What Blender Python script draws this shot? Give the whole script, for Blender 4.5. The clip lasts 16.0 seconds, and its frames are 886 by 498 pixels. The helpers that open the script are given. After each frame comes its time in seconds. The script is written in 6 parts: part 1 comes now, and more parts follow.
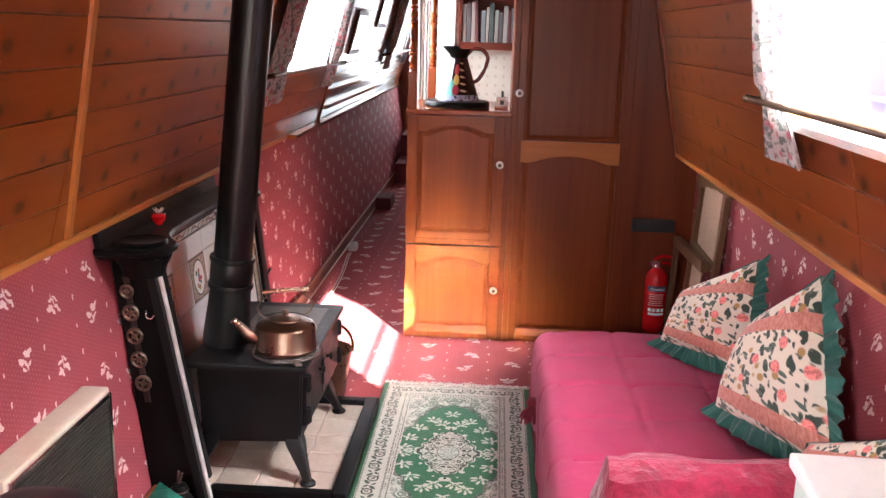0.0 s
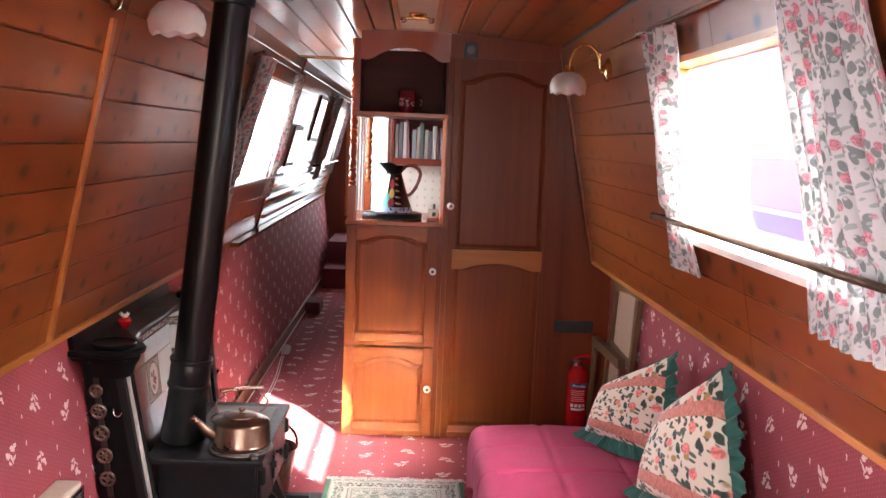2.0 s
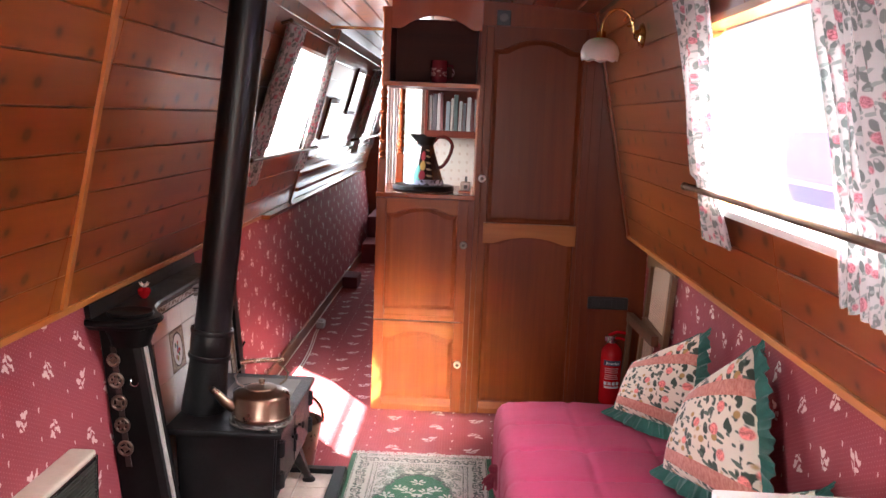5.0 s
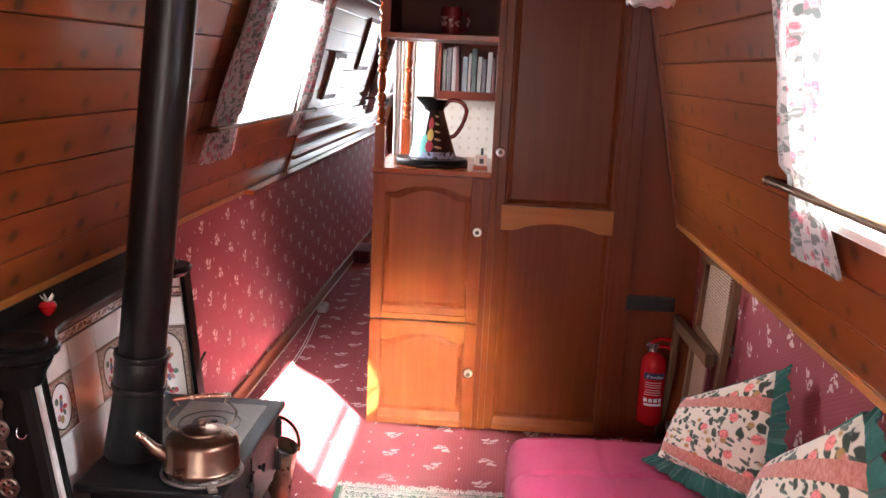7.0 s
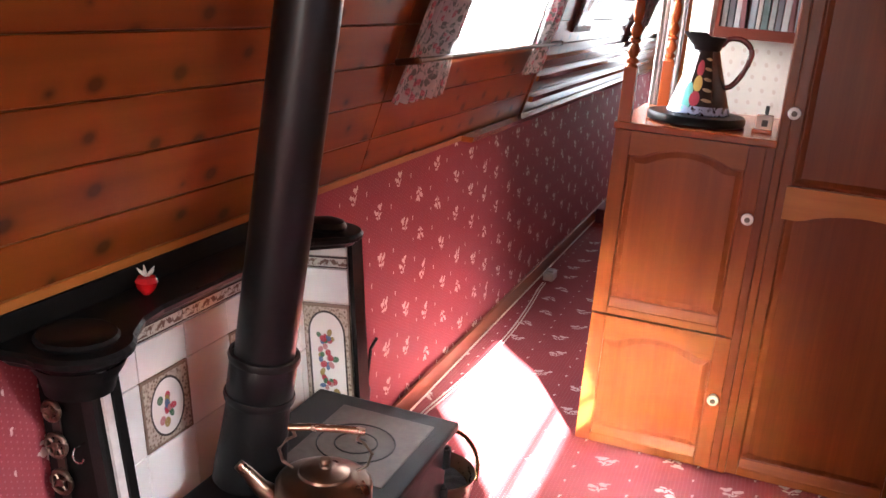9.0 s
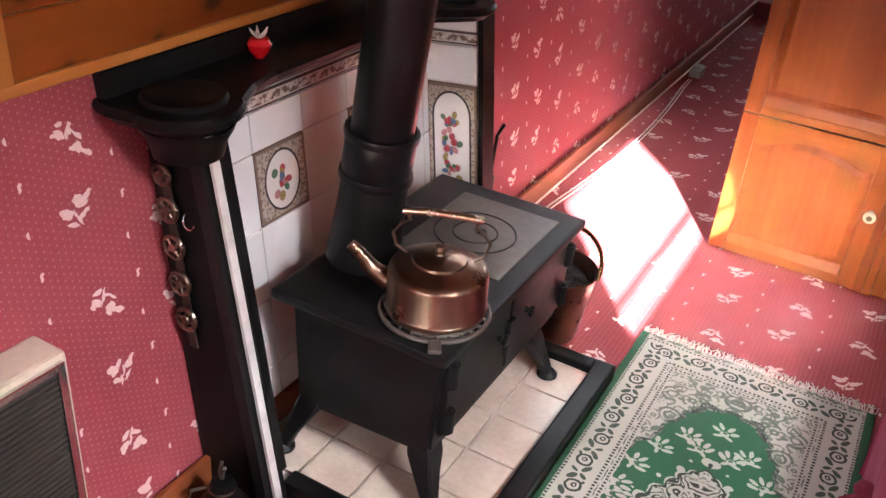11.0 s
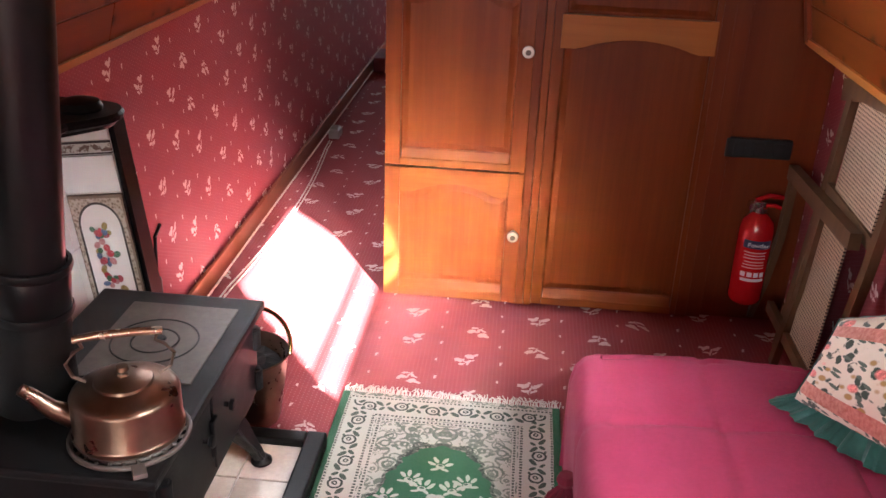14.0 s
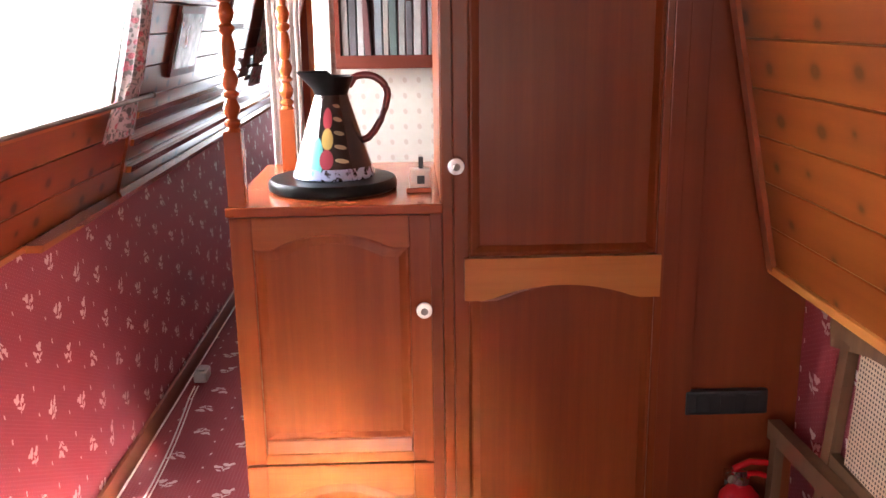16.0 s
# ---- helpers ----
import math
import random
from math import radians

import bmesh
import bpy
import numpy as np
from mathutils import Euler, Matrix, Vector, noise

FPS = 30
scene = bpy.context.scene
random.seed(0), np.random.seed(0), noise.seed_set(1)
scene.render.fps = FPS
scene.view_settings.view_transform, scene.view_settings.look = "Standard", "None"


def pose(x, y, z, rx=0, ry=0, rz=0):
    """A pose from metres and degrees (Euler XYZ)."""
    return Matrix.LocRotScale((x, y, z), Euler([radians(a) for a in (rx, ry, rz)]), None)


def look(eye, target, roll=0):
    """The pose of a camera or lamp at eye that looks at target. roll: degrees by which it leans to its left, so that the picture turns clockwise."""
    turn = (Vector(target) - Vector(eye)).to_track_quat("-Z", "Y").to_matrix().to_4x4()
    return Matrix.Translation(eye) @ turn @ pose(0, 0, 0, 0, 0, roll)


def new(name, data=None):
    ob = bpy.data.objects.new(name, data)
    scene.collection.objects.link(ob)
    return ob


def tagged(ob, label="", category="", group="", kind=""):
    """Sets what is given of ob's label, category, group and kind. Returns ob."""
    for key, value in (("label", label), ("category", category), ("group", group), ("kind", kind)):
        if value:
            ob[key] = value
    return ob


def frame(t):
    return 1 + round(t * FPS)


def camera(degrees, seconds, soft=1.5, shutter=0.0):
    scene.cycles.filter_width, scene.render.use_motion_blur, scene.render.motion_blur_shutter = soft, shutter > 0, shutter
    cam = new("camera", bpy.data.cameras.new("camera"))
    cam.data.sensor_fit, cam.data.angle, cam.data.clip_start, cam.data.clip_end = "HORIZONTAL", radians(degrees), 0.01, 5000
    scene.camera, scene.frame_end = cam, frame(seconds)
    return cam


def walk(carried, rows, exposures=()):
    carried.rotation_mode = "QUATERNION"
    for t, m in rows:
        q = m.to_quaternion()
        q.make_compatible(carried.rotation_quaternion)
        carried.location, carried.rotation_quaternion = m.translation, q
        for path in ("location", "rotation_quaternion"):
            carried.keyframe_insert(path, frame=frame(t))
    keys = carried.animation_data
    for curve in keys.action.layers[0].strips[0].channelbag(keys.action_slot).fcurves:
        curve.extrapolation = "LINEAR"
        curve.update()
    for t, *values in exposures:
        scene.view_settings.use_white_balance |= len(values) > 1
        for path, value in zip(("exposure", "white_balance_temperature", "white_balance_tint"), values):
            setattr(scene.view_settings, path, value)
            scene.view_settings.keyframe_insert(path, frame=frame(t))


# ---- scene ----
cam = camera(52.6, 16.0)
PATH = [
    (0, (-0.002, -0.76, 1.463), (-0.111, 1.18, 0.991), 1.6),
    (0.5, (-0.048, -0.928, 1.479), (-0.049, 1.012, 0.994), 1.1),
    (0.7, (-0.062, -0.972, 1.471), (-0.057, 0.959, 0.946), 1.5),
    (1, (-0.069, -0.998, 1.479), (-0.059, 0.932, 0.956), 0.9),
    (1.5, (-0.079, -1.027, 1.496), (-0.028, 0.927, 1.072), 1.8),
    (2, (-0.091, -1.065, 1.516), (-0.021, 0.92, 1.278), 2.3),
    (2.5, (-0.105, -1.086, 1.526), (-0.034, 0.908, 1.382), 1.6),
    (3, (-0.102, -1.087, 1.528), (-0.019, 0.907, 1.39), 1.4),
    (3.5, (-0.092, -1.084, 1.521), (-0.022, 0.907, 1.352), 1.5),
    (4, (-0.087, -1.063, 1.512), (-0.101, 0.921, 1.256), 1.9),
    (4.5, (-0.057, -1.036, 1.503), (-0.114, 0.942, 1.216), 1.6),
    (5, (-0.004, -0.987, 1.487), (-0.039, 0.991, 1.196), 2.3),
    (5.2, (0.008, -0.95, 1.488), (-0.04, 1.025, 1.174), 2.0),
    (7.3, (0.121, -0.146, 1.519), (0.011, 1.809, 1.113), 2.7),
    (7.5, (0.144, -0.101, 1.506), (0.037, 1.853, 1.093), 2.6),
    (8, (0.141, 0.133, 1.505), (0.049, 2.09, 1.104), 1.3),
    (8.5, (0.087, 0.373, 1.494), (-0.185, 2.292, 1.001), 2.1),
    (9, (0.043, 0.562, 1.474), (-0.597, 2.372, 0.912), 4.7),
    (9.5, (0.028, 0.655, 1.463), (-0.82, 2.334, 0.785), 5.2),
    (10, (0.021, 0.684, 1.45), (-0.856, 2.293, 0.647), 5.2),
    (10.2, (0.01, 0.694, 1.434), (-0.849, 2.287, 0.584), 5.3),
    (12.3, (-0.011, 0.688, 1.384), (-0.702, 2.209, 0.286), 4.9),
    (12.5, (-0.011, 0.67, 1.386), (-0.672, 2.218, 0.305), 4.9),
    (13, (-0.019, 0.611, 1.389), (-0.511, 2.239, 0.336), 4.0),
    (13.5, (-0.024, 0.567, 1.398), (-0.316, 2.283, 0.413), 3.0),
    (14, (0.004, 0.673, 1.439), (-0.143, 2.486, 0.607), 2.3),
    (14.5, (0.085, 0.883, 1.479), (-0.087, 2.764, 0.821), 1.9),
    (15, (0.106, 0.986, 1.49), (-0.06, 2.886, 0.889), 1.9),
    (15.5, (0.067, 1.188, 1.501), (-0.003, 3.107, 0.942), 2.0),
    (16, (0.001, 1.416, 1.513), (0.062, 3.353, 1.017), -0.8),
]
walk(cam, [(t, look(eye, target, roll)) for t, eye, target, roll in PATH], [(0, 4.65, 6050, 12), (3, 4.5, 6050, 12), (7.5, 4.6, 6050, 12), (8.5, 4.7, 6050, 12), (10, 4.55, 6050, 12), (12.5, 4.5, 6050, 12), (14.5, 4.5, 6050, 12), (15.5, 4.8, 6050, 12), (16, 5.1, 6050, 12)])

# ---------------------------------------------------------------- light
SUN_FROM = Vector((0.58, -1.0, 0.62)).normalized()
SUN_EL = math.asin(SUN_FROM.z)
SUN_ROT = math.atan2(SUN_FROM.x, SUN_FROM.y)

world = bpy.data.worlds.new("world")
scene.world = world
world.use_nodes = True
sky = world.node_tree.nodes.new("ShaderNodeTexSky")
sky.sky_type = "NISHITA"
sky.sun_disc = False
sky.sun_elevation, sky.sun_rotation = SUN_EL, SUN_ROT
back = world.node_tree.nodes["Background"]
back.inputs[1].default_value = 0.028
world.node_tree.links.new(sky.outputs[0], back.inputs[0])

sun = bpy.data.lights.new("sun", "SUN")
sun.energy, sun.angle, sun.color = 5.0, radians(0.6), (1.0, 0.93, 0.84)
sun_ob = new("sun", sun)
sun_ob.matrix_world = look(SUN_FROM * 20, (0, 0, 0))


def window_light(eye, target, wide, high, watts, tint=(1.0, 0.97, 0.95)):
    lamp = bpy.data.lights.new("window_light", "AREA")
    lamp.shape, lamp.size, lamp.size_y, lamp.energy, lamp.color = "RECTANGLE", wide, high, watts, tint
    ob = new("window_light", lamp)
    ob.matrix_world = look(eye, target)
    return ob


# ---------------------------------------------------------------- sizes
XL, XR = -1.01, 0.93            # papered hull sides
PL, PR = -1.110, 0.83           # foot of the pine lining
ZL, ZR, TZ = 0.900, 0.94, 2.0   # its lower edges, and its upper edge
ROW_L, ROW_R = 0.115, 0.105     # height of a pine board
YB, YE = -2.3, 9.3              # stern and bow ends of what is built
BULK = 3.4                      # front of the cupboards
MID = -0.10                     # centre line


def side_x(side, z):
    return PR - 0.21 * (z - ZR) if side > 0 else PL + 0.276 * (z - ZL)


def hull_x(z):
    """The papered port side flares out a little upwards."""
    return XL - 0.12 * z


def row_z(side, i):
    return ZR + i * ROW_R if side > 0 else ZL + i * ROW_L


# openings: side, y0, y1, z0, z1; the last is unseen, added for fill light
WINDOWS = [(side, y0, y1, row_z(side, 3), row_z(side, 8)) for side, y0, y1 in (
    (1, 0.50, 1.68), (-1, 3.24, 4.46), (-1, 7.30, 8.55), (-1, -1.75, -0.75))]

# ---------------------------------------------------------------- node arithmetic


class Sig:
    """A value in a node tree, with arithmetic."""

    def __init__(self, tree, sock):
        self.tree, self.sock = tree, sock

    def op(self, kind, *others, clamp=False):
        node = self.tree.nodes.new("ShaderNodeMath")
        node.operation, node.use_clamp = kind, clamp
        for slot, v in zip(node.inputs, (self, *others)):
            if isinstance(v, Sig):
                self.tree.links.new(v.sock, slot)
            else:
                slot.default_value = v
        return Sig(self.tree, node.outputs[0])

    def __add__(self, o): return self.op("ADD", o)
    def __sub__(self, o): return self.op("SUBTRACT", o)
    def __mul__(self, o): return self.op("MULTIPLY", o)
    def __truediv__(self, o): return self.op("DIVIDE", o)
    def max(self, o): return self.op("MAXIMUM", o)
    def min(self, o): return self.op("MINIMUM", o)
    def abs(self): return self.op("ABSOLUTE")
    def floor(self): return self.op("FLOOR")
    def fract(self): return self.op("FRACT")
    def sin(self): return self.op("SINE")
    def sqrt(self): return self.op("SQRT")
    def lt(self, o): return self.op("LESS_THAN", o)
    def gt(self, o): return self.op("GREATER_THAN", o)
    def inv(self): return self.op("MULTIPLY", -1.0).op("ADD", 1.0)
    def sharp(self, k): return self.op("MULTIPLY", k, clamp=True)
    def wrap(self, o): return self.op("FLOORED_MODULO", o)


class Mat:
    """A node material, built step by step."""

    def __init__(self, name, rough=0.5, metal=0.0, coat=0.0, sheen=0.0):
        self.m = bpy.data.materials.new(name)
        self.m.use_nodes = True
        self.t = self.m.node_tree
        self.b = self.t.nodes["Principled BSDF"]
        self.b.inputs["Roughness"].default_value = rough
        self.b.inputs["Metallic"].default_value = metal
        self.b.inputs["Coat Weight"].default_value = coat
        self.b.inputs["Coat Roughness"].default_value = 0.16
        self.b.inputs["Specular IOR Level"].default_value = 0.4
        self.b.inputs["Sheen Weight"].default_value = sheen
        self.co = self.t.nodes.new("ShaderNodeTexCoord").outputs["Object"]
        self.height = None

    def link(self, a, b):
        self.t.links.new(a.sock if isinstance(a, Sig) else a, b)

    def xyz(self, vec=None):
        n = self.t.nodes.new("ShaderNodeSeparateXYZ")
        self.link(vec or self.co, n.inputs[0])
        return [Sig(self.t, o) for o in n.outputs]

    def uv(self):
        n = self.t.nodes.new("ShaderNodeUVMap")
        return self.xyz(n.outputs[0])[:2]

    def vec(self, x, y, z):
        n = self.t.nodes.new("ShaderNodeCombineXYZ")
        for slot, v in zip(n.inputs, (x, y, z)):
            if isinstance(v, Sig):
                self.link(v, slot)
            else:
                slot.default_value = v
        return n.outputs[0]

    def moved(self, scale=(1, 1, 1), shuffle=0.0):
        """Object coordinates, scaled, and shifted piece by piece."""
        n = self.t.nodes.new("ShaderNodeMapping")
        self.link(self.co, n.inputs[0])
        n.inputs["Scale"].default_value = scale
        if shuffle:
            info = self.t.nodes.new("ShaderNodeObjectInfo")
            r = Sig(self.t, info.outputs["Random"])
            self.link(self.vec(r * shuffle, r * (shuffle * 3.7), r * (shuffle * 7.3)), n.inputs["Location"])
        return n.outputs[0]

    def noise(self, scale=5.0, detail=4.0, rough=0.55, vec=None, warp=0.0):
        n = self.t.nodes.new("ShaderNodeTexNoise")
        self.link(vec or self.co, n.inputs["Vector"])
        n.inputs["Scale"].default_value, n.inputs["Detail"].default_value = scale, detail
        n.inputs["Roughness"].default_value, n.inputs["Distortion"].default_value = rough, warp
        return Sig(self.t, n.outputs["Fac"])

    def cells(self, scale=5.0, vec=None, jitter=1.0, feature="F1"):
        n = self.t.nodes.new("ShaderNodeTexVoronoi")
        n.feature = feature
        self.link(vec or self.co, n.inputs["Vector"])
        n.inputs["Scale"].default_value, n.inputs["Randomness"].default_value = scale, jitter
        return Sig(self.t, n.outputs["Distance"])

    def ramp(self, fac, *stops):
        n = self.t.nodes.new("ShaderNodeValToRGB")
        self.link(fac, n.inputs[0])
        while len(n.color_ramp.elements) < len(stops):
            n.color_ramp.elements.new(0.5)
        for el, (p, c) in zip(n.color_ramp.elements, stops):
            el.position, el.color = p, (*c, 1)
        return n.outputs[0]

    def mix(self, fac, a, b, how="MIX"):
        n = self.t.nodes.new("ShaderNodeMixRGB")
        n.blend_type = how
        for slot, v in zip(n.inputs, (fac, a, b)):
            if isinstance(v, Sig):
                self.link(v, slot)
            elif isinstance(v, (int, float)):
                slot.default_value = v
            elif isinstance(v, tuple):
                slot.default_value = (*v, 1)
            else:
                self.link(v, slot)
        return n.outputs[0]

    def color(self, c):
        if isinstance(c, tuple):
            self.b.inputs["Base Color"].default_value = (*c, 1)
        else:
            self.link(c, self.b.inputs["Base Color"])
        return self

    def rough(self, sig):
        self.link(sig, self.b.inputs["Roughness"])
        return self

    def bump(self, sig, depth=0.001, strength=1.0):
        n = self.t.nodes.new("ShaderNodeBump")
        n.inputs["Distance"].default_value, n.inputs["Strength"].default_value = depth, strength
        self.link(sig, n.inputs["Height"])
        if self.height is not None:
            self.link(self.height, n.inputs["Normal"])
        self.height = n.outputs[0]
        self.link(self.height, self.b.inputs["Normal"])
        return self


def ellipse(u, v, cx, cy, rx, ry, turn=0.0, k=6.0):
    """1 inside an ellipse, 0 outside, with a soft edge."""
    c, s = math.cos(turn), math.sin(turn)
    a, b = u - cx, v - cy
    p, q = (a * c + b * s) / rx, (b * c - a * s) / ry
    return ((p * p + q * q).inv()).sharp(k)


def union(*parts):
    out = parts[0]
    for p in parts[1:]:
        out = out.max(p)
    return out


def worn(m, lo, hi, scale=3.0, fine=40.0):
    """A colour that drifts between two tones at two scales."""
    f = m.noise(scale, 3) * 0.6 + m.noise(fine, 4) * 0.4
    return m.ramp(f, (0.3, lo), (0.7, hi))


# ---------------------------------------------------------------- materials


def plain(name, lo, hi, rough=0.5, metal=0.0, coat=0.0, scale=6.0, fine=60.0, relief=0.0004, sheen=0.0, spec=0.5):
    m = Mat(name, rough, metal, coat, sheen)
    m.b.inputs["Specular IOR Level"].default_value = spec
    m.color(worn(m, lo, hi, scale, fine))
    if relief:
        m.bump(m.noise(fine * 3, 3), relief, 0.6)
    m.rough(m.noise(scale * 2, 3) * 0.2 + (rough - 0.1))
    return m.m


def wood(name, dark, light, axis, knots=None, rough=0.3, coat=0.25, shuffle=9.0, grain=1.0, knot_axis=2):
    """Wood with its grain along an axis, and knots where it is pine."""
    m = Mat(name, rough, 0, coat)
    long_s = [26.0 * grain] * 3
    long_s[axis] = 1.4
    v = m.moved(tuple(long_s), shuffle)
    m.b.inputs["Specular IOR Level"].default_value = 0.22
    g = m.noise(1.0, 3 if knots else 5, 0.6, v, 0.0 if knots else 0.25)
    wide = [7.0] * 3
    wide[axis] = 0.6
    broad = m.noise(1.0, 2, 0.5, m.moved(tuple(wide), shuffle))
    fine = 0.28 if knots else 0.5
    col = m.ramp(g * fine + broad * (1.0 - fine), (0.34, dark), (0.66, light))
    if knots:
        spot = m.t.nodes.new("ShaderNodeTexVoronoi")
        spot.voronoi_dimensions = "2D"
        spot.inputs["Scale"].default_value = 1.0
        spot.inputs["Randomness"].default_value = 0.62
        info = m.t.nodes.new("ShaderNodeObjectInfo")
        r = Sig(m.t, info.outputs["Random"])
        p = m.xyz()
        m.link(m.vec(p[axis] * 5.2 + r * 37.0, p[knot_axis] * 7.4 + (r * 91.0).floor() + 0.5, 0.0), spot.inputs["Vector"])
        part_c = m.t.nodes.new("ShaderNodeSeparateColor")
        m.link(spot.outputs["Color"], part_c.inputs[0])
        size = Sig(m.t, part_c.outputs[0])
        d = Sig(m.t, spot.outputs["Distance"]) + (size - 0.35).max(0.0) * 0.11
        ring = m.ramp(d, (0.0, (1, 1, 1)), (0.07, (1.0, 1.0, 1.0)), (0.115, (0.5, 0.5, 0.5)), (0.16, (0.16, 0.16, 0.16)), (0.30, (0.0, 0.0, 0.0)))
        n = m.t.nodes.new("ShaderNodeRGBToBW")
        m.link(ring, n.inputs[0])
        col = m.mix(Sig(m.t, n.outputs[0]) * 0.9, col, knots)
    info = m.t.nodes.new("ShaderNodeObjectInfo")
    r = Sig(m.t, info.outputs["Random"])
    col = m.mix((r - 0.5).abs() * 0.45, col, tuple(c * 0.55 for c in dark))
    m.color(col)
    if not knots:
        m.bump(m.noise(1.0, 2, 0.5, v), 0.0004, 0.2)
        m.rough(g * 0.2 + (rough - 0.08))
    return m.m


PINE = wood("orange_pine", (0.160, 0.035, 0.0075), (0.28, 0.074, 0.012), 1, (0.034, 0.008, 0.003), 0.28, 0.2)
PINE_CEIL = wood("ceiling_pine", (0.20, 0.048, 0.011), (0.33, 0.095, 0.022), 1, (0.09, 0.025, 0.01), 0.3, 0.3, 0.0, 1.0, 0)
PINE_TRIM = wood("pine_trim", (0.38, 0.13, 0.025), (0.5, 0.19, 0.04), 1, None, 0.3, 0.3)
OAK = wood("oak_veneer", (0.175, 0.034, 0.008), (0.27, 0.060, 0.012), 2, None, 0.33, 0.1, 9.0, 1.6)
OAK_PALE = wood("pale_oak_rail", (0.33, 0.108, 0.021), (0.49, 0.185, 0.042), 0, None, 0.28, 0.3, 9.0, 1.3)
OAK_ACROSS = wood("oak_rail", (0.20, 0.045, 0.009), (0.31, 0.082, 0.015), 0, None, 0.34, 0.16, 9.0, 1.6)
GLOSS_RAIL = wood("varnished_rail", (0.30, 0.10, 0.03), (0.42, 0.15, 0.04), 1, None, 0.12, 0.9)
MAHOGANY = wood("dark_red_veneer", (0.125, 0.022, 0.006), (0.19, 0.040, 0.009), 2, None, 0.35, 0.15)
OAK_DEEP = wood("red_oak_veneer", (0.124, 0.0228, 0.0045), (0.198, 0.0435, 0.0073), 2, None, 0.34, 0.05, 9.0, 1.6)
RED_STAIN = wood("red_stained_wood", (0.28, 0.052, 0.014), (0.36, 0.078, 0.020), 2, None, 0.22, 0.4, 9.0, 0.35)
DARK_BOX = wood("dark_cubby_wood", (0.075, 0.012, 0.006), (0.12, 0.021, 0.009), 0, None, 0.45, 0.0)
BROWN_WOOD = wood("weathered_walnut", (0.10, 0.05, 0.025), (0.19, 0.1, 0.05), 2, None, 0.5, 0.05)
SKIRT = wood("skirting_wood", (0.2, 0.055, 0.02), (0.29, 0.085, 0.03), 1, None, 0.35, 0.2)


def sprig(u, v):
    """A two-flowered sprig, about 5 cm tall, round (0, 0)."""
    return union(
        ellipse(u, v, 0.008, 0.014, 0.007, 0.011, 0.5), ellipse(u, v, 0.016, 0.020, 0.006, 0.008, -0.7),
        ellipse(u, v, 0.004, 0.022, 0.006, 0.007, 0.9), ellipse(u, v, -0.012, 0.004, 0.007, 0.009, 0.6),
        ellipse(u, v, -0.017, 0.012, 0.005, 0.006, 0.0), ellipse(u, v, 0.0, -0.008, 0.0022, 0.019, 0.25),
        ellipse(u, v, 0.009, -0.008, 0.004, 0.010, -0.9), ellipse(u, v, -0.008, -0.016, 0.004, 0.009, 0.8))


def papered(name, ax_u, ax_v, pitch, tall, ground_lo, ground_hi, print_c, rough, pile, size=1.0):
    m = Mat(name, rough, 0, 0, 0.0)
    p = m.xyz()
    u, v = p[ax_u], p[ax_v]
    cu = u / pitch
    col = cu.floor()
    cv = v / tall + col.wrap(2.0) * 0.5
    row = cv.floor()
    h1 = m.noise(1.0, 0, 0.5, m.vec(col * 3.71, row * 5.13, 0.5))
    h2 = m.noise(1.0, 0, 0.5, m.vec(col * 4.37, row * 2.91, 7.5))
    flip = h1.lt(0.5) * 2.0 - 1.0
    tip = h2.gt(0.42) * 2.0 - 1.0
    wob = m.noise(55.0, 2)
    lu = (cu.fract() - 0.5) * (pitch / size) * flip * 0.70 + (wob - 0.5) * 0.016 + (h2 - 0.5) * 0.07
    lv = (cv.fract() - 0.5) * (tall / size) * tip + (m.noise(48.0, 2) - 0.5) * 0.016 + (h1 - 0.5) * 0.07 + lu * (h1 - 0.5) * 3.0
    big = sprig(lu, lv)
    du, dv = ((cu + 0.5).fract() - 0.5) * (pitch / size), ((cv + 0.48).fract() - 0.5) * (tall / size)
    small = union(ellipse(du, dv, 0.0, 0.0, 0.006, 0.007, 0.4), ellipse(du, dv, 0.004, 0.006, 0.005, 0.003, 0.4))
    dots_u, dots_v = (u / 0.0125).fract() - 0.5, (v / 0.0125 + (u / 0.0125).floor().wrap(2.0) * 0.5).fract() - 0.5
    dot = ellipse(dots_u, dots_v, 0, 0, 0.17, 0.17, 0, 3.0)
    base = worn(m, ground_lo, ground_hi, 2.5, 90.0)
    lit = m.mix(dot * 0.45, base, tuple(min(1, c * 1.0 + 0.14) for c in ground_hi))
    rag = m.noise(160.0, 2) * 0.5 + 0.6
    m.color(m.mix(union(big, small) * rag, lit, print_c))
    m.bump(m.noise(pile, 3), 0.0012, 0.6)
    return m.m


PAPER = papered("sprigged_wall_covering", 1, 2, 0.180, 0.150, (0.235, 0.034, 0.046), (0.31, 0.052, 0.066), (0.74, 0.61, 0.57), 0.75, 500.0, 0.98)
CARPET = papered("sprigged_carpet", 0, 1, 0.190, 0.200, (0.20, 0.032, 0.038), (0.27, 0.048, 0.054), (0.62, 0.50, 0.46), 0.95, 700.0, 1.15)

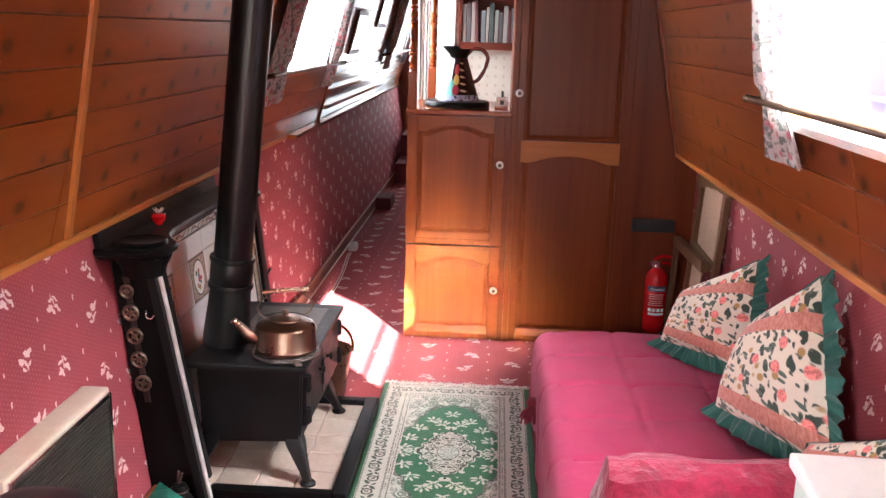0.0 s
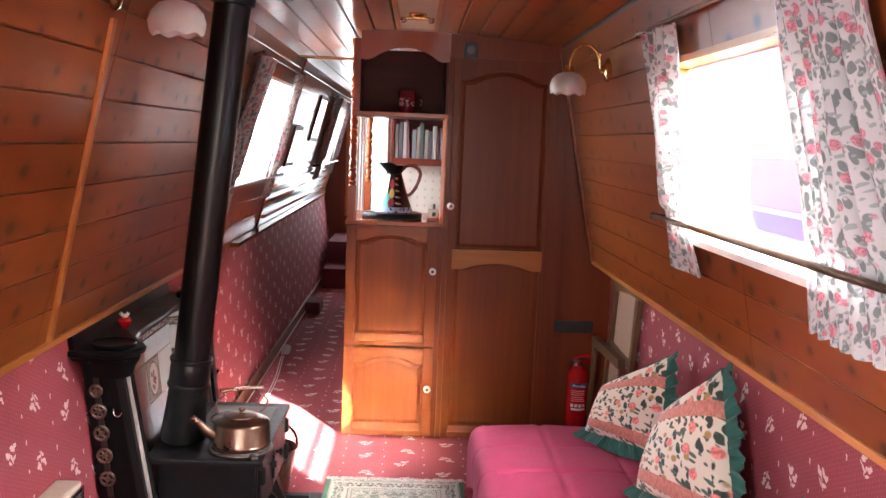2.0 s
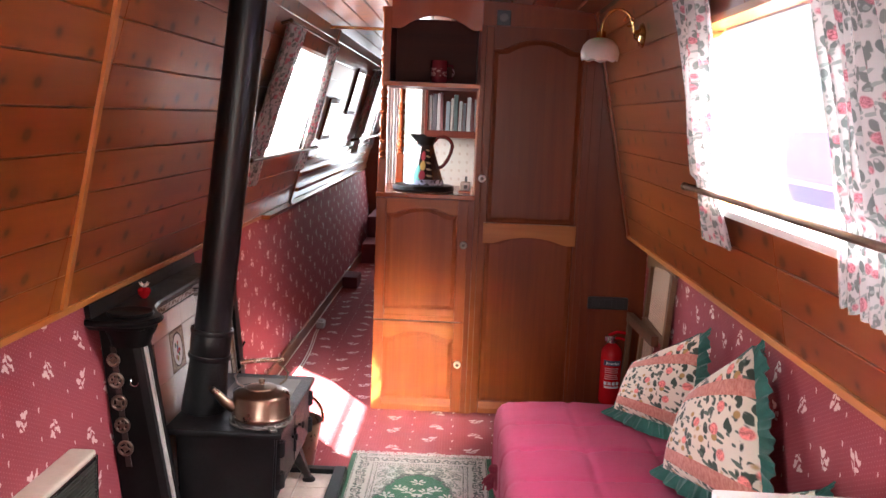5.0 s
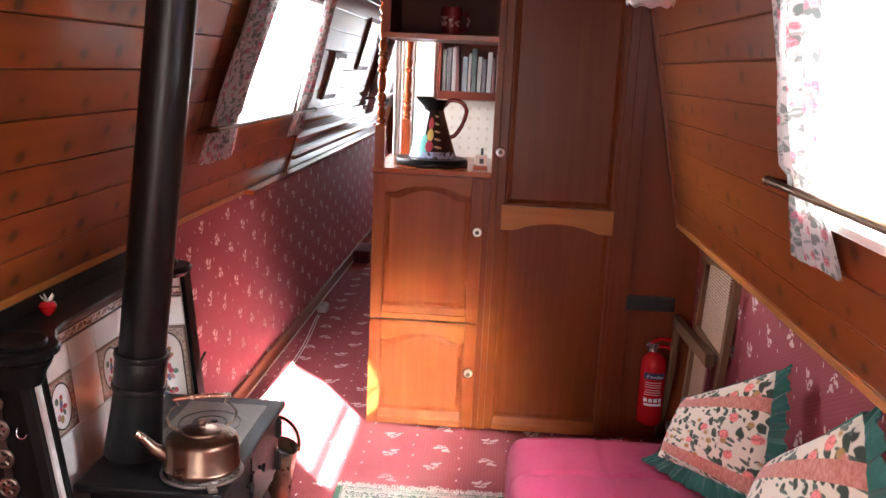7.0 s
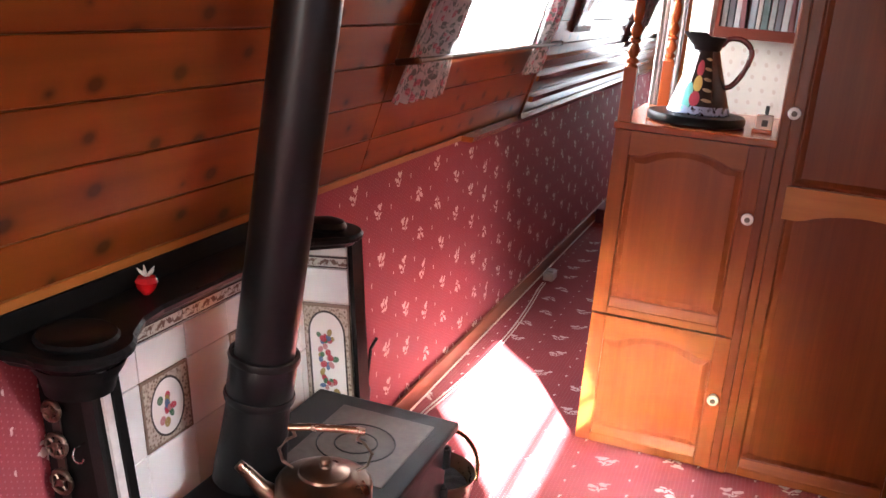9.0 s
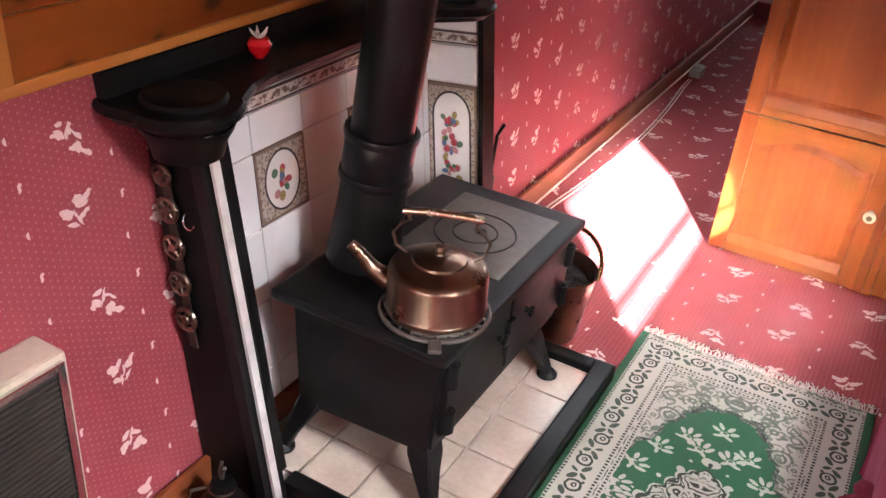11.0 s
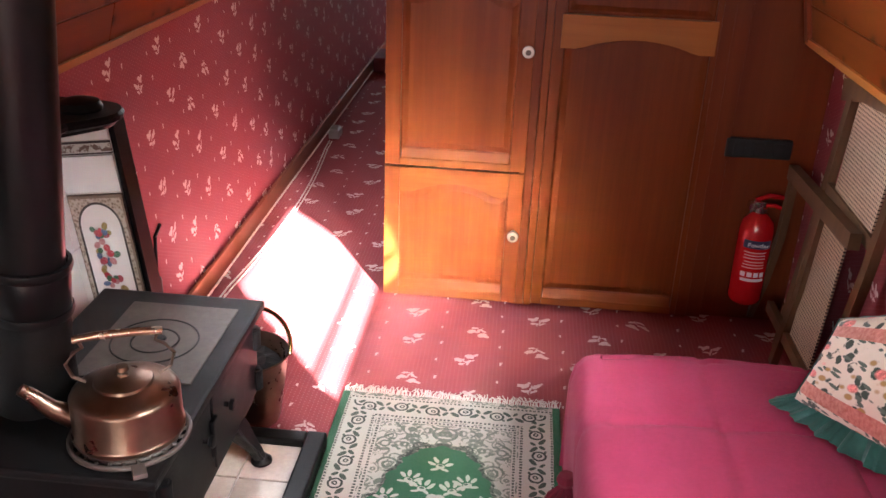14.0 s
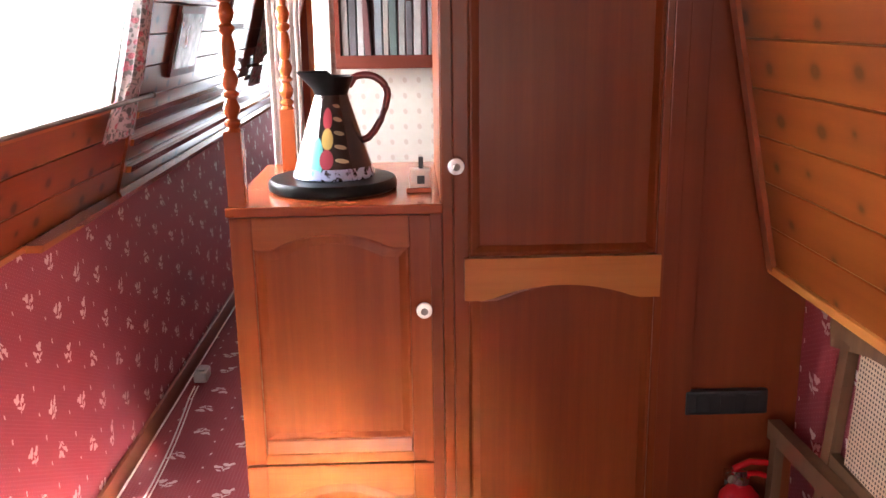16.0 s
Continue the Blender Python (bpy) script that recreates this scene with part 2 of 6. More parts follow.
BLACK_IRON = plain("black_stove_iron", (0.005, 0.005, 0.0052), (0.014, 0.0138, 0.014), 0.42, 0.1, 0, 8, 120, 0.0012, 0.0, 0.30)
BLACK_GLOSS = plain("black_enamel", (0.005, 0.005, 0.005), (0.009, 0.009, 0.009), 0.32, 0.0, 0.0, 8, 80, 0.0004, 0.0, 0.13)
BLACK_PIPE = plain("black_flue", (0.006, 0.006, 0.007), (0.012, 0.012, 0.013), 0.32, 0.2, 0, 6, 90, 0.0004)
GREY_PLATE = plain("grey_hotplate", (0.085, 0.070, 0.060), (0.17, 0.145, 0.125), 0.42, 0.35, 0, 9, 70, 0.0004)
COPPER = plain("tarnished_copper", (0.18, 0.112, 0.075), (0.27, 0.175, 0.122), 0.30, 1.0, 0, 9, 40, 0.0001)
BRASS = plain("polished_brass", (0.55, 0.37, 0.12), (0.78, 0.56, 0.22), 0.2, 1.0, 0, 20, 120, 0.0002)
DULL_BRASS = plain("dull_brass", (0.15, 0.11, 0.08), (0.30, 0.24, 0.19), 0.32, 1.0, 0, 20, 120, 0.0004)
CHROME = plain("chrome", (0.62, 0.62, 0.62), (0.75, 0.75, 0.75), 0.15, 1.0, 0, 20, 100, 0.0001)
WHITE_TILE = plain("white_glazed_tile", (0.84, 0.84, 0.82), (0.89, 0.89, 0.87), 0.12, 0, 0.25, 4, 30, 0.0002)
HEARTH_TILE = plain("beige_hearth_tile", (0.44, 0.34, 0.27), (0.62, 0.52, 0.43), 0.35, 0, 0.1, 12, 70, 0.0005)
GROUT = plain("grout", (0.68, 0.63, 0.58), (0.78, 0.73, 0.68), 0.9)
WHITE_PAINT = plain("white_paint", (0.72, 0.72, 0.69), (0.82, 0.82, 0.79), 0.35, 0, 0.1, 3, 40, 0.0003)
MINT_PAINT = plain("mint_paint", (0.42, 0.62, 0.55), (0.5, 0.7, 0.62), 0.4)
MAGENTA = plain("magenta_paint", (0.42, 0.02, 0.11), (0.5, 0.03, 0.15), 0.4)
CREAM_METAL = plain("cream_painted_metal", (0.50, 0.42, 0.32), (0.62, 0.54, 0.43), 0.4, 0, 0, 6, 60)
DARK_GRILLE = plain("dark_grille", (0.035, 0.035, 0.037), (0.06, 0.06, 0.06), 0.4, 0.6)
RED_PAINT = plain("red_gloss_paint", (0.42, 0.006, 0.010), (0.5, 0.010, 0.014), 0.22, 0, 0.4)
DARK_PLASTIC = plain("black_plastic", (0.006, 0.006, 0.007), (0.012, 0.012, 0.012), 0.4)
GREY_PLASTIC = plain("grey_plastic", (0.28, 0.26, 0.24), (0.36, 0.34, 0.32), 0.5)
WHITE_PLASTIC = plain("white_plastic", (0.6, 0.55, 0.48), (0.7, 0.66, 0.6), 0.4)
PAPER_WHITE = plain("white_card", (0.72, 0.74, 0.8), (0.8, 0.82, 0.86), 0.7)
STEEL_SHELL = plain("painted_steel_shell", (0.10, 0.10, 0.09), (0.14, 0.13, 0.12), 0.6)
CREAM_PANEL = plain("pale_ceiling_panel", (0.40, 0.26, 0.16), (0.47, 0.32, 0.20), 0.5, 0, 0.1)
PORCELAIN = plain("white_porcelain", (0.74, 0.72, 0.68), (0.82, 0.8, 0.77), 0.15, 0, 0.4)
GREEN_VELVET = plain("green_velvet", (0.005, 0.065, 0.048), (0.022, 0.19, 0.135), 0.75, 0, 0, 16, 70, 0.004, 0.0, 0.25)
BLACK_LEATHER = plain("black_leather", (0.010, 0.012, 0.014), (0.022, 0.024, 0.028), 0.36, 0, 0, 9, 60, 0.0015)
STEP_CARPET = plain("plum_carpet", (0.09, 0.016, 0.022), (0.13, 0.024, 0.032), 0.95, 0, 0, 5, 300, 0.001)

# ---------------------------------------------------------------- building blocks


def thing(name, label, category, at=(0, 0, 0), turn=0.0, group="", kind=""):
    ob = new(name)
    ob.matrix_world = pose(*at, 0, 0, turn)
    return tagged(ob, label, category, group, kind)


def part(name, bm, material, parent=None, label="", smooth=False):
    me = bpy.data.meshes.new(name)
    bmesh.ops.recalc_face_normals(bm, faces=bm.faces)
    bm.to_mesh(me)
    bm.free()
    me.materials.append(material)
    if smooth:
        me.polygons.foreach_set("use_smooth", [True] * len(me.polygons))
        me.set_sharp_from_angle(angle=radians(38))
    ob = new(name, me)
    if parent:
        ob.parent = parent
    return tagged(ob, label) if label else ob


def box(bm, x0, x1, y0, y1, z0, z1, bevel=0.0, m=None):
    ret = bmesh.ops.create_cube(bm, size=1)
    vs = ret["verts"]
    for v in vs:
        v.co = Vector(((x0 + x1) / 2 + v.co.x * (x1 - x0), (y0 + y1) / 2 + v.co.y * (y1 - y0), (z0 + z1) / 2 + v.co.z * (z1 - z0)))
    if bevel:
        es = list({e for v in vs for e in v.link_edges})
        out = bmesh.ops.bevel(bm, geom=es, offset=bevel, segments=2, affect="EDGES", profile=0.6)
        vs = list({v for f in out["faces"] for v in f.verts})
    if m is not None:
        bmesh.ops.transform(bm, matrix=m, verts=list({v for v in vs if v.is_valid}))
    return bm


def a_box(*b, bevel=0.0, m=None):
    bm = bmesh.new()
    return box(bm, *b, bevel=bevel, m=m)


def lathe(bm, profile, segs=24, m=Matrix(), close=False):
    """Turns a profile of (radius, height) round the z axis."""
    rings = []
    for r, z in profile:
        if r < 1e-5:
            rings.append([bm.verts.new(m @ Vector((0, 0, z)))])
        else:
            rings.append([bm.verts.new(m @ Vector((r * math.cos(a), r * math.sin(a), z))) for a in (2 * math.pi * i / segs for i in range(segs))])
    for a, b in zip(rings, rings[1:]):
        for i in range(segs):
            j = (i + 1) % segs
            q = [a[i % len(a)], a[j % len(a)], b[j % len(b)], b[i % len(b)]]
            q = list(dict.fromkeys(q))
            if len(q) > 2:
                bm.faces.new(q)
    return bm


def tube(bm, path, radius, segs=10, closed=False, taper=None):
    """A round bar along a path of points."""
    pts = [Vector(p) for p in path]
    n, rings = len(pts), []
    for i, p in enumerate(pts):
        d = (pts[(i + 1) % n] - pts[i - 1]) if closed else (pts[min(i + 1, n - 1)] - pts[max(i - 1, 0)])
        d.normalize()
        side = d.cross(Vector((0, 0, 1)) if abs(d.z) < 0.9 else Vector((0, 1, 0))).normalized()
        up = side.cross(d)
        r = radius * (taper[i] if taper else 1)
        rings.append([bm.verts.new(p + r * (math.cos(a) * side + math.sin(a) * up)) for a in (2 * math.pi * k / segs for k in range(segs))])
    for i in range(n if closed else n - 1):
        a, b = rings[i], rings[(i + 1) % n]
        for k in range(segs):
            bm.faces.new((a[k], a[(k + 1) % segs], b[(k + 1) % segs], b[k]))
    if not closed:
        bm.faces.new(rings[0]), bm.faces.new(rings[-1])
    return bm


def prism(bm, outline, y0, y1, m=Matrix()):
    """An outline of (x, z) drawn out from y0 to y1."""
    a = [bm.verts.new(m @ Vector((x, y0, z))) for x, z in outline]
    b = [bm.verts.new(m @ Vector((x, y1, z))) for x, z in outline]
    bm.faces.new(a), bm.faces.new(b[::-1])
    for i in range(len(a)):
        j = (i + 1) % len(a)
        bm.faces.new((a[j], a[i], b[i], b[j]))
    return bm


def slab(bm, side, y0, y1, z0, z1, inner, outer):
    """A block in the leaning cabin side, from inner to outer metres behind its face."""
    vs = []
    for y in (y0, y1):
        for z, d in ((z0, inner), (z1, inner), (z1, outer), (z0, outer)):
            vs.append(bm.verts.new((side_x(side, z) + side * d, y, z)))
    a, b = vs[:4], vs[4:]
    bm.faces.new(a), bm.faces.new(b[::-1])
    for i in range(4):
        bm.faces.new((a[i], b[i], b[(i + 1) % 4], a[(i + 1) % 4]))
    return bm


def structure(name, bm, material, label, category, smooth=False):
    return tagged(part(name, bm, material, None, label, smooth), label, category, kind="structure")


# ---------------------------------------------------------------- shell
structure("ground", a_box(-60, 60, -60, 60, -0.75, -0.7), plain("muddy_water", (0.05, 0.055, 0.045), (0.08, 0.085, 0.07), 0.25, 0, 0, 0.3, 3), "still canal water round the boat", "water")
floor = structure("floor", a_box(XL - 0.05, XR + 0.02, YB, YE, -0.06, 0.0), CARPET, "crimson carpet with small pale sprigs", "carpet")
bm = bmesh.new()
prism(bm, [(XL, 0), (hull_x(ZL + 0.01), ZL + 0.01), (hull_x(ZL) - 0.07, ZL + 0.01), (XL - 0.07, 0)], YB, YE)
wall_left = structure("wall_left", bm, PAPER, "crimson sprigged covering on the hull side", "wall")
wall_right = structure("wall_right", a_box(XR, XR + 0.06, YB, YE, 0, ZR + 0.01), PAPER, "crimson sprigged covering on the hull side", "wall")
structure("floor_ledge", a_box(PR + 0.012, XR + 0.06, YB, YE, ZR + 0.012, ZR + 0.05), STEEL_SHELL, "steel gunwale behind the pine lining", "wall")

# cabin sides: a steel shell with real openings
shells = {}
for side, name in ((-1, "wall_upper_left"), (1, "wall_upper_right")):
    bm = bmesh.new()
    mine = sorted([w for w in WINDOWS if w[0] == side], key=lambda w: w[1])
    z0, z1 = mine[0][3], mine[0][4]
    slab(bm, side, YB, YE, row_z(side, 0), z0, 0.014, 0.06)
    slab(bm, side, YB, YE, z1, TZ + 0.1, 0.014, 0.06)
    edges = [YB] + [v for w in mine for v in w[1:3]] + [YE]
    for a, b in zip(edges[::2], edges[1::2]):
        slab(bm, side, a, b, z0, z1, 0.014, 0.06)
    shells[side] = structure(name, bm, STEEL_SHELL, "leaning cabin side lined with varnished pine boards", "wall")

# ceiling of boards that run fore and aft, in one mesh
bm = bmesh.new()
xs = np.linspace(-0.815, 0.605, 15)
joint = random.Random(4)


def roof_z(x):
    return TZ + 0.045 - 0.045 * ((x - MID) / 0.7) ** 2


for a, b in zip(xs, xs[1:]):
    cuts = [YB] + sorted(joint.uniform(YB + 1, YE - 1) for _ in range(3)) + [YE]
    for c, d in zip(cuts, cuts[1:]):
        g = 0.0025
        o = [(a + g, roof_z(a) + 0.006), (a + g + 0.004, roof_z(a)), (b - g - 0.004, roof_z(b)), (b - g, roof_z(b) + 0.006), (b, roof_z(b) + 0.03), (a, roof_z(a) + 0.03)]
        prism(bm, o, c + 0.0015, d - 0.0015)
prism(bm, [(-0.95, TZ + 0.075), (0.75, TZ + 0.075), (0.75, TZ + 0.14), (-0.95, TZ + 0.14)], YB, YE)
structure("ceiling", bm, PINE_CEIL, "varnished pine board ceiling with a slight camber", "ceiling")

# ends of the cabin
bm = bmesh.new()
# unseen stern door opening, added so light reaches the cabin from behind
DX0, DX1, DZ0, DZ1 = -0.50, 0.40, 0.55, 1.85
for b in ((-1.15, DX0, 0.0, TZ + 0.15), (DX1, 1.05, 0.0, TZ + 0.15), (DX0, DX1, -0.06, DZ0), (DX0, DX1, DZ1, TZ + 0.15)):
    box(bm, b[0], b[1], YB - 0.06, YB, b[2], b[3])
structure("wall_stern", bm, PINE_CEIL, "unseen pine end bulkhead, its glazed doors added for fill light", "wall")
for k, (a, b) in enumerate(((DX0, -0.06), (-0.04, DX1))):
    door = new("door_%d" % (k + 1))
    tagged(door, "unseen glazed door added to let in fill light", "door", kind="structure")
    for x0, x1, z0, z1 in ((a, a + 0.05, DZ0, DZ1), (b - 0.05, b, DZ0, DZ1), (a + 0.05, b - 0.05, DZ0, DZ0 + 0.06), (a + 0.05, b - 0.05, DZ1 - 0.06, DZ1)):
        part("frame", a_box(x0, x1, YB - 0.045, YB - 0.01, z0, z1), PINE_TRIM, door)
# fill lamp set in the added stern doors
window_light((-0.05, YB - 0.08, 1.2), (-0.05, YB + 2.0, 0.75), 0.86, 1.2, 0.7)
bm = bmesh.new()
BX0, BX1, BZ0, BZ1 = -0.88, -0.36, 0.62, 1.86
for b in ((-1.15, BX0, -0.06, TZ + 0.15), (BX1, 1.05, -0.06, TZ + 0.15), (BX0, BX1, -0.06, BZ0), (BX0, BX1, BZ1, TZ + 0.15)):
    box(bm, b[0], b[1], YE, YE + 0.06, b[2], b[3])
structure("wall_bow", bm, MAHOGANY, "dark far end bulkhead with a bright glazed door", "wall")
door = new("door_3")
tagged(door, "glazed door at the far end of the passage", "door", kind="structure")
for x0, x1, z0, z1 in ((BX0, BX0 + 0.05, BZ0, BZ1), (BX1 - 0.05, BX1, BZ0, BZ1), (BX0 + 0.05, BX1 - 0.05, BZ0, BZ0 + 0.06), (BX0 + 0.05, BX1 - 0.05, BZ1 - 0.06, BZ1)):
    part("frame", a_box(x0, x1, YE + 0.01, YE + 0.045, z0, z1), PINE_TRIM, door)
window_light(((BX0 + BX1) / 2, YE + 0.10, 1.25), ((BX0 + BX1) / 2, YE - 2.0, 1.15), 0.42, 1.1, 0.7)

# skirting and the trims under the pine
structure("baseboard_left", a_box(XL, XL + 0.014, YB, YE, 0, 0.085, bevel=0.003), SKIRT, "brown wooden skirting board", "baseboard")
structure("baseboard_right", a_box(XR - 0.014, XR, YB, BULK, 0, 0.085, bevel=0.003), SKIRT, "brown wooden skirting board", "baseboard")
for side, name in ((-1, "trim_left"), (1, "trim_right")):
    bm = bmesh.new()
    x = PL if side < 0 else PR
    box(bm, min(x - side * 0.012, x + side * 0.11), max(x - side * 0.012, x + side * 0.11), YB, YE if side < 0 else BULK, row_z(side, 0) - 0.008, row_z(side, 0) + 0.012, bevel=0.003)
    structure(name, bm, PINE_TRIM, "pale pine edging under the boards", "trim")

# pale panel down the middle of the ceiling
bm = bmesh.new()
box(bm, MID - 0.075, MID + 0.075, YB, 3.05, TZ + 0.012, TZ + 0.05, bevel=0.003)
panel = structure("trim_ceiling_panel", bm, CREAM_PANEL, "pale cover panel along the middle of the ceiling", "ceiling panel")
for k, x in enumerate((-0.085, 0.085)):
    part("bead", a_box(MID + x - 0.01, MID + x + 0.01, YB, 3.06, TZ + 0.006, TZ + 0.05, bevel=0.003), PINE_TRIM, panel)

# ---------------------------------------------------------------- windows
GLASS = Mat("window_glass", 0.0)
GLASS.b.inputs["Transmission Weight"].default_value = 1.0
GLASS.b.inputs["IOR"].default_value = 1.1
GLASS.color((0.98, 0.98, 0.98))
for k, (side, y0, y1, z0, z1) in enumerate(WINDOWS):
    win = new("window_%d" % (k + 1))
    tagged(win, "wide cabin window in a varnished wooden reveal", "window", kind="structure")
    bm = bmesh.new()
    t = 0.018
    slab(bm, side, y0, y0 + t, z0, z1, -0.012, 0.075)
    part("jamb", bm, PINE_TRIM if side > 0 else WHITE_PAINT, win)
    bm = bmesh.new()
    slab(bm, side, y1 - t, y1, z0, z1, -0.012, 0.075)
    part("jamb", bm, PINE_TRIM if side > 0 else WHITE_PAINT, win)
    bm = bmesh.new()
    slab(bm, side, y0 + t, y1 - t, z1 - t, z1, -0.012, 0.075)
    part("head", bm, PINE_TRIM if side > 0 else WHITE_PAINT, win)
    bm = bmesh.new()
    slab(bm, side, y0 - 0.02, y1 + 0.02, z0 - 0.012, z0 + 0.008, -0.03, 0.075)
    part("sill", bm, WHITE_PAINT if side > 0 else PINE_TRIM, win, "pale window sill")
    bm = bmesh.new()
    slab(bm, side, y0 + t, y1 - t, z0 + 0.008, z1 - t, 0.058, 0.062)
    pane = part("pane", bm, GLASS.m, win)
    pane.visible_shadow = False
    cy, cz = (y0 + y1) / 2, (z0 + z1) / 2
    xx = side_x(side, cz) + side * 0.09
    if side > 0:  # open sky over the roof of the next boat
        window_light((xx + 0.42, cy, 2.12), (xx - 0.6, cy + 1.2, 1.25), (y1 - y0) * 0.9, 0.3, 6.0)
    else:
        # y0 < 0 is the added rear window, whose lamp brightens the starboard side
        window_light((xx, cy, cz), (xx + 1, cy, cz - (1.5 if y0 < 0 else 0.3)), (y1 - y0) * 0.9, (z1 - z0) * 0.9, 0.8 if y0 > 5 else (1.6 if y0 > 0 else 5.0))

# outside: glowing planes stand in for bright outdoor light, and the boat moored alongside
glow = bpy.data.materials.new("glowing_backdrop")
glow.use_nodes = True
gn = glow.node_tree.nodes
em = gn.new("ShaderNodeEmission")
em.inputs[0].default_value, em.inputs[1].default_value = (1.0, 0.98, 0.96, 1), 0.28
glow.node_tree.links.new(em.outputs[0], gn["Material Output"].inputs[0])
# weaker emission to starboard, still white through the pane
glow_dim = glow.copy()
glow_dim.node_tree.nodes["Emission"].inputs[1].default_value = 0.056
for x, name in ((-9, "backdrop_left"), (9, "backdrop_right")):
    structure(name, a_box(x - 0.05, x + 0.05, -30, 40, -0.7, 6.0), glow if x < 0 else glow_dim, "glowing backdrop for the burnt-out brightness outside the windows", "backdrop")

# ---------------------------------------------------------------- cupboards at the bulkhead


def arch_z(t, zs, rise):
    """The underside of a cathedral-arched rail, t from 0 to 1 across."""
    if t < 0.13 or t > 0.87:
        return zs
    return zs + rise * math.sin(math.pi * (t - 0.13) / 0.74) ** 0.75


def arched_top(bm, x0, x1, z1, zs, rise, y0, y1):
    n = 20
    pts = [(x0 + (x1 - x0) * i / n, arch_z(i / n, zs, rise)) for i in range(n + 1)]
    for (xa, za), (xb, zb) in zip(pts, pts[1:]):
        prism(bm, [(xa, za), (xb, zb), (xb, z1), (xa, z1)], y0, y1)
    bmesh.ops.remove_doubles(bm, verts=bm.verts, dist=1e-5)
    return bm


def raised_panel(x0, x1, z0, zs, rise, y):
    """A fielded panel with an arched head: bevelled edge, flat field."""
    bm = bmesh.new()
    n, rings = 20, []
    for inset, yy in ((0.0, y + 0.008), (0.004, y + 0.0105), (0.008, y + 0.0105), (0.024, y + 0.005), (0.028, y + 0.005)):
        a, b, c = x0 + inset, x1 - inset, z0 + inset
        top = [(a + (b - a) * i / n, arch_z(i / n, zs, rise) - inset) for i in range(n + 1)]
        rings.append([bm.verts.new((px, yy, pz)) for px, pz in [(a, c)] + top + [(b, c)]])
    for p, q in zip(rings, rings[1:]):
        for i in range(len(p)):
            j = (i + 1) % len(p)
            bm.faces.new((p[i], p[j], q[j], q[i]))
    bm.faces.new(rings[-1])
    return bm


def knob(parent, x, y, z):
    bm = bmesh.new()
    lathe(bm, [(0.011, 0), (0.009, 0.008), (0.008, 0.014), (0.015, 0.018), (0.019, 0.026), (0.018, 0.034), (0.011, 0.040), (0, 0.041)], 20, Matrix.Translation((x, y, z)) @ pose(0, 0, 0, 90))
    k = part("knob", bm, PORCELAIN, parent, "white porcelain knob with a metal rose", True)
    bm = bmesh.new()
    lathe(bm, [(0.009, 0.0), (0.007, 0.003), (0, 0.004)], 8, Matrix.Translation((x, y - 0.0405, z)) @ pose(0, 0, 0, 90))
    part("rose", bm, GREY_PLATE, k)


def chamfered(x0, x1, y, z0, z1):
    """A bottom rail whose upper edge slopes back to the panel."""
    bm = bmesh.new()
    h = min(0.032, (z1 - z0) * 0.6)
    o = [(y + 0.0005, z0), (y + 0.0005, z1 - h), (y + 0.003, z1 - h + 0.003), (y + 0.012, z1), (y + 0.013, z0)]
    a = [bm.verts.new((x0 + 0.004 * (k in (2, 3)), yy, zz)) for k, (yy, zz) in enumerate(o)]
    b = [bm.verts.new((x1 - 0.004 * (k in (2, 3)), yy, zz)) for k, (yy, zz) in enumerate(o)]
    bm.faces.new(a), bm.faces.new(b[::-1])
    for i in range(5):
        bm.faces.new((a[i], b[i], b[(i + 1) % 5], a[(i + 1) % 5]))
    return bm


def arched_door(parent, x0, x1, z0, z1, y, stile=0.05, top=0.06, foot=0.06, rise=0.03, knob_at=None, panel_mat=None):
    """A frame-and-panel door, its face at y, 2 cm thick."""
    d = part("door", a_box(x0, x1, y + 0.0125, y + 0.022, z0, z1), OAK, parent, "warm oak door with an arched panel")
    part("stile", a_box(x0, x0 + stile, y, y + 0.013, z0, z1, bevel=0.003), OAK, d)
    part("stile", a_box(x1 - stile, x1, y, y + 0.013, z0, z1, bevel=0.003), OAK, d)
    part("bottom_rail", chamfered(x0 + stile, x1 - stile, y, z0, z0 + foot), OAK_ACROSS, d)
    bm = bmesh.new()
    arched_top(bm, x0 + stile, x1 - stile, z1, z1 - top, rise, y + 0.0005, y + 0.013)
    part("top_rail", bm, OAK_ACROSS, d)
    part("panel", raised_panel(x0 + stile, x1 - stile, z0 + foot, z1 - top, rise, y), panel_mat or OAK, d)
    if knob_at:
        knob(d, knob_at[0], y, knob_at[1])
    return d


low = thing("cupboard", "waist-high oak cupboard with two arched doors and porcelain knobs", "cupboard")
part("carcass", a_box(-0.418, 0.06, BULK + 0.024, 4.02, 0.0, 1.088), OAK, low)
part("top", a_box(-0.425, 0.064, BULK - 0.004, 4.03, 1.088, 1.11, bevel=0.004), RED_STAIN, low, "glossy red-brown top")
part("post_strip", a_box(0.016, 0.062, BULK + 0.004, BULK + 0.024, 0.0, 1.088, bevel=0.002), MAHOGANY, low)
arched_door(low, -0.418, 0.036, 0.476, 1.086, BULK, 0.05, 0.075, 0.055, 0.035, (0.018, 0.868))
arched_door(low, -0.418, 0.036, 0.006, 0.470, BULK, 0.05, 0.085, 0.06, 0.035, (0.012, 0.263))

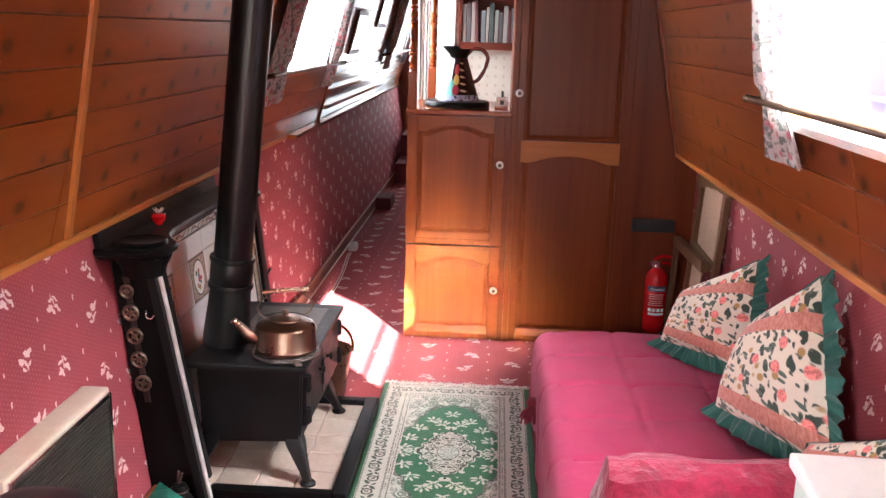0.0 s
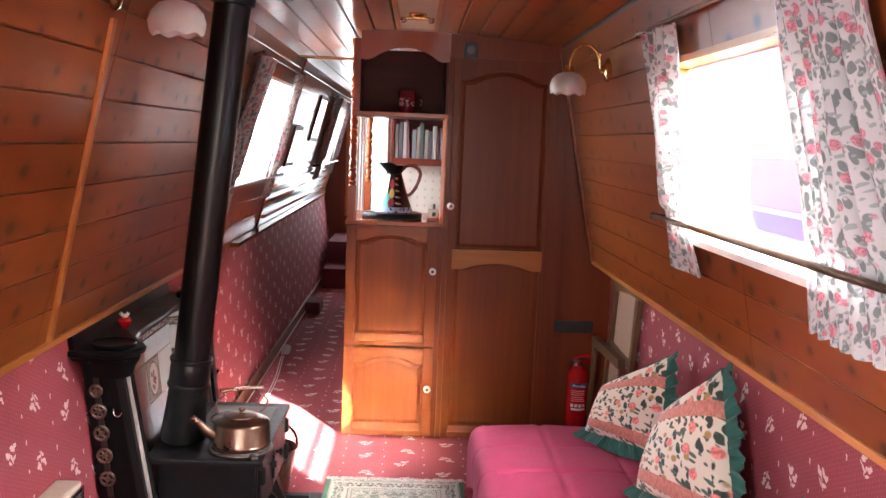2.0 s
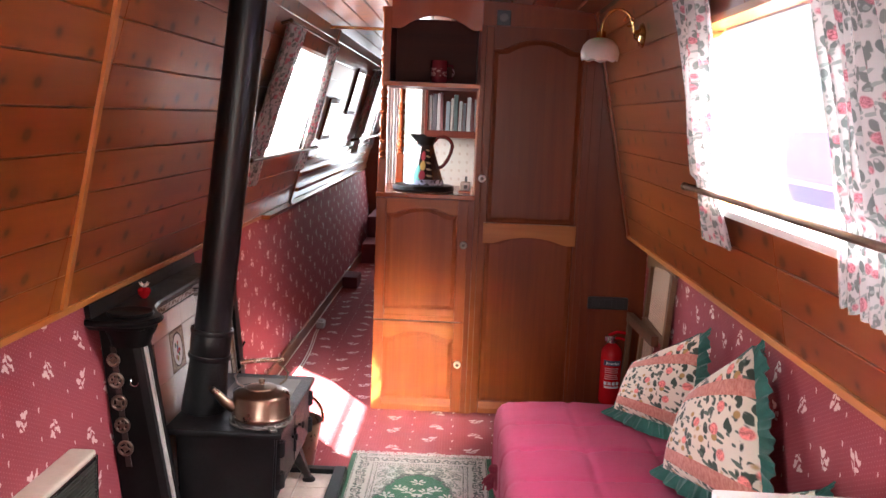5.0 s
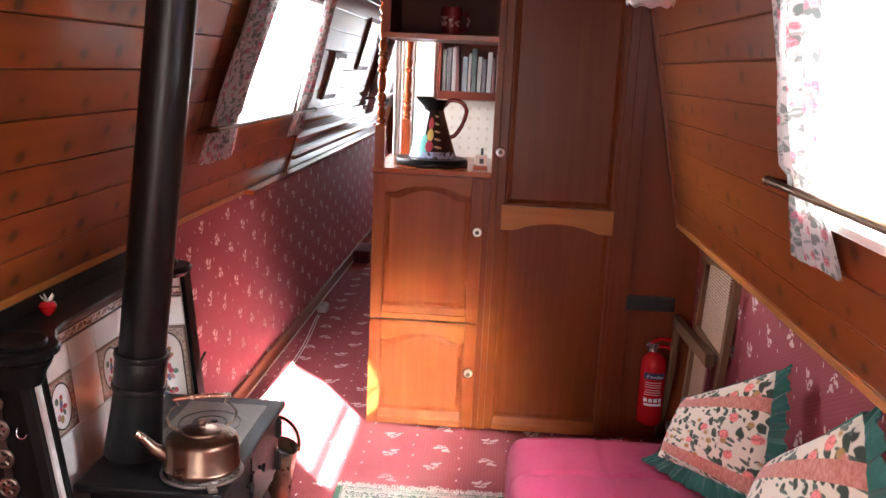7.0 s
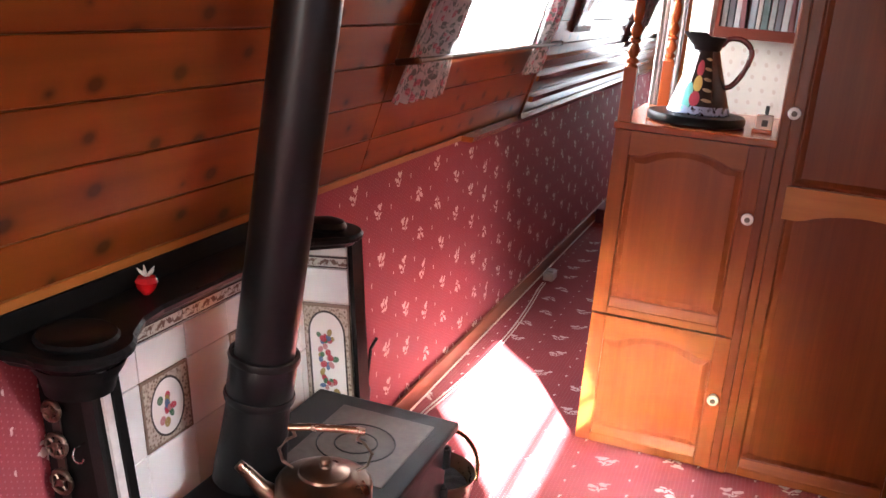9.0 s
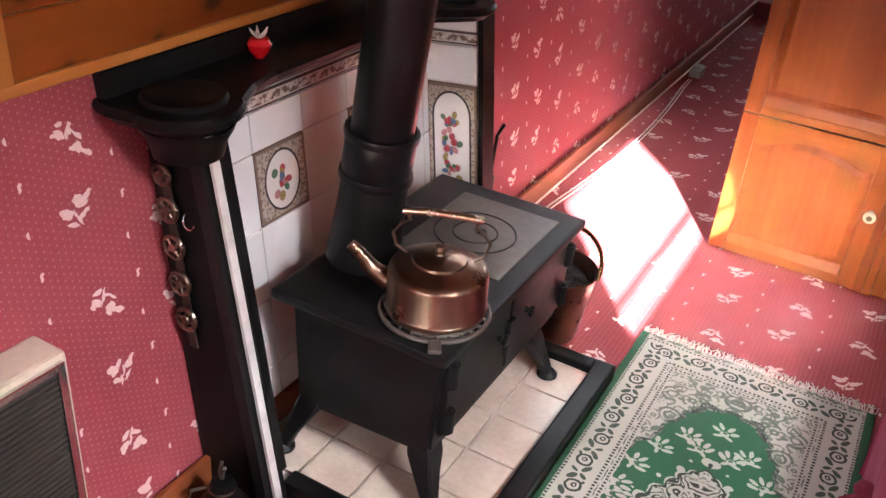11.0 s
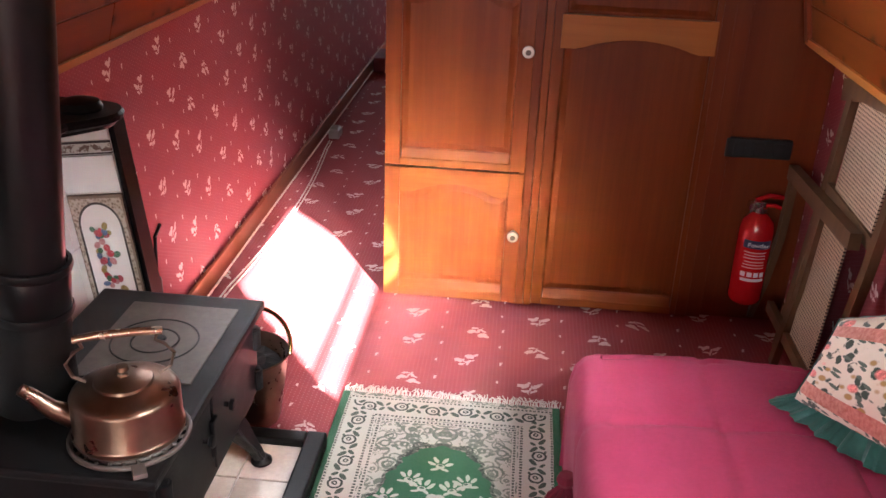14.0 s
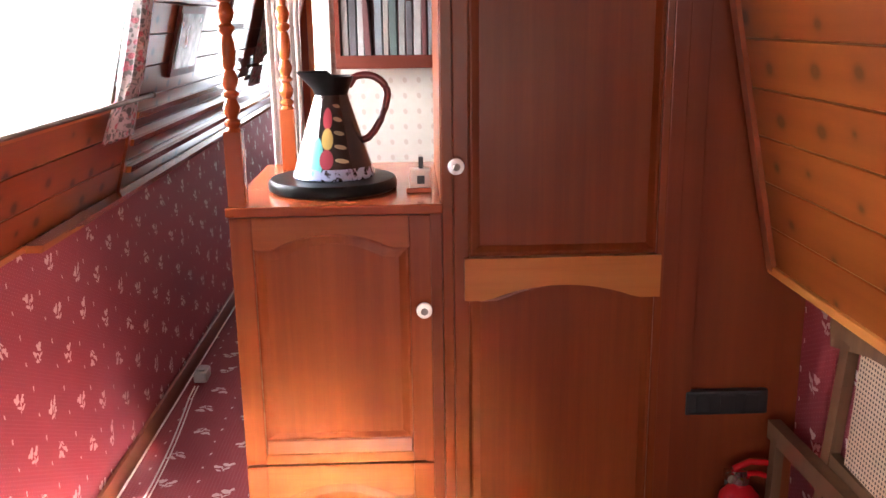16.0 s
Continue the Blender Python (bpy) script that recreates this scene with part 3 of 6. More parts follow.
ward = thing("wardrobe", "tall oak wardrobe with a two-panel door beside the cupboard", "wardrobe")
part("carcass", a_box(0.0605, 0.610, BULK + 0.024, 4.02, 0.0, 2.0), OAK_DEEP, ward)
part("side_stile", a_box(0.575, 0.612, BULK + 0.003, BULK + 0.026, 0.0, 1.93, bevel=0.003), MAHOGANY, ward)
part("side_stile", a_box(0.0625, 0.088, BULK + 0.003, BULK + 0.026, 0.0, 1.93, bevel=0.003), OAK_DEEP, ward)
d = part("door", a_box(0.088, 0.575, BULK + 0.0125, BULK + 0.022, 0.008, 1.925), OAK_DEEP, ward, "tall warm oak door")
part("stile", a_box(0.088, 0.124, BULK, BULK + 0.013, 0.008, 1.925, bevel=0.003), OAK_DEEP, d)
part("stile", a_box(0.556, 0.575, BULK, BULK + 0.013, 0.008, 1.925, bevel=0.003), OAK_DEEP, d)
part("bottom_rail", chamfered(0.124, 0.556, BULK, 0.008, 0.066), OAK_ACROSS, d)
bm = bmesh.new()
arched_top(bm, 0.112, 0.566, 0.982, 0.882, 0.034, BULK - 0.010, BULK + 0.013)
part("middle_rail", bm, OAK_PALE, d, "paler cross-grained rail with an arched underside")
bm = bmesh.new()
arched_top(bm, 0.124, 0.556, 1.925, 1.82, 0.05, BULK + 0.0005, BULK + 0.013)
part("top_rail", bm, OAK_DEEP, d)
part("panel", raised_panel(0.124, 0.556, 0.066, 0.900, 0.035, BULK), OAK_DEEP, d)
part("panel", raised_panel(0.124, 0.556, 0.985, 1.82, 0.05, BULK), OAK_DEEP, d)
knob(d, 0.094, BULK, 1.199)

bulk = structure("wall_bulkhead", a_box(0.612, 0.93, BULK + 0.03, BULK + 0.06, 0, 2.05), MAHOGANY, "dark red-brown veneered bulkhead beside the wardrobe", "wall")
part("corner_post", a_box(0.612, 0.66, BULK + 0.012, BULK + 0.03, 0, 1.93, bevel=0.002), MAHOGANY, bulk)
bm = bmesh.new()
prism(bm, [(0.0665, 1.926), (0.66, 1.926), (0.66, 2.02), (0.3, 2.05), (0.0665, 2.05)], BULK + 0.004, BULK + 0.03)
structure("trim_header", bm, OAK, "oak header over the cupboards", "trim")

# open cubby over the cupboard, on turned posts
cub = thing("cubby_shelf", "dark open cubby shelf with an arched front over the cupboard", "shelf")
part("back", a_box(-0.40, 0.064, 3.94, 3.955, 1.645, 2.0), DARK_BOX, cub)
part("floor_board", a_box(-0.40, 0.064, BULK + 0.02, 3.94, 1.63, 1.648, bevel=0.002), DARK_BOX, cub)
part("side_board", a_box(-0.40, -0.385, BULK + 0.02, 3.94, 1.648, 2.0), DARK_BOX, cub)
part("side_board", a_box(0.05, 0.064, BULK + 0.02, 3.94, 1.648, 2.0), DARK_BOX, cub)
bm = bmesh.new()
arched_top(bm, -0.37, 0.066, 2.045, 1.90, 0.065, BULK + 0.004, BULK + 0.02)
part("arched_front", bm, RED_STAIN, cub)
part("front_rail", a_box(-0.40, 0.066, BULK + 0.004, BULK + 0.02, 1.628, 1.650, bevel=0.002), RED_STAIN, cub)
part("front_stile", a_box(-0.40, -0.37, BULK + 0.004, BULK + 0.02, 1.65, 2.0, bevel=0.002), RED_STAIN, cub)


def turned_post(x, y, z0, z1):
    """A square-footed newel with beads turned on its upper part."""
    ob = thing("turned_post", "red-stained turned wooden post with a square foot", "post", (x, y, z0), group="turned posts")
    part("foot", a_box(-0.02, 0.02, -0.02, 0.02, 0, 0.17, bevel=0.003), RED_STAIN, ob)
    h = z1 - z0
    pr = [(0.019, 0.17), (0.013, 0.178)]
    z, k = 0.185, 0
    while z < h - 0.1:
        pr += [(0.019, z), (0.019, z + 0.006), (0.011, z + 0.012), (0.017, z + 0.024), (0.020, z + 0.036), (0.013, z + 0.052), (0.010, z + 0.056)]
        if k % 2:
            pr += [(0.014, z + 0.065), (0.018, z + 0.090), (0.016, z + 0.115), (0.011, z + 0.13)]
            z += 0.08
        z += 0.062
        k += 1
    pr += [(0.015, h - 0.03), (0.019, h - 0.02), (0.019, h)]
    bm = bmesh.new()
    lathe(bm, pr, 16)
    part("turned_shaft", bm, RED_STAIN, ob, "", True)
    return ob


turned_post(-0.398, BULK + 0.025, 1.11, 2.0)
turned_post(-0.345, 3.93, 1.11, 1.63)

# ---------------------------------------------------------------- stove on its hearth
hearth = thing("hearth", "low tiled hearth with a black wooden kerb", "hearth")
part("bed", a_box(-1.0, -0.425, 1.77, 2.50, 0, 0.022), GROUT, hearth)
part("kerb", a_box(-0.475, -0.425, 1.75, 2.53, 0, 0.05, bevel=0.006), BLACK_GLOSS, hearth, "black painted kerb")
part("kerb", a_box(-0.86, -0.475, 1.75, 1.79, 0, 0.048, bevel=0.006), BLACK_GLOSS, hearth, "black painted kerb")
part("kerb", a_box(-0.86, -0.475, 2.485, 2.53, 0, 0.048, bevel=0.006), BLACK_GLOSS, hearth, "black painted kerb")
for i in range(4):
    for j in range(5):
        x0, y0 = -0.476 - 0.128 * (i + 1), 1.791 + 0.139 * j
        part("tile", a_box(x0 + 0.0025, x0 + 0.1255, y0 + 0.0025, y0 + 0.1365, 0.018, 0.030, bevel=0.002), HEARTH_TILE, hearth)

SX0, SX1, SY0, SY1, SZ = -0.955, -0.562, 1.835, 2.505, 0.432
stove = thing("stove", "squat black cast-iron stove on four splayed legs", "stove")
part("top_plate", a_box(SX0, SX1, SY0, SY1, SZ - 0.022, SZ, bevel=0.007), BLACK_IRON, stove)
bm = bmesh.new()
o = [(SX0 + 0.03, SZ - 0.022), (SX1 - 0.022, SZ - 0.022), (SX1 - 0.030, 0.165), (SX0 + 0.045, 0.15)]
prism(bm, o, SY0 + 0.03, SY1 - 0.03)
bmesh.ops.bevel(bm, geom=bm.edges[:], offset=0.006, segments=2, affect="EDGES")
part("body", bm, BLACK_IRON, stove)
part("hotplate", a_box(SX0 + 0.10, SX1 - 0.045, 2.13, SY1 - 0.06, SZ - 0.004, SZ + 0.003, bevel=0.002), GREY_PLATE, stove, "worn grey hotplate")
bm = bmesh.new()
for rr in (0.092, 0.05):
    tube(bm, [(-0.74 + rr * math.cos(a), 2.28 + rr * math.sin(a), SZ + 0.003) for a in (2 * math.pi * i / 32 for i in range(32))], 0.0022, 6, True)
part("ring_cover", bm, BLACK_IRON, stove)
bm = bmesh.new()
lathe(bm, [(0.012, 0), (0.010, 0.004), (0, 0.005)], 12, Matrix.Translation((-0.73, 2.29, SZ + 0.003)))
part("lifter_hole", bm, BLACK_IRON, stove)
for k, (x, y, sx, sy) in enumerate(((SX1 - 0.04, SY0 + 0.045, 1, -1), (SX1 - 0.04, SY1 - 0.125, 1, 1), (SX0 + 0.06, SY0 + 0.045, -1, -1), (SX0 + 0.06, SY1 - 0.125, -1, 1))):
    bm = bmesh.new()
    pts = [((x - sx * 0.022, y - sy * 0.018, 0.20), 0.024), ((x - sx * 0.010, y - sy * 0.006, 0.155), 0.028), ((x + sx * 0.004, y + sy * 0.008, 0.12), 0.022), ((x + sx * 0.026, y + sy * 0.026, 0.07), 0.015), ((x + sx * 0.036, y + sy * 0.034, 0.038), 0.013)]
    rings = []
    for (cx, cy, cz), r in pts:
        rings.append([bm.verts.new((cx + a * r, cy + b * r, cz)) for a, b in ((-1, -1), (1, -1), (1, 1), (-1, 1))])
    for a, b in zip(rings, rings[1:]):
        for i in range(4):
            bm.faces.new((a[i], a[(i + 1) % 4], b[(i + 1) % 4], b[i]))
    bmesh.ops.bevel(bm, geom=bm.edges[:], offset=0.004, segments=1, affect="EDGES")
    lathe(bm, [(0.0, 0.03), (0.026, 0.03), (0.026, 0.036), (0.016, 0.046), (0, 0.047)], 16, Matrix.Translation((x + sx * 0.038, y + sy * 0.036, 0)))
    part("leg", bm, BLACK_IRON, stove)
# front doors with strap hinges, latches and air knobs
FX = SX1 - 0.024
for y0, y1 in ((SY0 + 0.045, 2.14), (2.15, SY1 - 0.045)):
    dm = part("fire_door", a_box(FX - 0.004, FX + 0.012, y0, y1, 0.215, 0.395, bevel=0.004), BLACK_IRON, stove)
    ya = y0 + 0.012 if y0 < 2 else y1 - 0.012
    for z in (0.25, 0.36):
        bm = bmesh.new()
        tube(bm, [(FX + 0.012, ya, z - 0.025), (FX + 0.012, ya, z + 0.025)], 0.015, 10)
        lathe(bm, [(0, -0.034), (0.010, -0.03), (0.010, 0.03), (0, 0.034)], 10, Matrix.Translation((FX + 0.012, ya, z)))
        part("hinge", bm, BLACK_IRON, dm, "", True)
    yb = y1 - 0.05 if y0 < 2 else y0 + 0.07
    bm = bmesh.new()
    lathe(bm, [(0.006, 0), (0.006, 0.012), (0.013, 0.016), (0.013, 0.024), (0, 0.027)], 12, Matrix.Translation((FX + 0.01, yb, 0.33)) @ pose(0, 0, 0, 0, 90))
    part("air_knob", bm, BLACK_IRON, dm, "", True)
part("latch", a_box(FX + 0.01, FX + 0.022, 2.125, 2.155, 0.26, 0.35, bevel=0.004), BLACK_IRON, stove)
part("upper_flap", a_box(FX + 0.0, FX + 0.012, 2.18, 2.36, 0.385, 0.41, bevel=0.003), BLACK_IRON, stove)

flue = thing("flue_pipe", "black enamelled flue pipe from the stove to the ceiling", "flue pipe")
A, B = Vector((-0.880, 2.045, SZ)), Vector((-0.712, 2.045, 2.03))
axis = (B - A).normalized()
turn = axis.to_track_quat("Z", "Y").to_matrix().to_4x4()
L = (B - A).length
bm = bmesh.new()
lathe(bm, [(0.078, 0.0), (0.077, 0.03), (0.070, 0.12), (0.066, 0.20)], 32, Matrix.Translation(A) @ turn)
part("socket", bm, BLACK_IRON, flue, "", True)
bm = bmesh.new()
lathe(bm, [(0.062, 0.15), (0.062, L)], 32, Matrix.Translation(A) @ turn)
part("pipe", bm, BLACK_PIPE, flue, "", True)
for h in (0.20, 0.29):
    bm = bmesh.new()
    lathe(bm, [(0.066, h - 0.009), (0.073, h - 0.008), (0.075, h), (0.073, h + 0.008), (0.066, h + 0.009)], 32, Matrix.Translation(A) @ turn)
    part("collar", bm, BLACK_PIPE, flue, "", True)
bm = bmesh.new()
lathe(bm, [(0.067, 0.20), (0.070, 0.205), (0.070, 0.285), (0.067, 0.29)], 32, Matrix.Translation(A) @ turn)
part("sleeve", bm, BLACK_PIPE, flue, "", True)
part("ceiling_plate", a_box(-0.80, -0.54, 1.88, 2.20, 1.985, 2.0, bevel=0.002), BLACK_IRON, flue, "square black ceiling plate")
bm = bmesh.new()
lathe(bm, [(0.064, L - 0.09), (0.074, L - 0.085), (0.078, L - 0.04)], 32, Matrix.Translation(A) @ turn)
part("collar", bm, BLACK_PIPE, flue, "", True)

# ---------------------------------------------------------------- fireplace surround
sur = thing("fire_surround", "black moulded fire surround with white picture tiles", "fireplace surround")


def shelf_outline(grow=0.0):
    pts = [(hull_x(0.84), 1.60 - grow), (-1.075, 1.59 - grow)]
    pts += [(-1.000 + (0.092 + grow) * math.cos(radians(a)), 1.69 + (0.095 + grow) * math.sin(radians(a))) for a in range(-105, 55, 12)]
    pts += [(-0.953 + grow, 1.785), (-0.974 + grow, 1.83), (-0.986 + grow, 1.90), (-0.986 + grow, 2.40), (-0.972 + grow, 2.47)]
    pts += [(-0.985 + (0.085 + grow) * math.cos(radians(a)), 2.58 + (0.085 + grow) * math.sin(radians(a))) for a in range(-40, 85, 12)]
    pts += [(hull_x(0.84), 2.675 + grow)]
    return pts


def stack(bm, outline, levels):
    """Plan outlines at several heights, joined into a moulded slab."""
    rings = [[bm.verts.new((x, y, z)) for x, y in outline(g)] for g, z in levels]
    for p, q in zip(rings, rings[1:]):
        for i in range(len(p)):
            j = (i + 1) % len(p)
            bm.faces.new((p[i], p[j], q[j], q[i]))
    bm.faces.new(rings[0][::-1]), bm.faces.new(rings[-1])
    return bm


bm = bmesh.new()
stack(bm, shelf_outline, ((-0.022, 0.812), (-0.013, 0.822), (0.0, 0.830), (0.002, 0.840), (-0.004, 0.847)))
part("mantel_shelf", bm, BLACK_GLOSS, sur, "glossy black mantel shelf with rounded ends")
bm = bmesh.new()
lathe(bm, [(0, 0.752), (0.058, 0.754), (0.061, 0.766), (0.066, 0.784), (0.076, 0.800), (0.080, 0.812)], 32, Matrix.Translation((-1.005, 1.694, 0)))
part("capital", bm, BLACK_GLOSS, sur, "moulded capital under the shelf end", True)
bm = bmesh.new()
lathe(bm, [(0.068, 0.847), (0.071, 0.853), (0.066, 0.859), (0.060, 0.855), (0, 0.854)], 32, Matrix.Translation((-1.005, 1.692, 0)))
part("raised_disc", bm, BLACK_GLOSS, sur, "", True)
bm = bmesh.new()
lathe(bm, [(0.05, 0.847), (0.052, 0.855), (0.045, 0.867), (0.02, 0.875), (0, 0.876)], 24, Matrix.Translation((-0.995, 2.58, 0)))
part("raised_disc", bm, BLACK_GLOSS, sur, "", True)
bm = bmesh.new()
prism(bm, [(hull_x(0.84) + 0.001, 0.84), (hull_x(0.84) + 0.018, 0.84), (hull_x(0.90) + 0.018, 0.889), (hull_x(0.90) + 0.001, 0.889)], 1.61, 2.66)
part("back_board", bm, BLACK_GLOSS, sur)


def cheek_edge(z):
    return -0.838 - 0.178 * z


def cheek_strip(bm, x_in, x_out, y0, y1, z0=0.0, z1=0.811):
    return prism(bm, [(cheek_edge(z0) + x_in, z0), (cheek_edge(z0) + x_out, z0), (cheek_edge(z1) + x_out, z1), (cheek_edge(z1) + x_in, z1)], y0, y1)


bm = bmesh.new()
prism(bm, [(XL, 0.0), (cheek_edge(0), 0.0), (cheek_edge(0.811), 0.811), (hull_x(0.811), 0.811)], 1.69, 1.745)
bmesh.ops.bevel(bm, geom=bm.edges[:], offset=0.004, segments=1, affect="EDGES")
part("cheek", bm, BLACK_GLOSS, sur, "tall black side cheek")
bm = bmesh.new()
cheek_strip(bm, -0.026, 0.0, 1.683, 1.70)
part("cheek_rim", bm, BLACK_IRON, sur)
bm = bmesh.new()
cheek_strip(bm, 0.001, 0.008, 1.702, 1.720)
part("slip", bm, plain("veined_white_slip", (0.42, 0.39, 0.37), (0.72, 0.70, 0.68), 0.2, 0, 0.3, 14, 30, 0.0002), sur, "narrow veined white slip")
bm = bmesh.new()
cheek_strip(bm, 0.0, 0.013, 1.721, 1.742, 0.1)
part("edge_bead", bm, BLACK_GLOSS, sur)
bm = bmesh.new()
prism(bm, [(XL, 0.0), (-0.848, 0.0), (-0.940, 0.811), (hull_x(0.811), 0.811)], 2.612, 2.65)
part("cheek", bm, BLACK_GLOSS, sur, "black side cheek")
bm = bmesh.new()
prism(bm, [(-0.850, 0.0), (-0.836, 0.0), (-0.928, 0.811), (-0.942, 0.811)], 2.594, 2.654)
part("edge_bead", bm, BLACK_GLOSS, sur)
bm = bmesh.new()
prism(bm, [(XL - 0.001, 0.0), (XL + 0.008, 0.0), (hull_x(0.79) + 0.008, 0.79), (hull_x(0.79), 0.79)], 1.76, 2.604)
part("tile_backing", bm, GROUT, sur)
bm = bmesh.new()
prism(bm, [(hull_x(0.1) + 0.01, 0.1), (-0.862, 0.1), (-0.942, 0.811), (hull_x(0.811) + 0.01, 0.811)], 2.605, 2.612)
part("tile_backing", bm, GROUT, sur)
part("plinth", a_box(XL - 0.012, XL + 0.016, 1.76, 2.60, 0.0, 0.09, bevel=0.003), MAHOGANY, sur, "dark red plinth under the tiles")


def picture_tile(name, arched):
    """A glazed tile with a frame of scrolls and a spray of flowers in a white field; object x across, z up, middle at 0."""
    m = Mat(name, 0.14, 0, 0.5)
    x, _, z = m.xyz()
    half_w, half_h = (0.0805, 0.0805) if not arched else (0.0805, 0.173)
    frame_n = m.cells(120.0)
    scroll = m.ramp(frame_n, (0.1, (0.16, 0.10, 0.07)), (0.6, (0.50, 0.42, 0.34)))
    ex, ez = (x.abs() - half_w).abs(), (z.abs() - half_h).abs()
    rim = (ex.min(ez)).lt(0.008)
    col = m.mix(rim, scroll, (0.24, 0.17, 0.13))
    if arched:
        body = (x.abs().lt(0.056)) * (z.lt(0.09)) * (z.gt(-0.20))
        cap = ellipse(x, z, 0, 0.09, 0.056, 0.06, 0, 30.0)
        field, line = body.max(cap), ((x.abs().lt(0.062)) * (z.lt(0.09))).max(ellipse(x, z, 0, 0.09, 0.062, 0.066, 0, 30.0))
    else:
        field, line = ellipse(x, z, 0, 0, 0.052, 0.062, 0, 30.0), ellipse(x, z, 0, 0, 0.057, 0.067, 0, 30.0)
    col = m.mix(line, col, (0.07, 0.06, 0.055))
    col = m.mix(field, col, (0.82, 0.80, 0.77))
    rnd = random.Random(7 if arched else 3)
    rows = [(0.0, 0.0)] if not arched else [(0.0, 0.07), (0.0, 0.01), (0.0, -0.06), (0.0, -0.12)]
    hues = [(0.45, 0.05, 0.07), (0.10, 0.16, 0.30), (0.35, 0.26, 0.08), (0.07, 0.16, 0.09), (0.5, 0.22, 0.22)]
    for cx, cz in rows:
        for k in range(11):
            a, d = rnd.uniform(0, 6.28), rnd.uniform(0.004, 0.036)
            px, pz = cx + d * math.cos(a), cz + d * math.sin(a) * 1.1
            col = m.mix(ellipse(x, z, px, pz, rnd.uniform(0.008, 0.014), rnd.uniform(0.007, 0.011), a, 3.0) * (m.noise(300.0, 2) * 0.9 + 0.5), col, hues[k % 5])
    m.color(col)
    return m.m


TILE_A, TILE_B = picture_tile("oval_picture_tile", False), picture_tile("arched_picture_tile", True)
bm_border = Mat("border_tile", 0.14, 0, 0.5)
bx, by, bz = bm_border.xyz()
bcol = bm_border.mix((bm_border.noise(90.0, 3) - 0.47).sharp(12.0) * (bz.abs().lt(0.009)), (0.62, 0.58, 0.53), (0.2, 0.13, 0.11))
bcol = bm_border.mix(((bz.abs() - 0.014).abs()).lt(0.0025), bcol, (0.08, 0.06, 0.06))
bm_border.color(bcol)
BORDER = bm_border.m


def glazed(width, height):
    bm = bmesh.new()
    return box(bm, -width / 2 + 0.001, width / 2 - 0.001, -0.004, 0.004, -height / 2 + 0.001, height / 2 - 0.001, bevel=0.0012)


def set_tile(name, width, height, material, m, label=""):
    ob = part(name, glazed(width, height), material, sur, label)
    ob.matrix_basis = m
    return ob


TW = 0.16
LEAN = Matrix.Rotation(-math.atan(0.12), 4, "Y")


def on_back(y, z):
    return Matrix.Translation((hull_x(z) + 0.0125, y, z)) @ LEAN @ pose(0, 0, 0, 0, 0, 90)


def on_end(z):
    return Matrix.Translation((-0.926 - 0.118 * z, 2.601, z)) @ LEAN


for j in range(6):
    w = TW if j < 5 else 0.03
    y = 1.77 + TW * j + w / 2
    for z0, z1 in ((0.09, 0.168), (0.168, 0.328), (0.328, 0.488), (0.488, 0.648), (0.648, 0.728), (0.764, 0.800)):
        pic = abs(z0 - 0.488) < 0.01 and j in (1, 3)
        set_tile("tile", w, z1 - z0, TILE_A if pic else WHITE_TILE, on_back(y, (z0 + z1) / 2), "tile with flowers in an oval" if pic else "")
    set_tile("border_tile", w, 0.034, BORDER, on_back(y, 0.746))
for z0, z1 in ((0.10, 0.28), (0.635, 0.728), (0.764, 0.800)):
    set_tile("tile", 0.146, z1 - z0, WHITE_TILE, on_end((z0 + z1) / 2))
ob = set_tile("picture_tile", TW, 0.35, TILE_B, on_end(0.457), "tall tile with flowers under an arch")
ob.scale.x = 0.91
set_tile("border_tile", 0.146, 0.034, BORDER, on_end(0.746))

# brasses on a leather strap
strap = thing("horse_brasses", "five dull horse brasses on a leather strap on the black cheek", "horse brasses")
bm = bmesh.new()
prism(bm, [(-1.020, 0.36), (-1.002, 0.36), (-1.048, 0.745), (-1.066, 0.745)], 1.680, 1.684)
part("strap", bm, plain("dark_leather", (0.02, 0.011, 0.008), (0.035, 0.02, 0.014), 0.5), strap)
for k, z in enumerate((0.705, 0.640, 0.569, 0.497, 0.422)):
    bm = bmesh.new()
    o = Matrix.Translation((-0.968 - 0.122 * z, 1.676, z)) @ pose(0, 0, 0, 90)
    r = 0.021 if k else 0.017
    tube(bm, [o @ Vector((r * math.cos(a), r * math.sin(a), 0)) for a in (2 * math.pi * i / 24 for i in range(24))], 0.005, 8, True)
    for a in range(0, 360, 60 if k % 2 else 90):
        tube(bm, [o @ Vector((0, 0, 0.001)), o @ Vector((r * math.cos(radians(a + 20 * k)), r * math.sin(radians(a + 20 * k)), 0.001))], 0.0035, 6)
    lathe(bm, [(0.010, 0), (0.008, 0.005), (0, 0.007)], 12, o)
    part("brass", bm, DULL_BRASS, strap, "", True)
hook = thing("wall_hook", "small bright cup hook screwed into the black cheek", "hook")
bm = bmesh.new()
tube(bm, [(-0.995, 1.69, 0.652), (-0.995, 1.665, 0.652)] + [(-0.995 + 0.012 - 0.012 * math.cos(a), 1.66, 0.642 - 0.012 * math.sin(a)) for a in (math.pi * i / 8 for i in range(9))], 0.002, 6)
part("bent_wire", bm, CHROME, hook, "", True)

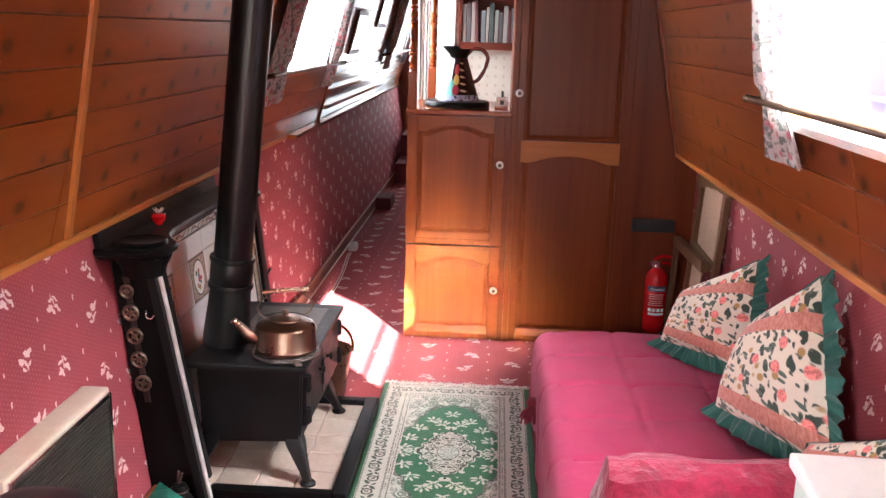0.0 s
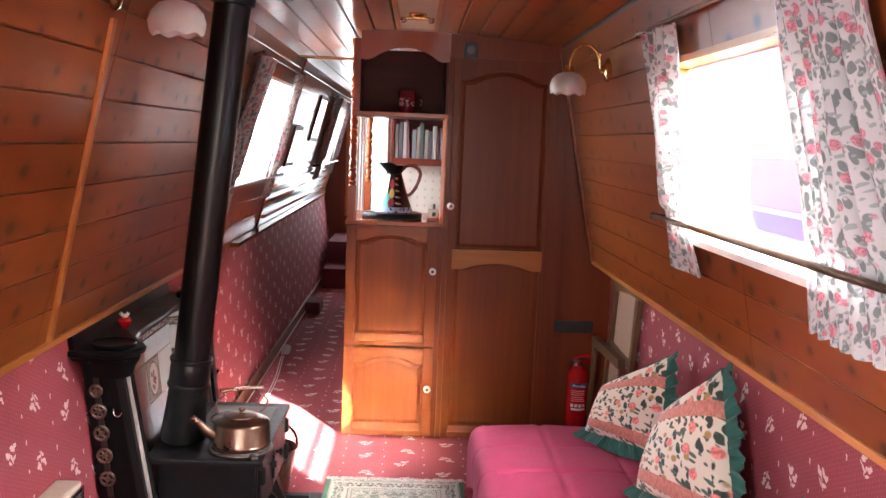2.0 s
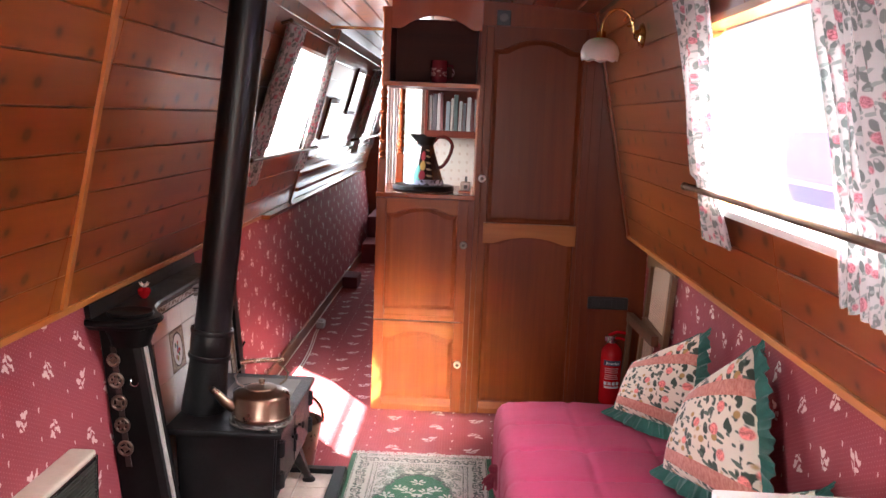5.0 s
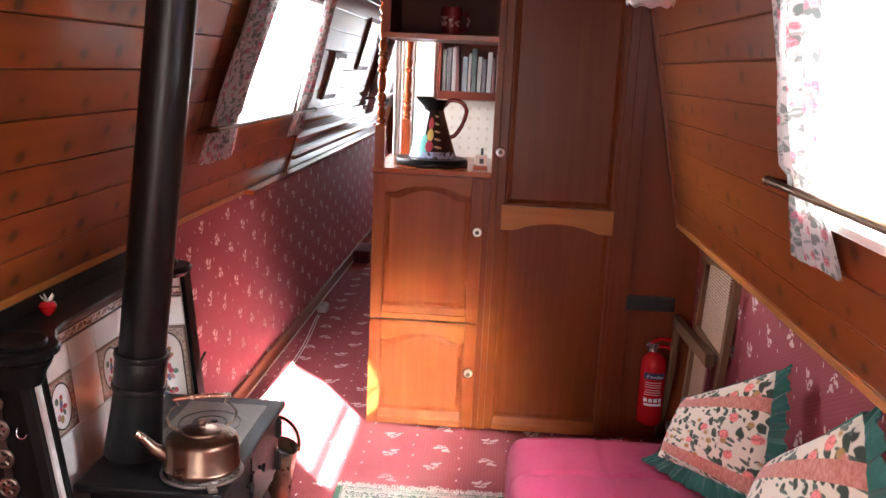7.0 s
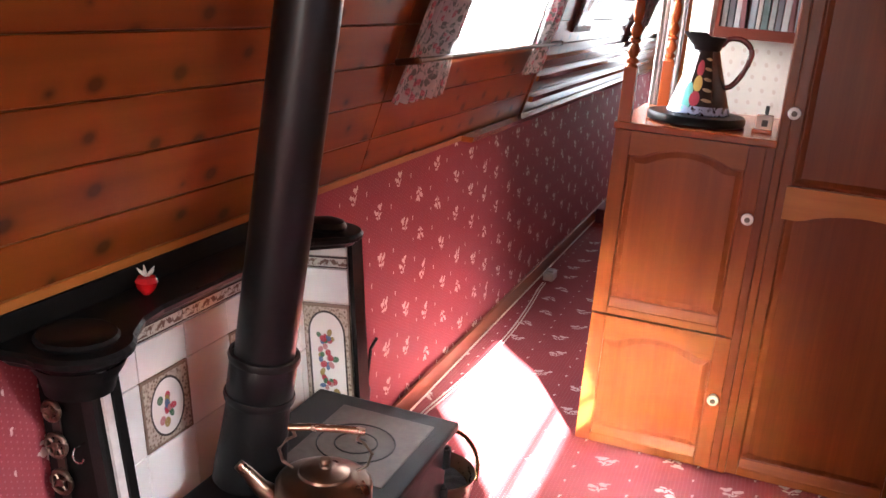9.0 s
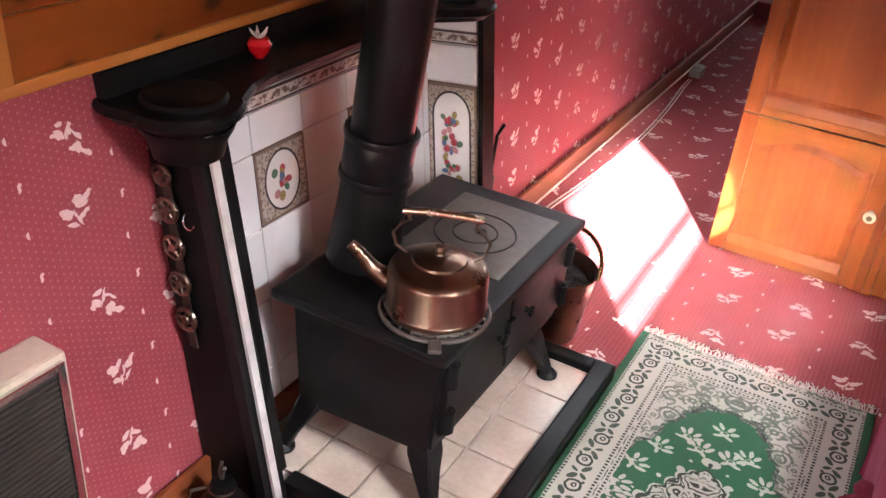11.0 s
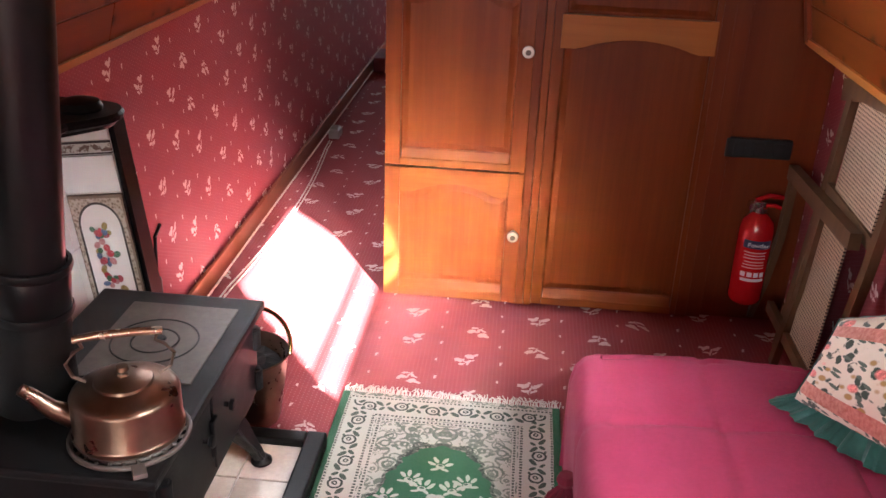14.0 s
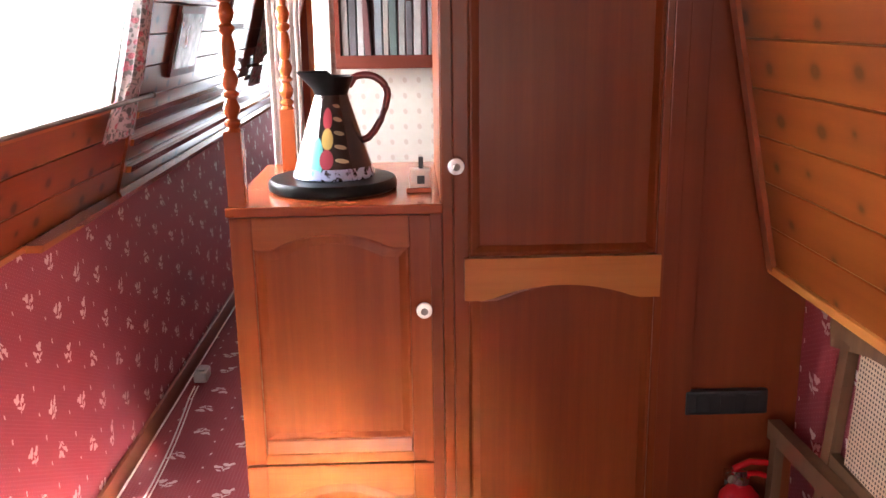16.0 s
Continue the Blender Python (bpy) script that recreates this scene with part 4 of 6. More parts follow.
# strawberry thermometer and small things on the mantel
berry = thing("strawberry_ornament", "small red strawberry ornament on the mantel shelf", "ornament", (-1.045, 1.925, 0.847))
bm = bmesh.new()
lathe(bm, [(0, 0.0), (0.010, 0.004), (0.020, 0.018), (0.023, 0.03), (0.017, 0.04), (0, 0.042)], 16)
part("fruit", bm, RED_PAINT, berry, "", True)
bm = bmesh.new()
for a in range(0, 360, 72):
    tube(bm, [(0, 0, 0.04), (0.012 * math.cos(radians(a)), 0.012 * math.sin(radians(a)), 0.05), (0.018 * math.cos(radians(a)), 0.018 * math.sin(radians(a)), 0.058)], 0.003, 6, False, [1, 1, 0.3])
part("leaves", bm, PORCELAIN, berry)

# ---------------------------------------------------------------- kettle on a trivet
PALE_BRASS = plain("pale_brass", (0.62, 0.52, 0.38), (0.8, 0.72, 0.58), 0.25, 1.0, 0, 20, 120, 0.0002)
ket = thing("kettle", "tarnished copper kettle with a brass handle on the stove", "kettle", (-0.655, 1.955, SZ + 0.014))
bm = bmesh.new()
lathe(bm, [(0, 0.0), (0.090, 0.0), (0.098, 0.006), (0.099, 0.014), (0.096, 0.018), (0.095, 0.082), (0.092, 0.088), (0.082, 0.094), (0.060, 0.102), (0.045, 0.106), (0.043, 0.108)], 40)
part("body", bm, COPPER, ket, "", True)
bm = bmesh.new()
lathe(bm, [(0.052, 0.104), (0.050, 0.109), (0.030, 0.115), (0.010, 0.117), (0.008, 0.121), (0.012, 0.128), (0.010, 0.135), (0, 0.137)], 28)
part("lid", bm, COPPER, ket, "", True)
bm = bmesh.new()
tube(bm, [(-0.085, -0.035, 0.045), (-0.115, -0.047, 0.065), (-0.138, -0.056, 0.095), (-0.155, -0.063, 0.112)], 0.017, 14, False, [1.25, 1.0, 0.75, 0.62])
part("spout", bm, COPPER, ket, "", True)
for s in (-1, 1):
    bm = bmesh.new()
    c = Vector((0.92, 0.38, 0)) * s
    tube(bm, [c * 0.062 + Vector((0, 0, 0.112)), c * 0.082 + Vector((0, 0, 0.125)), c * 0.090 + Vector((0, 0, 0.150)), c * 0.075 + Vector((0, 0, 0.172)), c * 0.060 + Vector((0, 0, 0.180)), c * 0.066 + Vector((0, 0, 0.196))], 0.0035, 8)
    part("handle_bracket", bm, DULL_BRASS, ket, "", True)
bm = bmesh.new()
tube(bm, [(-0.068, -0.028, 0.197), (-0.03, -0.012, 0.200), (0.03, 0.012, 0.200), (0.068, 0.028, 0.197)], 0.0075, 12)
part("grip", bm, PALE_BRASS, ket, "pale brass grip", True)
triv = thing("trivet", "round pierced iron trivet under the kettle", "trivet", (-0.655, 1.955, SZ))
bm = bmesh.new()
for r in (0.104, 0.086):
    tube(bm, [(r * math.cos(a), r * math.sin(a), 0.007) for a in (2 * math.pi * i / 40 for i in range(40))], 0.005, 8, True)
for i in range(24):
    a = 2 * math.pi * i / 24
    tube(bm, [(0.086 * math.cos(a), 0.086 * math.sin(a), 0.007), (0.104 * math.cos(a + 0.06), 0.104 * math.sin(a + 0.06), 0.007)], 0.0035, 6)
part("ring", bm, GREY_PLATE, triv, "", True)
part("handle", a_box(0.10, 0.135, -0.012, 0.012, 0.002, 0.012, bevel=0.003, m=pose(0, 0, 0, 0, 0, -60)), GREY_PLATE, triv)

# copper coal bucket with fire irons behind the stove
buc = thing("coal_bucket", "copper coal bucket with a brass bail handle", "bucket", (-0.66, 2.64, 0))
bm = bmesh.new()
lathe(bm, [(0, 0.004), (0.075, 0.004), (0.078, 0.0), (0.080, 0.01), (0.088, 0.06), (0.108, 0.19), (0.112, 0.20), (0.108, 0.203), (0.102, 0.19), (0.082, 0.06), (0, 0.05)], 32)
part("pail", bm, COPPER, buc, "", True)
bm = bmesh.new()
lathe(bm, [(0, 0.165), (0.05, 0.172), (0.095, 0.16)], 14)
for v in bm.verts:
    v.co.z += 0.018 * noise.noise(v.co * 40)
part("coal", bm, BLACK_IRON, buc, "black coal in the bucket")
bm = bmesh.new()
tube(bm, [(0.108 * math.cos(a), 0.108 * math.sin(a) * 0.62 + 0.03, 0.195 + 0.085 * math.sin(a)) for a in (math.pi * i / 16 - 0.1 for i in range(17))], 0.006, 10)
part("bail", bm, BRASS, buc, "brass bail handle", True)
tool = thing("fire_tools", "dark fire tools leaning by the wall behind the surround", "fire tools", (-0.955, 2.72, 0))
bm = bmesh.new()
tube(bm, [(0.02, 0.0, 0.0), (0.0, 0.0, 0.30), (-0.02, 0.01, 0.48)], 0.006, 8)
tube(bm, [(0.03, 0.03, 0.0), (0.02, 0.03, 0.30), (0.03, 0.03, 0.46), (0.05, 0.02, 0.50)], 0.005, 8)
part("rods", bm, BLACK_IRON, tool, "", True)
part("shovel", a_box(-0.03, 0.05, -0.02, 0.01, 0.22, 0.36, bevel=0.012), BLACK_IRON, tool)

# painted ornament at the foot of the surround
orn = thing("painted_can", "small black painted water can with gilt bands", "ornament", (-0.905, 1.625, 0))
bm = bmesh.new()
lathe(bm, [(0, 0), (0.050, 0), (0.052, 0.008), (0.048, 0.02), (0.047, 0.055), (0.040, 0.075), (0.026, 0.095), (0.022, 0.105), (0.026, 0.112), (0.020, 0.125), (0.008, 0.13), (0, 0.131)], 24)
part("body", bm, BLACK_GLOSS, orn, "", True)
for z, r in ((0.012, 0.053), (0.060, 0.0475), (0.108, 0.0255)):
    bm = bmesh.new()
    tube(bm, [(r * math.cos(a), r * math.sin(a), z) for a in (2 * math.pi * i / 24 for i in range(24))], 0.0025, 6, True)
    part("gilt_band", bm, DULL_BRASS, orn)
bm = bmesh.new()
tube(bm, [(-0.045, -0.02, 0.03), (-0.065, -0.03, 0.05), (-0.058, -0.025, 0.085), (-0.028, -0.01, 0.10)], 0.004, 8)
tube(bm, [(0.0, 0.0, 0.125), (0.004, 0.0, 0.15), (0.012, -0.004, 0.165)], 0.004, 8)
tube(bm, [(0.0, 0.0, 0.125), (-0.004, 0.0, 0.145), (-0.002, 0.004, 0.168)], 0.004, 8)
part("handle", bm, GREY_PLATE, orn, "", True)

# wall heater
heat = thing("wall_heater", "cream metal wall heater with a dark slatted front", "heater")
SLAT_GREY = plain("olive_grey_slat", (0.045, 0.042, 0.036), (0.085, 0.078, 0.066), 0.42, 0.3, 0, 9, 70, 0.0004)
HX, HY0, HY1, HZ0, HZ1 = -0.995, 0.88, 1.405, 0.075, 0.525
part("case", a_box(hull_x(0.53) + 0.001, HX - 0.004, HY0, HY1, HZ0, HZ1, bevel=0.008), CREAM_METAL, heat)
part("recess", a_box(HX - 0.005, HX - 0.001, HY0 + 0.022, HY1 - 0.022, HZ0 + 0.02, HZ1 - 0.02), DARK_GRILLE, heat)
for z in np.arange(HZ0 + 0.03, HZ1 - 0.025, 0.0115):
    part("slat", a_box(HX - 0.004, HX + 0.004, HY0 + 0.028, HY1 - 0.028, z, z + 0.005), SLAT_GREY, heat)
for y in (HY0 + 0.012, HY1 - 0.026):
    part("pierced_edge", a_box(HX - 0.004, HX + 0.006, y, y + 0.014, HZ0 + 0.01, HZ1 - 0.01, bevel=0.002), CHROME, heat)
part("pierced_edge", a_box(HX - 0.004, HX + 0.006, HY0 + 0.026, HY1 - 0.026, HZ1 - 0.022, HZ1 - 0.010, bevel=0.002), CHROME, heat)
sock = thing("wall_socket", "small cream junction box low on the wall by the heater", "socket")
part("cover", a_box(-1.005, -0.975, 1.45, 1.51, 0.03, 0.10, bevel=0.006), WHITE_PLASTIC, sock)
part("gland", a_box(-0.99, -0.977, 1.47, 1.49, 0.004, 0.03), WHITE_PLASTIC, sock)

# ---------------------------------------------------------------- rug


def rug_material():
    m = Mat("patterned_rug", 0.95, 0, 0, 0.1)
    x0, y0, _ = m.xyz()
    x = x0 + (m.noise(70.0, 2) - 0.5) * 0.006
    y = y0 + (m.noise(64.0, 2) - 0.5) * 0.006
    ax, ay = x.abs(), y.abs()
    mirror = m.vec(ax, ay, 0.0)
    cream, ink, green = (0.44, 0.41, 0.35), (0.022, 0.030, 0.022), (0.008, 0.080, 0.030)
    soft = m.mix(m.noise(300, 2) * 0.4, cream, (0.32, 0.31, 0.25))
    grey = m.mix(m.noise(260, 2), (0.07, 0.085, 0.065), (0.17, 0.19, 0.15))

    def curls(scale, z):
        """Scroll outlines: rings round scattered points, broken up."""
        d = m.cells(scale, m.vec(ax, ay, z))
        gap = (m.noise(scale * 1.3, 1.0, 0.5, m.vec(ax, ay, z + 3.0)) - 0.40).sharp(30.0)
        return ((d - 0.52).abs().lt(0.075)).max((d - 0.24).abs().lt(0.06)) * gap

    # cream ground with grey scrolls
    col = m.mix(curls(20.0, 0.0), soft, grey)
    col = m.mix(curls(33.0, 1.0) * 0.8, col, (0.10, 0.12, 0.09))
    # green field with a scalloped edge
    bumps = (m.cells(24.0, m.vec(ax, ay, 2.0)) - 0.45) * 0.13
    field = (ax / 0.190).max(ax / 0.262 + ay / 0.56).max(ay / 0.42) + bumps
    inside = field.lt(0.95)
    col = m.mix(field.lt(1.0) * curls(40.0, 5.0).max(0.55), col, ink)
    grass = m.mix(m.noise(200, 2) * 0.5, green, (0.014, 0.12, 0.048))
    col = m.mix(inside, col, grass)
    # sprays of cream flowers in the field
    sprays, eyes = None, None
    for cx, cy, a in ((0.0, 0.325, 0.0), (0.070, 0.262, 0.5), (0.118, 0.190, 0.9), (0.148, 0.105, 1.2), (0.160, 0.020, 1.5), (0.036, 0.235, 0.2)):
        c, s_ = math.cos(a), math.sin(a)
        blobs = []
        for dx, dy, rx, ry, tn in ((-0.020, 0.010, 0.006, 0.015, 0.5), (-0.008, 0.020, 0.0055, 0.013, 0.15), (0.012, 0.018, 0.0055, 0.014, -0.5), (0.022, 0.004, 0.006, 0.012, -1.1), (0.0, -0.006, 0.012, 0.010, 0.0), (-0.014, -0.014, 0.010, 0.005, 0.6), (0.012, -0.018, 0.012, 0.0045, -0.4)):
            blobs.append(ellipse(ax, ay, cx + dx * c - dy * s_, cy + dx * s_ + dy * c, rx, ry, tn + a, 5.0))
        w = union(*blobs)
        e = ellipse(ax, ay, cx, cy - 0.002, 0.006, 0.004, a, 6.0)
        sprays, eyes = (w, e) if sprays is None else (sprays.max(w), eyes.max(e))
    col = m.mix(sprays * inside, col, soft)
    col = m.mix(eyes * inside, col, (0.05, 0.09, 0.06))
    # medallion: petals round a lobed diamond, dark scrolls, a round heart
    petal = (m.cells(34.0, m.vec(ax, ay, 4.0)) - 0.45)
    medal = (ax / 0.118 + ay / 0.205) * 0.92 + (ax / 0.118).max(ay / 0.205) * 0.08
    col = m.mix((medal + petal * 0.55).lt(1.08) * inside, col, soft)
    body = medal + petal * 0.22
    col = m.mix(body.lt(0.99), col, ink)
    big = m.noise(19.0, 1.0, 0.5, mirror, 1.6)
    swirl = ((big - 0.5).abs().lt(0.030)).max((big - 0.63).abs().lt(0.022)).max((big - 0.38).abs().lt(0.020))
    col = m.mix(body.lt(0.93), col, m.mix(swirl, soft, ink))
    core = ((ax / 0.036) * (ax / 0.036) + (ay / 0.050) * (ay / 0.050))
    col = m.mix(core.lt(1.25), col, ink)
    col = m.mix(core.lt(1.1), col, m.mix(curls(70.0, 6.0), (0.42, 0.42, 0.36), (0.12, 0.17, 0.13)))
    # border of roses and leaves on a wavy stem
    ex, ey = ax.op("MULTIPLY", -1.0) + 0.305, ay.op("MULTIPLY", -1.0) + 0.62
    edge = ex.min(ey)
    along = ex.lt(ey)
    s = y * along + x * (along.op("MULTIPLY", -1.0) + 1.0)
    k = ((s / 0.088).fract() - 0.5) * 0.088
    e = edge - 0.062
    turn = (s / 0.088).floor().wrap(2.0) * 2.0 - 1.0
    f = e * turn
    ring = ellipse(k, f, 0.0, 0.004, 0.021, 0.020, 0, 10.0) - ellipse(k, f, 0.0, 0.004, 0.0145, 0.014, 0, 10.0)
    heart = ellipse(k, f, 0.002, 0.005, 0.008, 0.007, 0.4, 8.0) - ellipse(k, f, 0.002, 0.005, 0.0035, 0.003, 0, 8.0)
    leaf = union(ellipse(k, f, 0.027, -0.010, 0.015, 0.0070, 0.7), ellipse(k, f, -0.026, -0.012, 0.015, 0.0070, -0.6), ellipse(k, f, 0.036, 0.012, 0.011, 0.0060, -0.9), ellipse(k, f, -0.038, 0.012, 0.010, 0.005, 0.9), ellipse(k, f, 0.018, 0.020, 0.006, 0.004, 0.3))
    band = (edge.gt(0.026)) * (edge.lt(0.100))
    bcol = m.mix(leaf, soft, (0.035, 0.055, 0.038))
    bcol = m.mix(ring.max(heart).max(0.0), bcol, ink)
    col = m.mix(band, col, bcol)
    dash = (s / 0.011).fract().lt(0.55)
    for at, half in ((0.104, 0.0035), (0.122, 0.003), (0.025, 0.003)):
        col = m.mix((edge - at).abs().lt(half + 0.004), col, soft)
        col = m.mix(((edge - at).abs().lt(half)) * dash, col, ink)
    col = m.mix(ex.lt(0.021), col, (0.010, 0.080, 0.030))
    m.color(col)
    m.bump(m.noise(900, 2), 0.002, 0.7)
    return m.m


rug = thing("rug", "green and cream fringed rug with a scrolled medallion", "rug", (-0.128, 2.165, 0.0))
part("carpet_body", a_box(-0.305, 0.305, -0.62, 0.62, 0.0, 0.009, bevel=0.003), rug_material(), rug)
FRINGE = plain("cream_fringe", (0.50, 0.46, 0.40), (0.66, 0.62, 0.55), 0.9)
rr = random.Random(11)
for s in (-1, 1):
    bm = bmesh.new()
    for i in range(170):
        x = -0.302 + 0.604 * i / 169
        tube(bm, [(x, s * 0.618, 0.007), (x + rr.uniform(-0.006, 0.006), s * 0.64, 0.006), (x + rr.uniform(-0.014, 0.014), s * rr.uniform(0.648, 0.668), 0.003)], 0.0016, 4)
    tagged(part("fringe", bm, FRINGE, rug, "frayed cream fringe"), kind="stuff")

# ---------------------------------------------------------------- sofa
CRIMSON = Mat("crimson_throw", 0.9, 0, 0, 0.05)
CRIMSON.color(worn(CRIMSON, (0.27, 0.016, 0.062), (0.37, 0.026, 0.088), 3.0, 120.0))
CRIMSON.bump(CRIMSON.noise(420.0, 3), 0.0012, 0.6)
CRIMSON.bump(CRIMSON.noise(9.0, 3), 0.02, 0.35)
VELVET = Mat("pink_velvet", 0.8, 0, 0, 0.25)
VELVET.b.inputs["Specular IOR Level"].default_value = 0.2
VELVET.color(worn(VELVET, (0.11, 0.003, 0.014), (0.30, 0.012, 0.048), 11.0, 45.0))
VELVET.bump(VELVET.noise(20.0, 4), 0.022, 0.8)

sofa = thing("sofa", "low sofa under a quilted crimson throw along the hull side", "sofa")
SY_0, SY_1 = 0.86, 2.52
sec = [(0.185, 0.004), (0.180, 0.10), (0.172, 0.22), (0.170, 0.30), (0.178, 0.340), (0.196, 0.362), (0.225, 0.372)]
sec += [(0.225 + 0.69 * i / 22, 0.373 + 0.012 * math.sin(math.pi * i / 22)) for i in np.arange(0.35, 22.01, 0.35)]
bm = bmesh.new()
ny = 150
grid = []
for j in range(ny + 1):
    y = SY_0 + (SY_1 - SY_0) * j / ny
    far = max(0.0, (y - (SY_1 - 0.05)) / 0.05)
    line = []
    for k, (x, z) in enumerate(sec):
        seam = 0.0
        if k > 6:
            seam -= 0.008 * math.exp(-(((x - 0.46) / 0.010) ** 2)) + 0.008 * math.exp(-(((x - 0.70) / 0.010) ** 2))
            seam += 0.004 * noise.noise(Vector((x * 9, y * 9, 0.0)))
        seam -= 0.008 * math.exp(-(((((y - 1.05) % 0.26) - 0.13 + 0.006 * math.sin(x * 30)) / 0.010) ** 2))
        wav = 0.010 * math.sin(y * 23 + 2 * math.sin(y * 7)) * max(0.0, 1 - z / 0.34)
        line.append(bm.verts.new((x + wav - (seam if k <= 6 else 0), y, max(0.002, z + (seam if k > 6 else 0) - 0.03 * far * far))))
    grid.append(line)
drop = [bm.verts.new((v.co.x, SY_1 + 0.012, 0.003)) for v in grid[-1]]
mid = [bm.verts.new((v.co.x, SY_1 + 0.006, v.co.z * 0.6)) for v in grid[-1]]
grid += [mid, drop]
for a, b in zip(grid, grid[1:]):
    for k in range(len(sec) - 1):
        bm.faces.new((a[k], a[k + 1], b[k + 1], b[k]))
base = [bm.verts.new((sec[-1][0], y, 0.002)) for y in (SY_0, SY_1)]
part("throw", bm, CRIMSON.m, sofa, "quilted crimson throw with stitched squares", True)
part("frame", a_box(0.215, 0.92, SY_0 + 0.02, SY_1 - 0.02, 0.01, 0.34), STEP_CARPET, sofa)
# padded arm under a velvet cover
bm = bmesh.new()
sec = [(-0.115, 0.02), (-0.12, 0.22), (-0.115, 0.45), (-0.095, 0.57), (-0.055, 0.64), (0.0, 0.66), (0.05, 0.645), (0.085, 0.58), (0.095, 0.46), (0.10, 0.36)]
rows = []
for i in range(25):
    t = i / 24
    x = 0.250 + 0.66 * t
    k = 0.86 if i == 0 else (0.95 if i == 1 else 1.0)
    rows.append([bm.verts.new((x + 0.012 * math.sin(9 * z + 3 * y), 0.88 + y * k + 0.016 * noise.noise(Vector((x * 14, y * 6, z * 4))) + (0.014 * math.sin(x * 46 + z * 7) * max(0.0, 1 - z / 0.55) if y < 0 else 0.0), z * (0.985 if i < 2 else 1) + 0.010 * noise.noise(Vector((x * 7, y * 9, z * 5))))) for y, z in sec])
front = [bm.verts.new((0.230 + 0.012 * math.sin(z * 20), 0.88 + y * 0.7, z * 0.93)) for y, z in sec]
rows.insert(0, front)
for a, b in zip(rows, rows[1:]):
    for k in range(len(sec) - 1):
        bm.faces.new((a[k], a[k + 1], b[k + 1], b[k]))
bm.faces.new(rows[0])
part("arm", bm, VELVET.m, sofa, "padded arm under rumpled pink velvet", True)
bm = bmesh.new()
for i in range(40):
    a, d = rr.uniform(0, 6.28), rr.uniform(0, 0.03)
    tube(bm, [(0.168, 2.28, 0.16), (0.160 + d * math.cos(a), 2.28 + d * math.sin(a), 0.125), (0.158 + 1.2 * d * math.cos(a), 2.28 + 1.2 * d * math.sin(a), 0.085 + rr.uniform(0, 0.02))], 0.004, 5)
lathe(bm, [(0, 0.15), (0.018, 0.155), (0.022, 0.165), (0.016, 0.18), (0, 0.185)], 12, Matrix.Translation((0.166, 2.28, 0)))
part("tassel", bm, plain("dark_crimson_wool", (0.14, 0.010, 0.025), (0.22, 0.018, 0.04), 0.95), sofa, "dark crimson wool tassel")


def floral(name, ground, rose, leaf, scale, bands):
    """Printed cotton: roses, leaves and, for the cushions, pink bands."""
    m = Mat(name, 0.85, 0, 0, 0.2)
    u, v = m.uv()
    p = m.vec(u, v, 0.0)
    weave = m.mix(m.noise(500.0, 2) * 0.3, ground, tuple(c * 0.8 for c in ground))
    lf = m.cells(scale * 2.3, m.vec(u * 1.0 + m.noise(9.0, 2, 0.5, p) * 0.08, v * 0.55, 0.5))
    col = m.mix((lf.op("MULTIPLY", -1.0) + (0.42 if bands else 0.45)).sharp(16.0) * (m.noise(scale * 1.6, 2, 0.5, p) - 0.36).sharp(20.0), weave, leaf)
    lf2 = m.cells(scale * 2.9, m.vec(u * 0.55 + m.noise(7.0, 2, 0.5, p) * 0.09, v * 1.0 + u * 0.4, 2.5))
    col = m.mix((lf2.op("MULTIPLY", -1.0) + 0.33).sharp(16.0), col, tuple(c * 1.5 + 0.03 for c in leaf))
    if bands:
        yl = m.cells(scale * 1.15, m.vec(u, v, 8.3))
        col = m.mix((yl.op("MULTIPLY", -1.0) + 0.24).sharp(14.0), col, (0.44, 0.27, 0.09))
    rs = m.cells(scale, p)
    petals = m.noise(scale * 7.0, 3, 0.6, p, 1.0)
    rose_c = m.ramp(petals, (0.35, rose), (0.62, tuple(min(1, c * 1.9 + 0.08) for c in rose)))
    col = m.mix((rs.op("MULTIPLY", -1.0) + (0.31 if bands else 0.33)).sharp(14.0), col, rose_c)
    if bands:
        w = v + u * 0.12
        inb = ((w - 0.20).abs().lt(0.070)).max((w - 0.86).abs().lt(0.055))
        b_c = m.ramp(m.noise(22.0, 3, 0.6, m.vec(u * 2.2, v, 0)), (0.35, (0.50, 0.17, 0.12)), (0.65, (0.66, 0.30, 0.23)))
        col = m.mix(inb, col, b_c)
    m.color(col)
    m.bump(m.noise(22.0, 3), 0.006, 0.5)
    m.bump(m.noise(600.0, 2), 0.0006, 0.5)
    return m


CUSHION = floral("rose_print_cotton", (0.78, 0.71, 0.58), (0.50, 0.13, 0.11), (0.05, 0.075, 0.055), 6.3, True).m
FRILL = plain("bottle_green_cotton", (0.018, 0.095, 0.075), (0.035, 0.155, 0.12), 0.8, 0, 0, 20, 120, 0.001, 0.2)


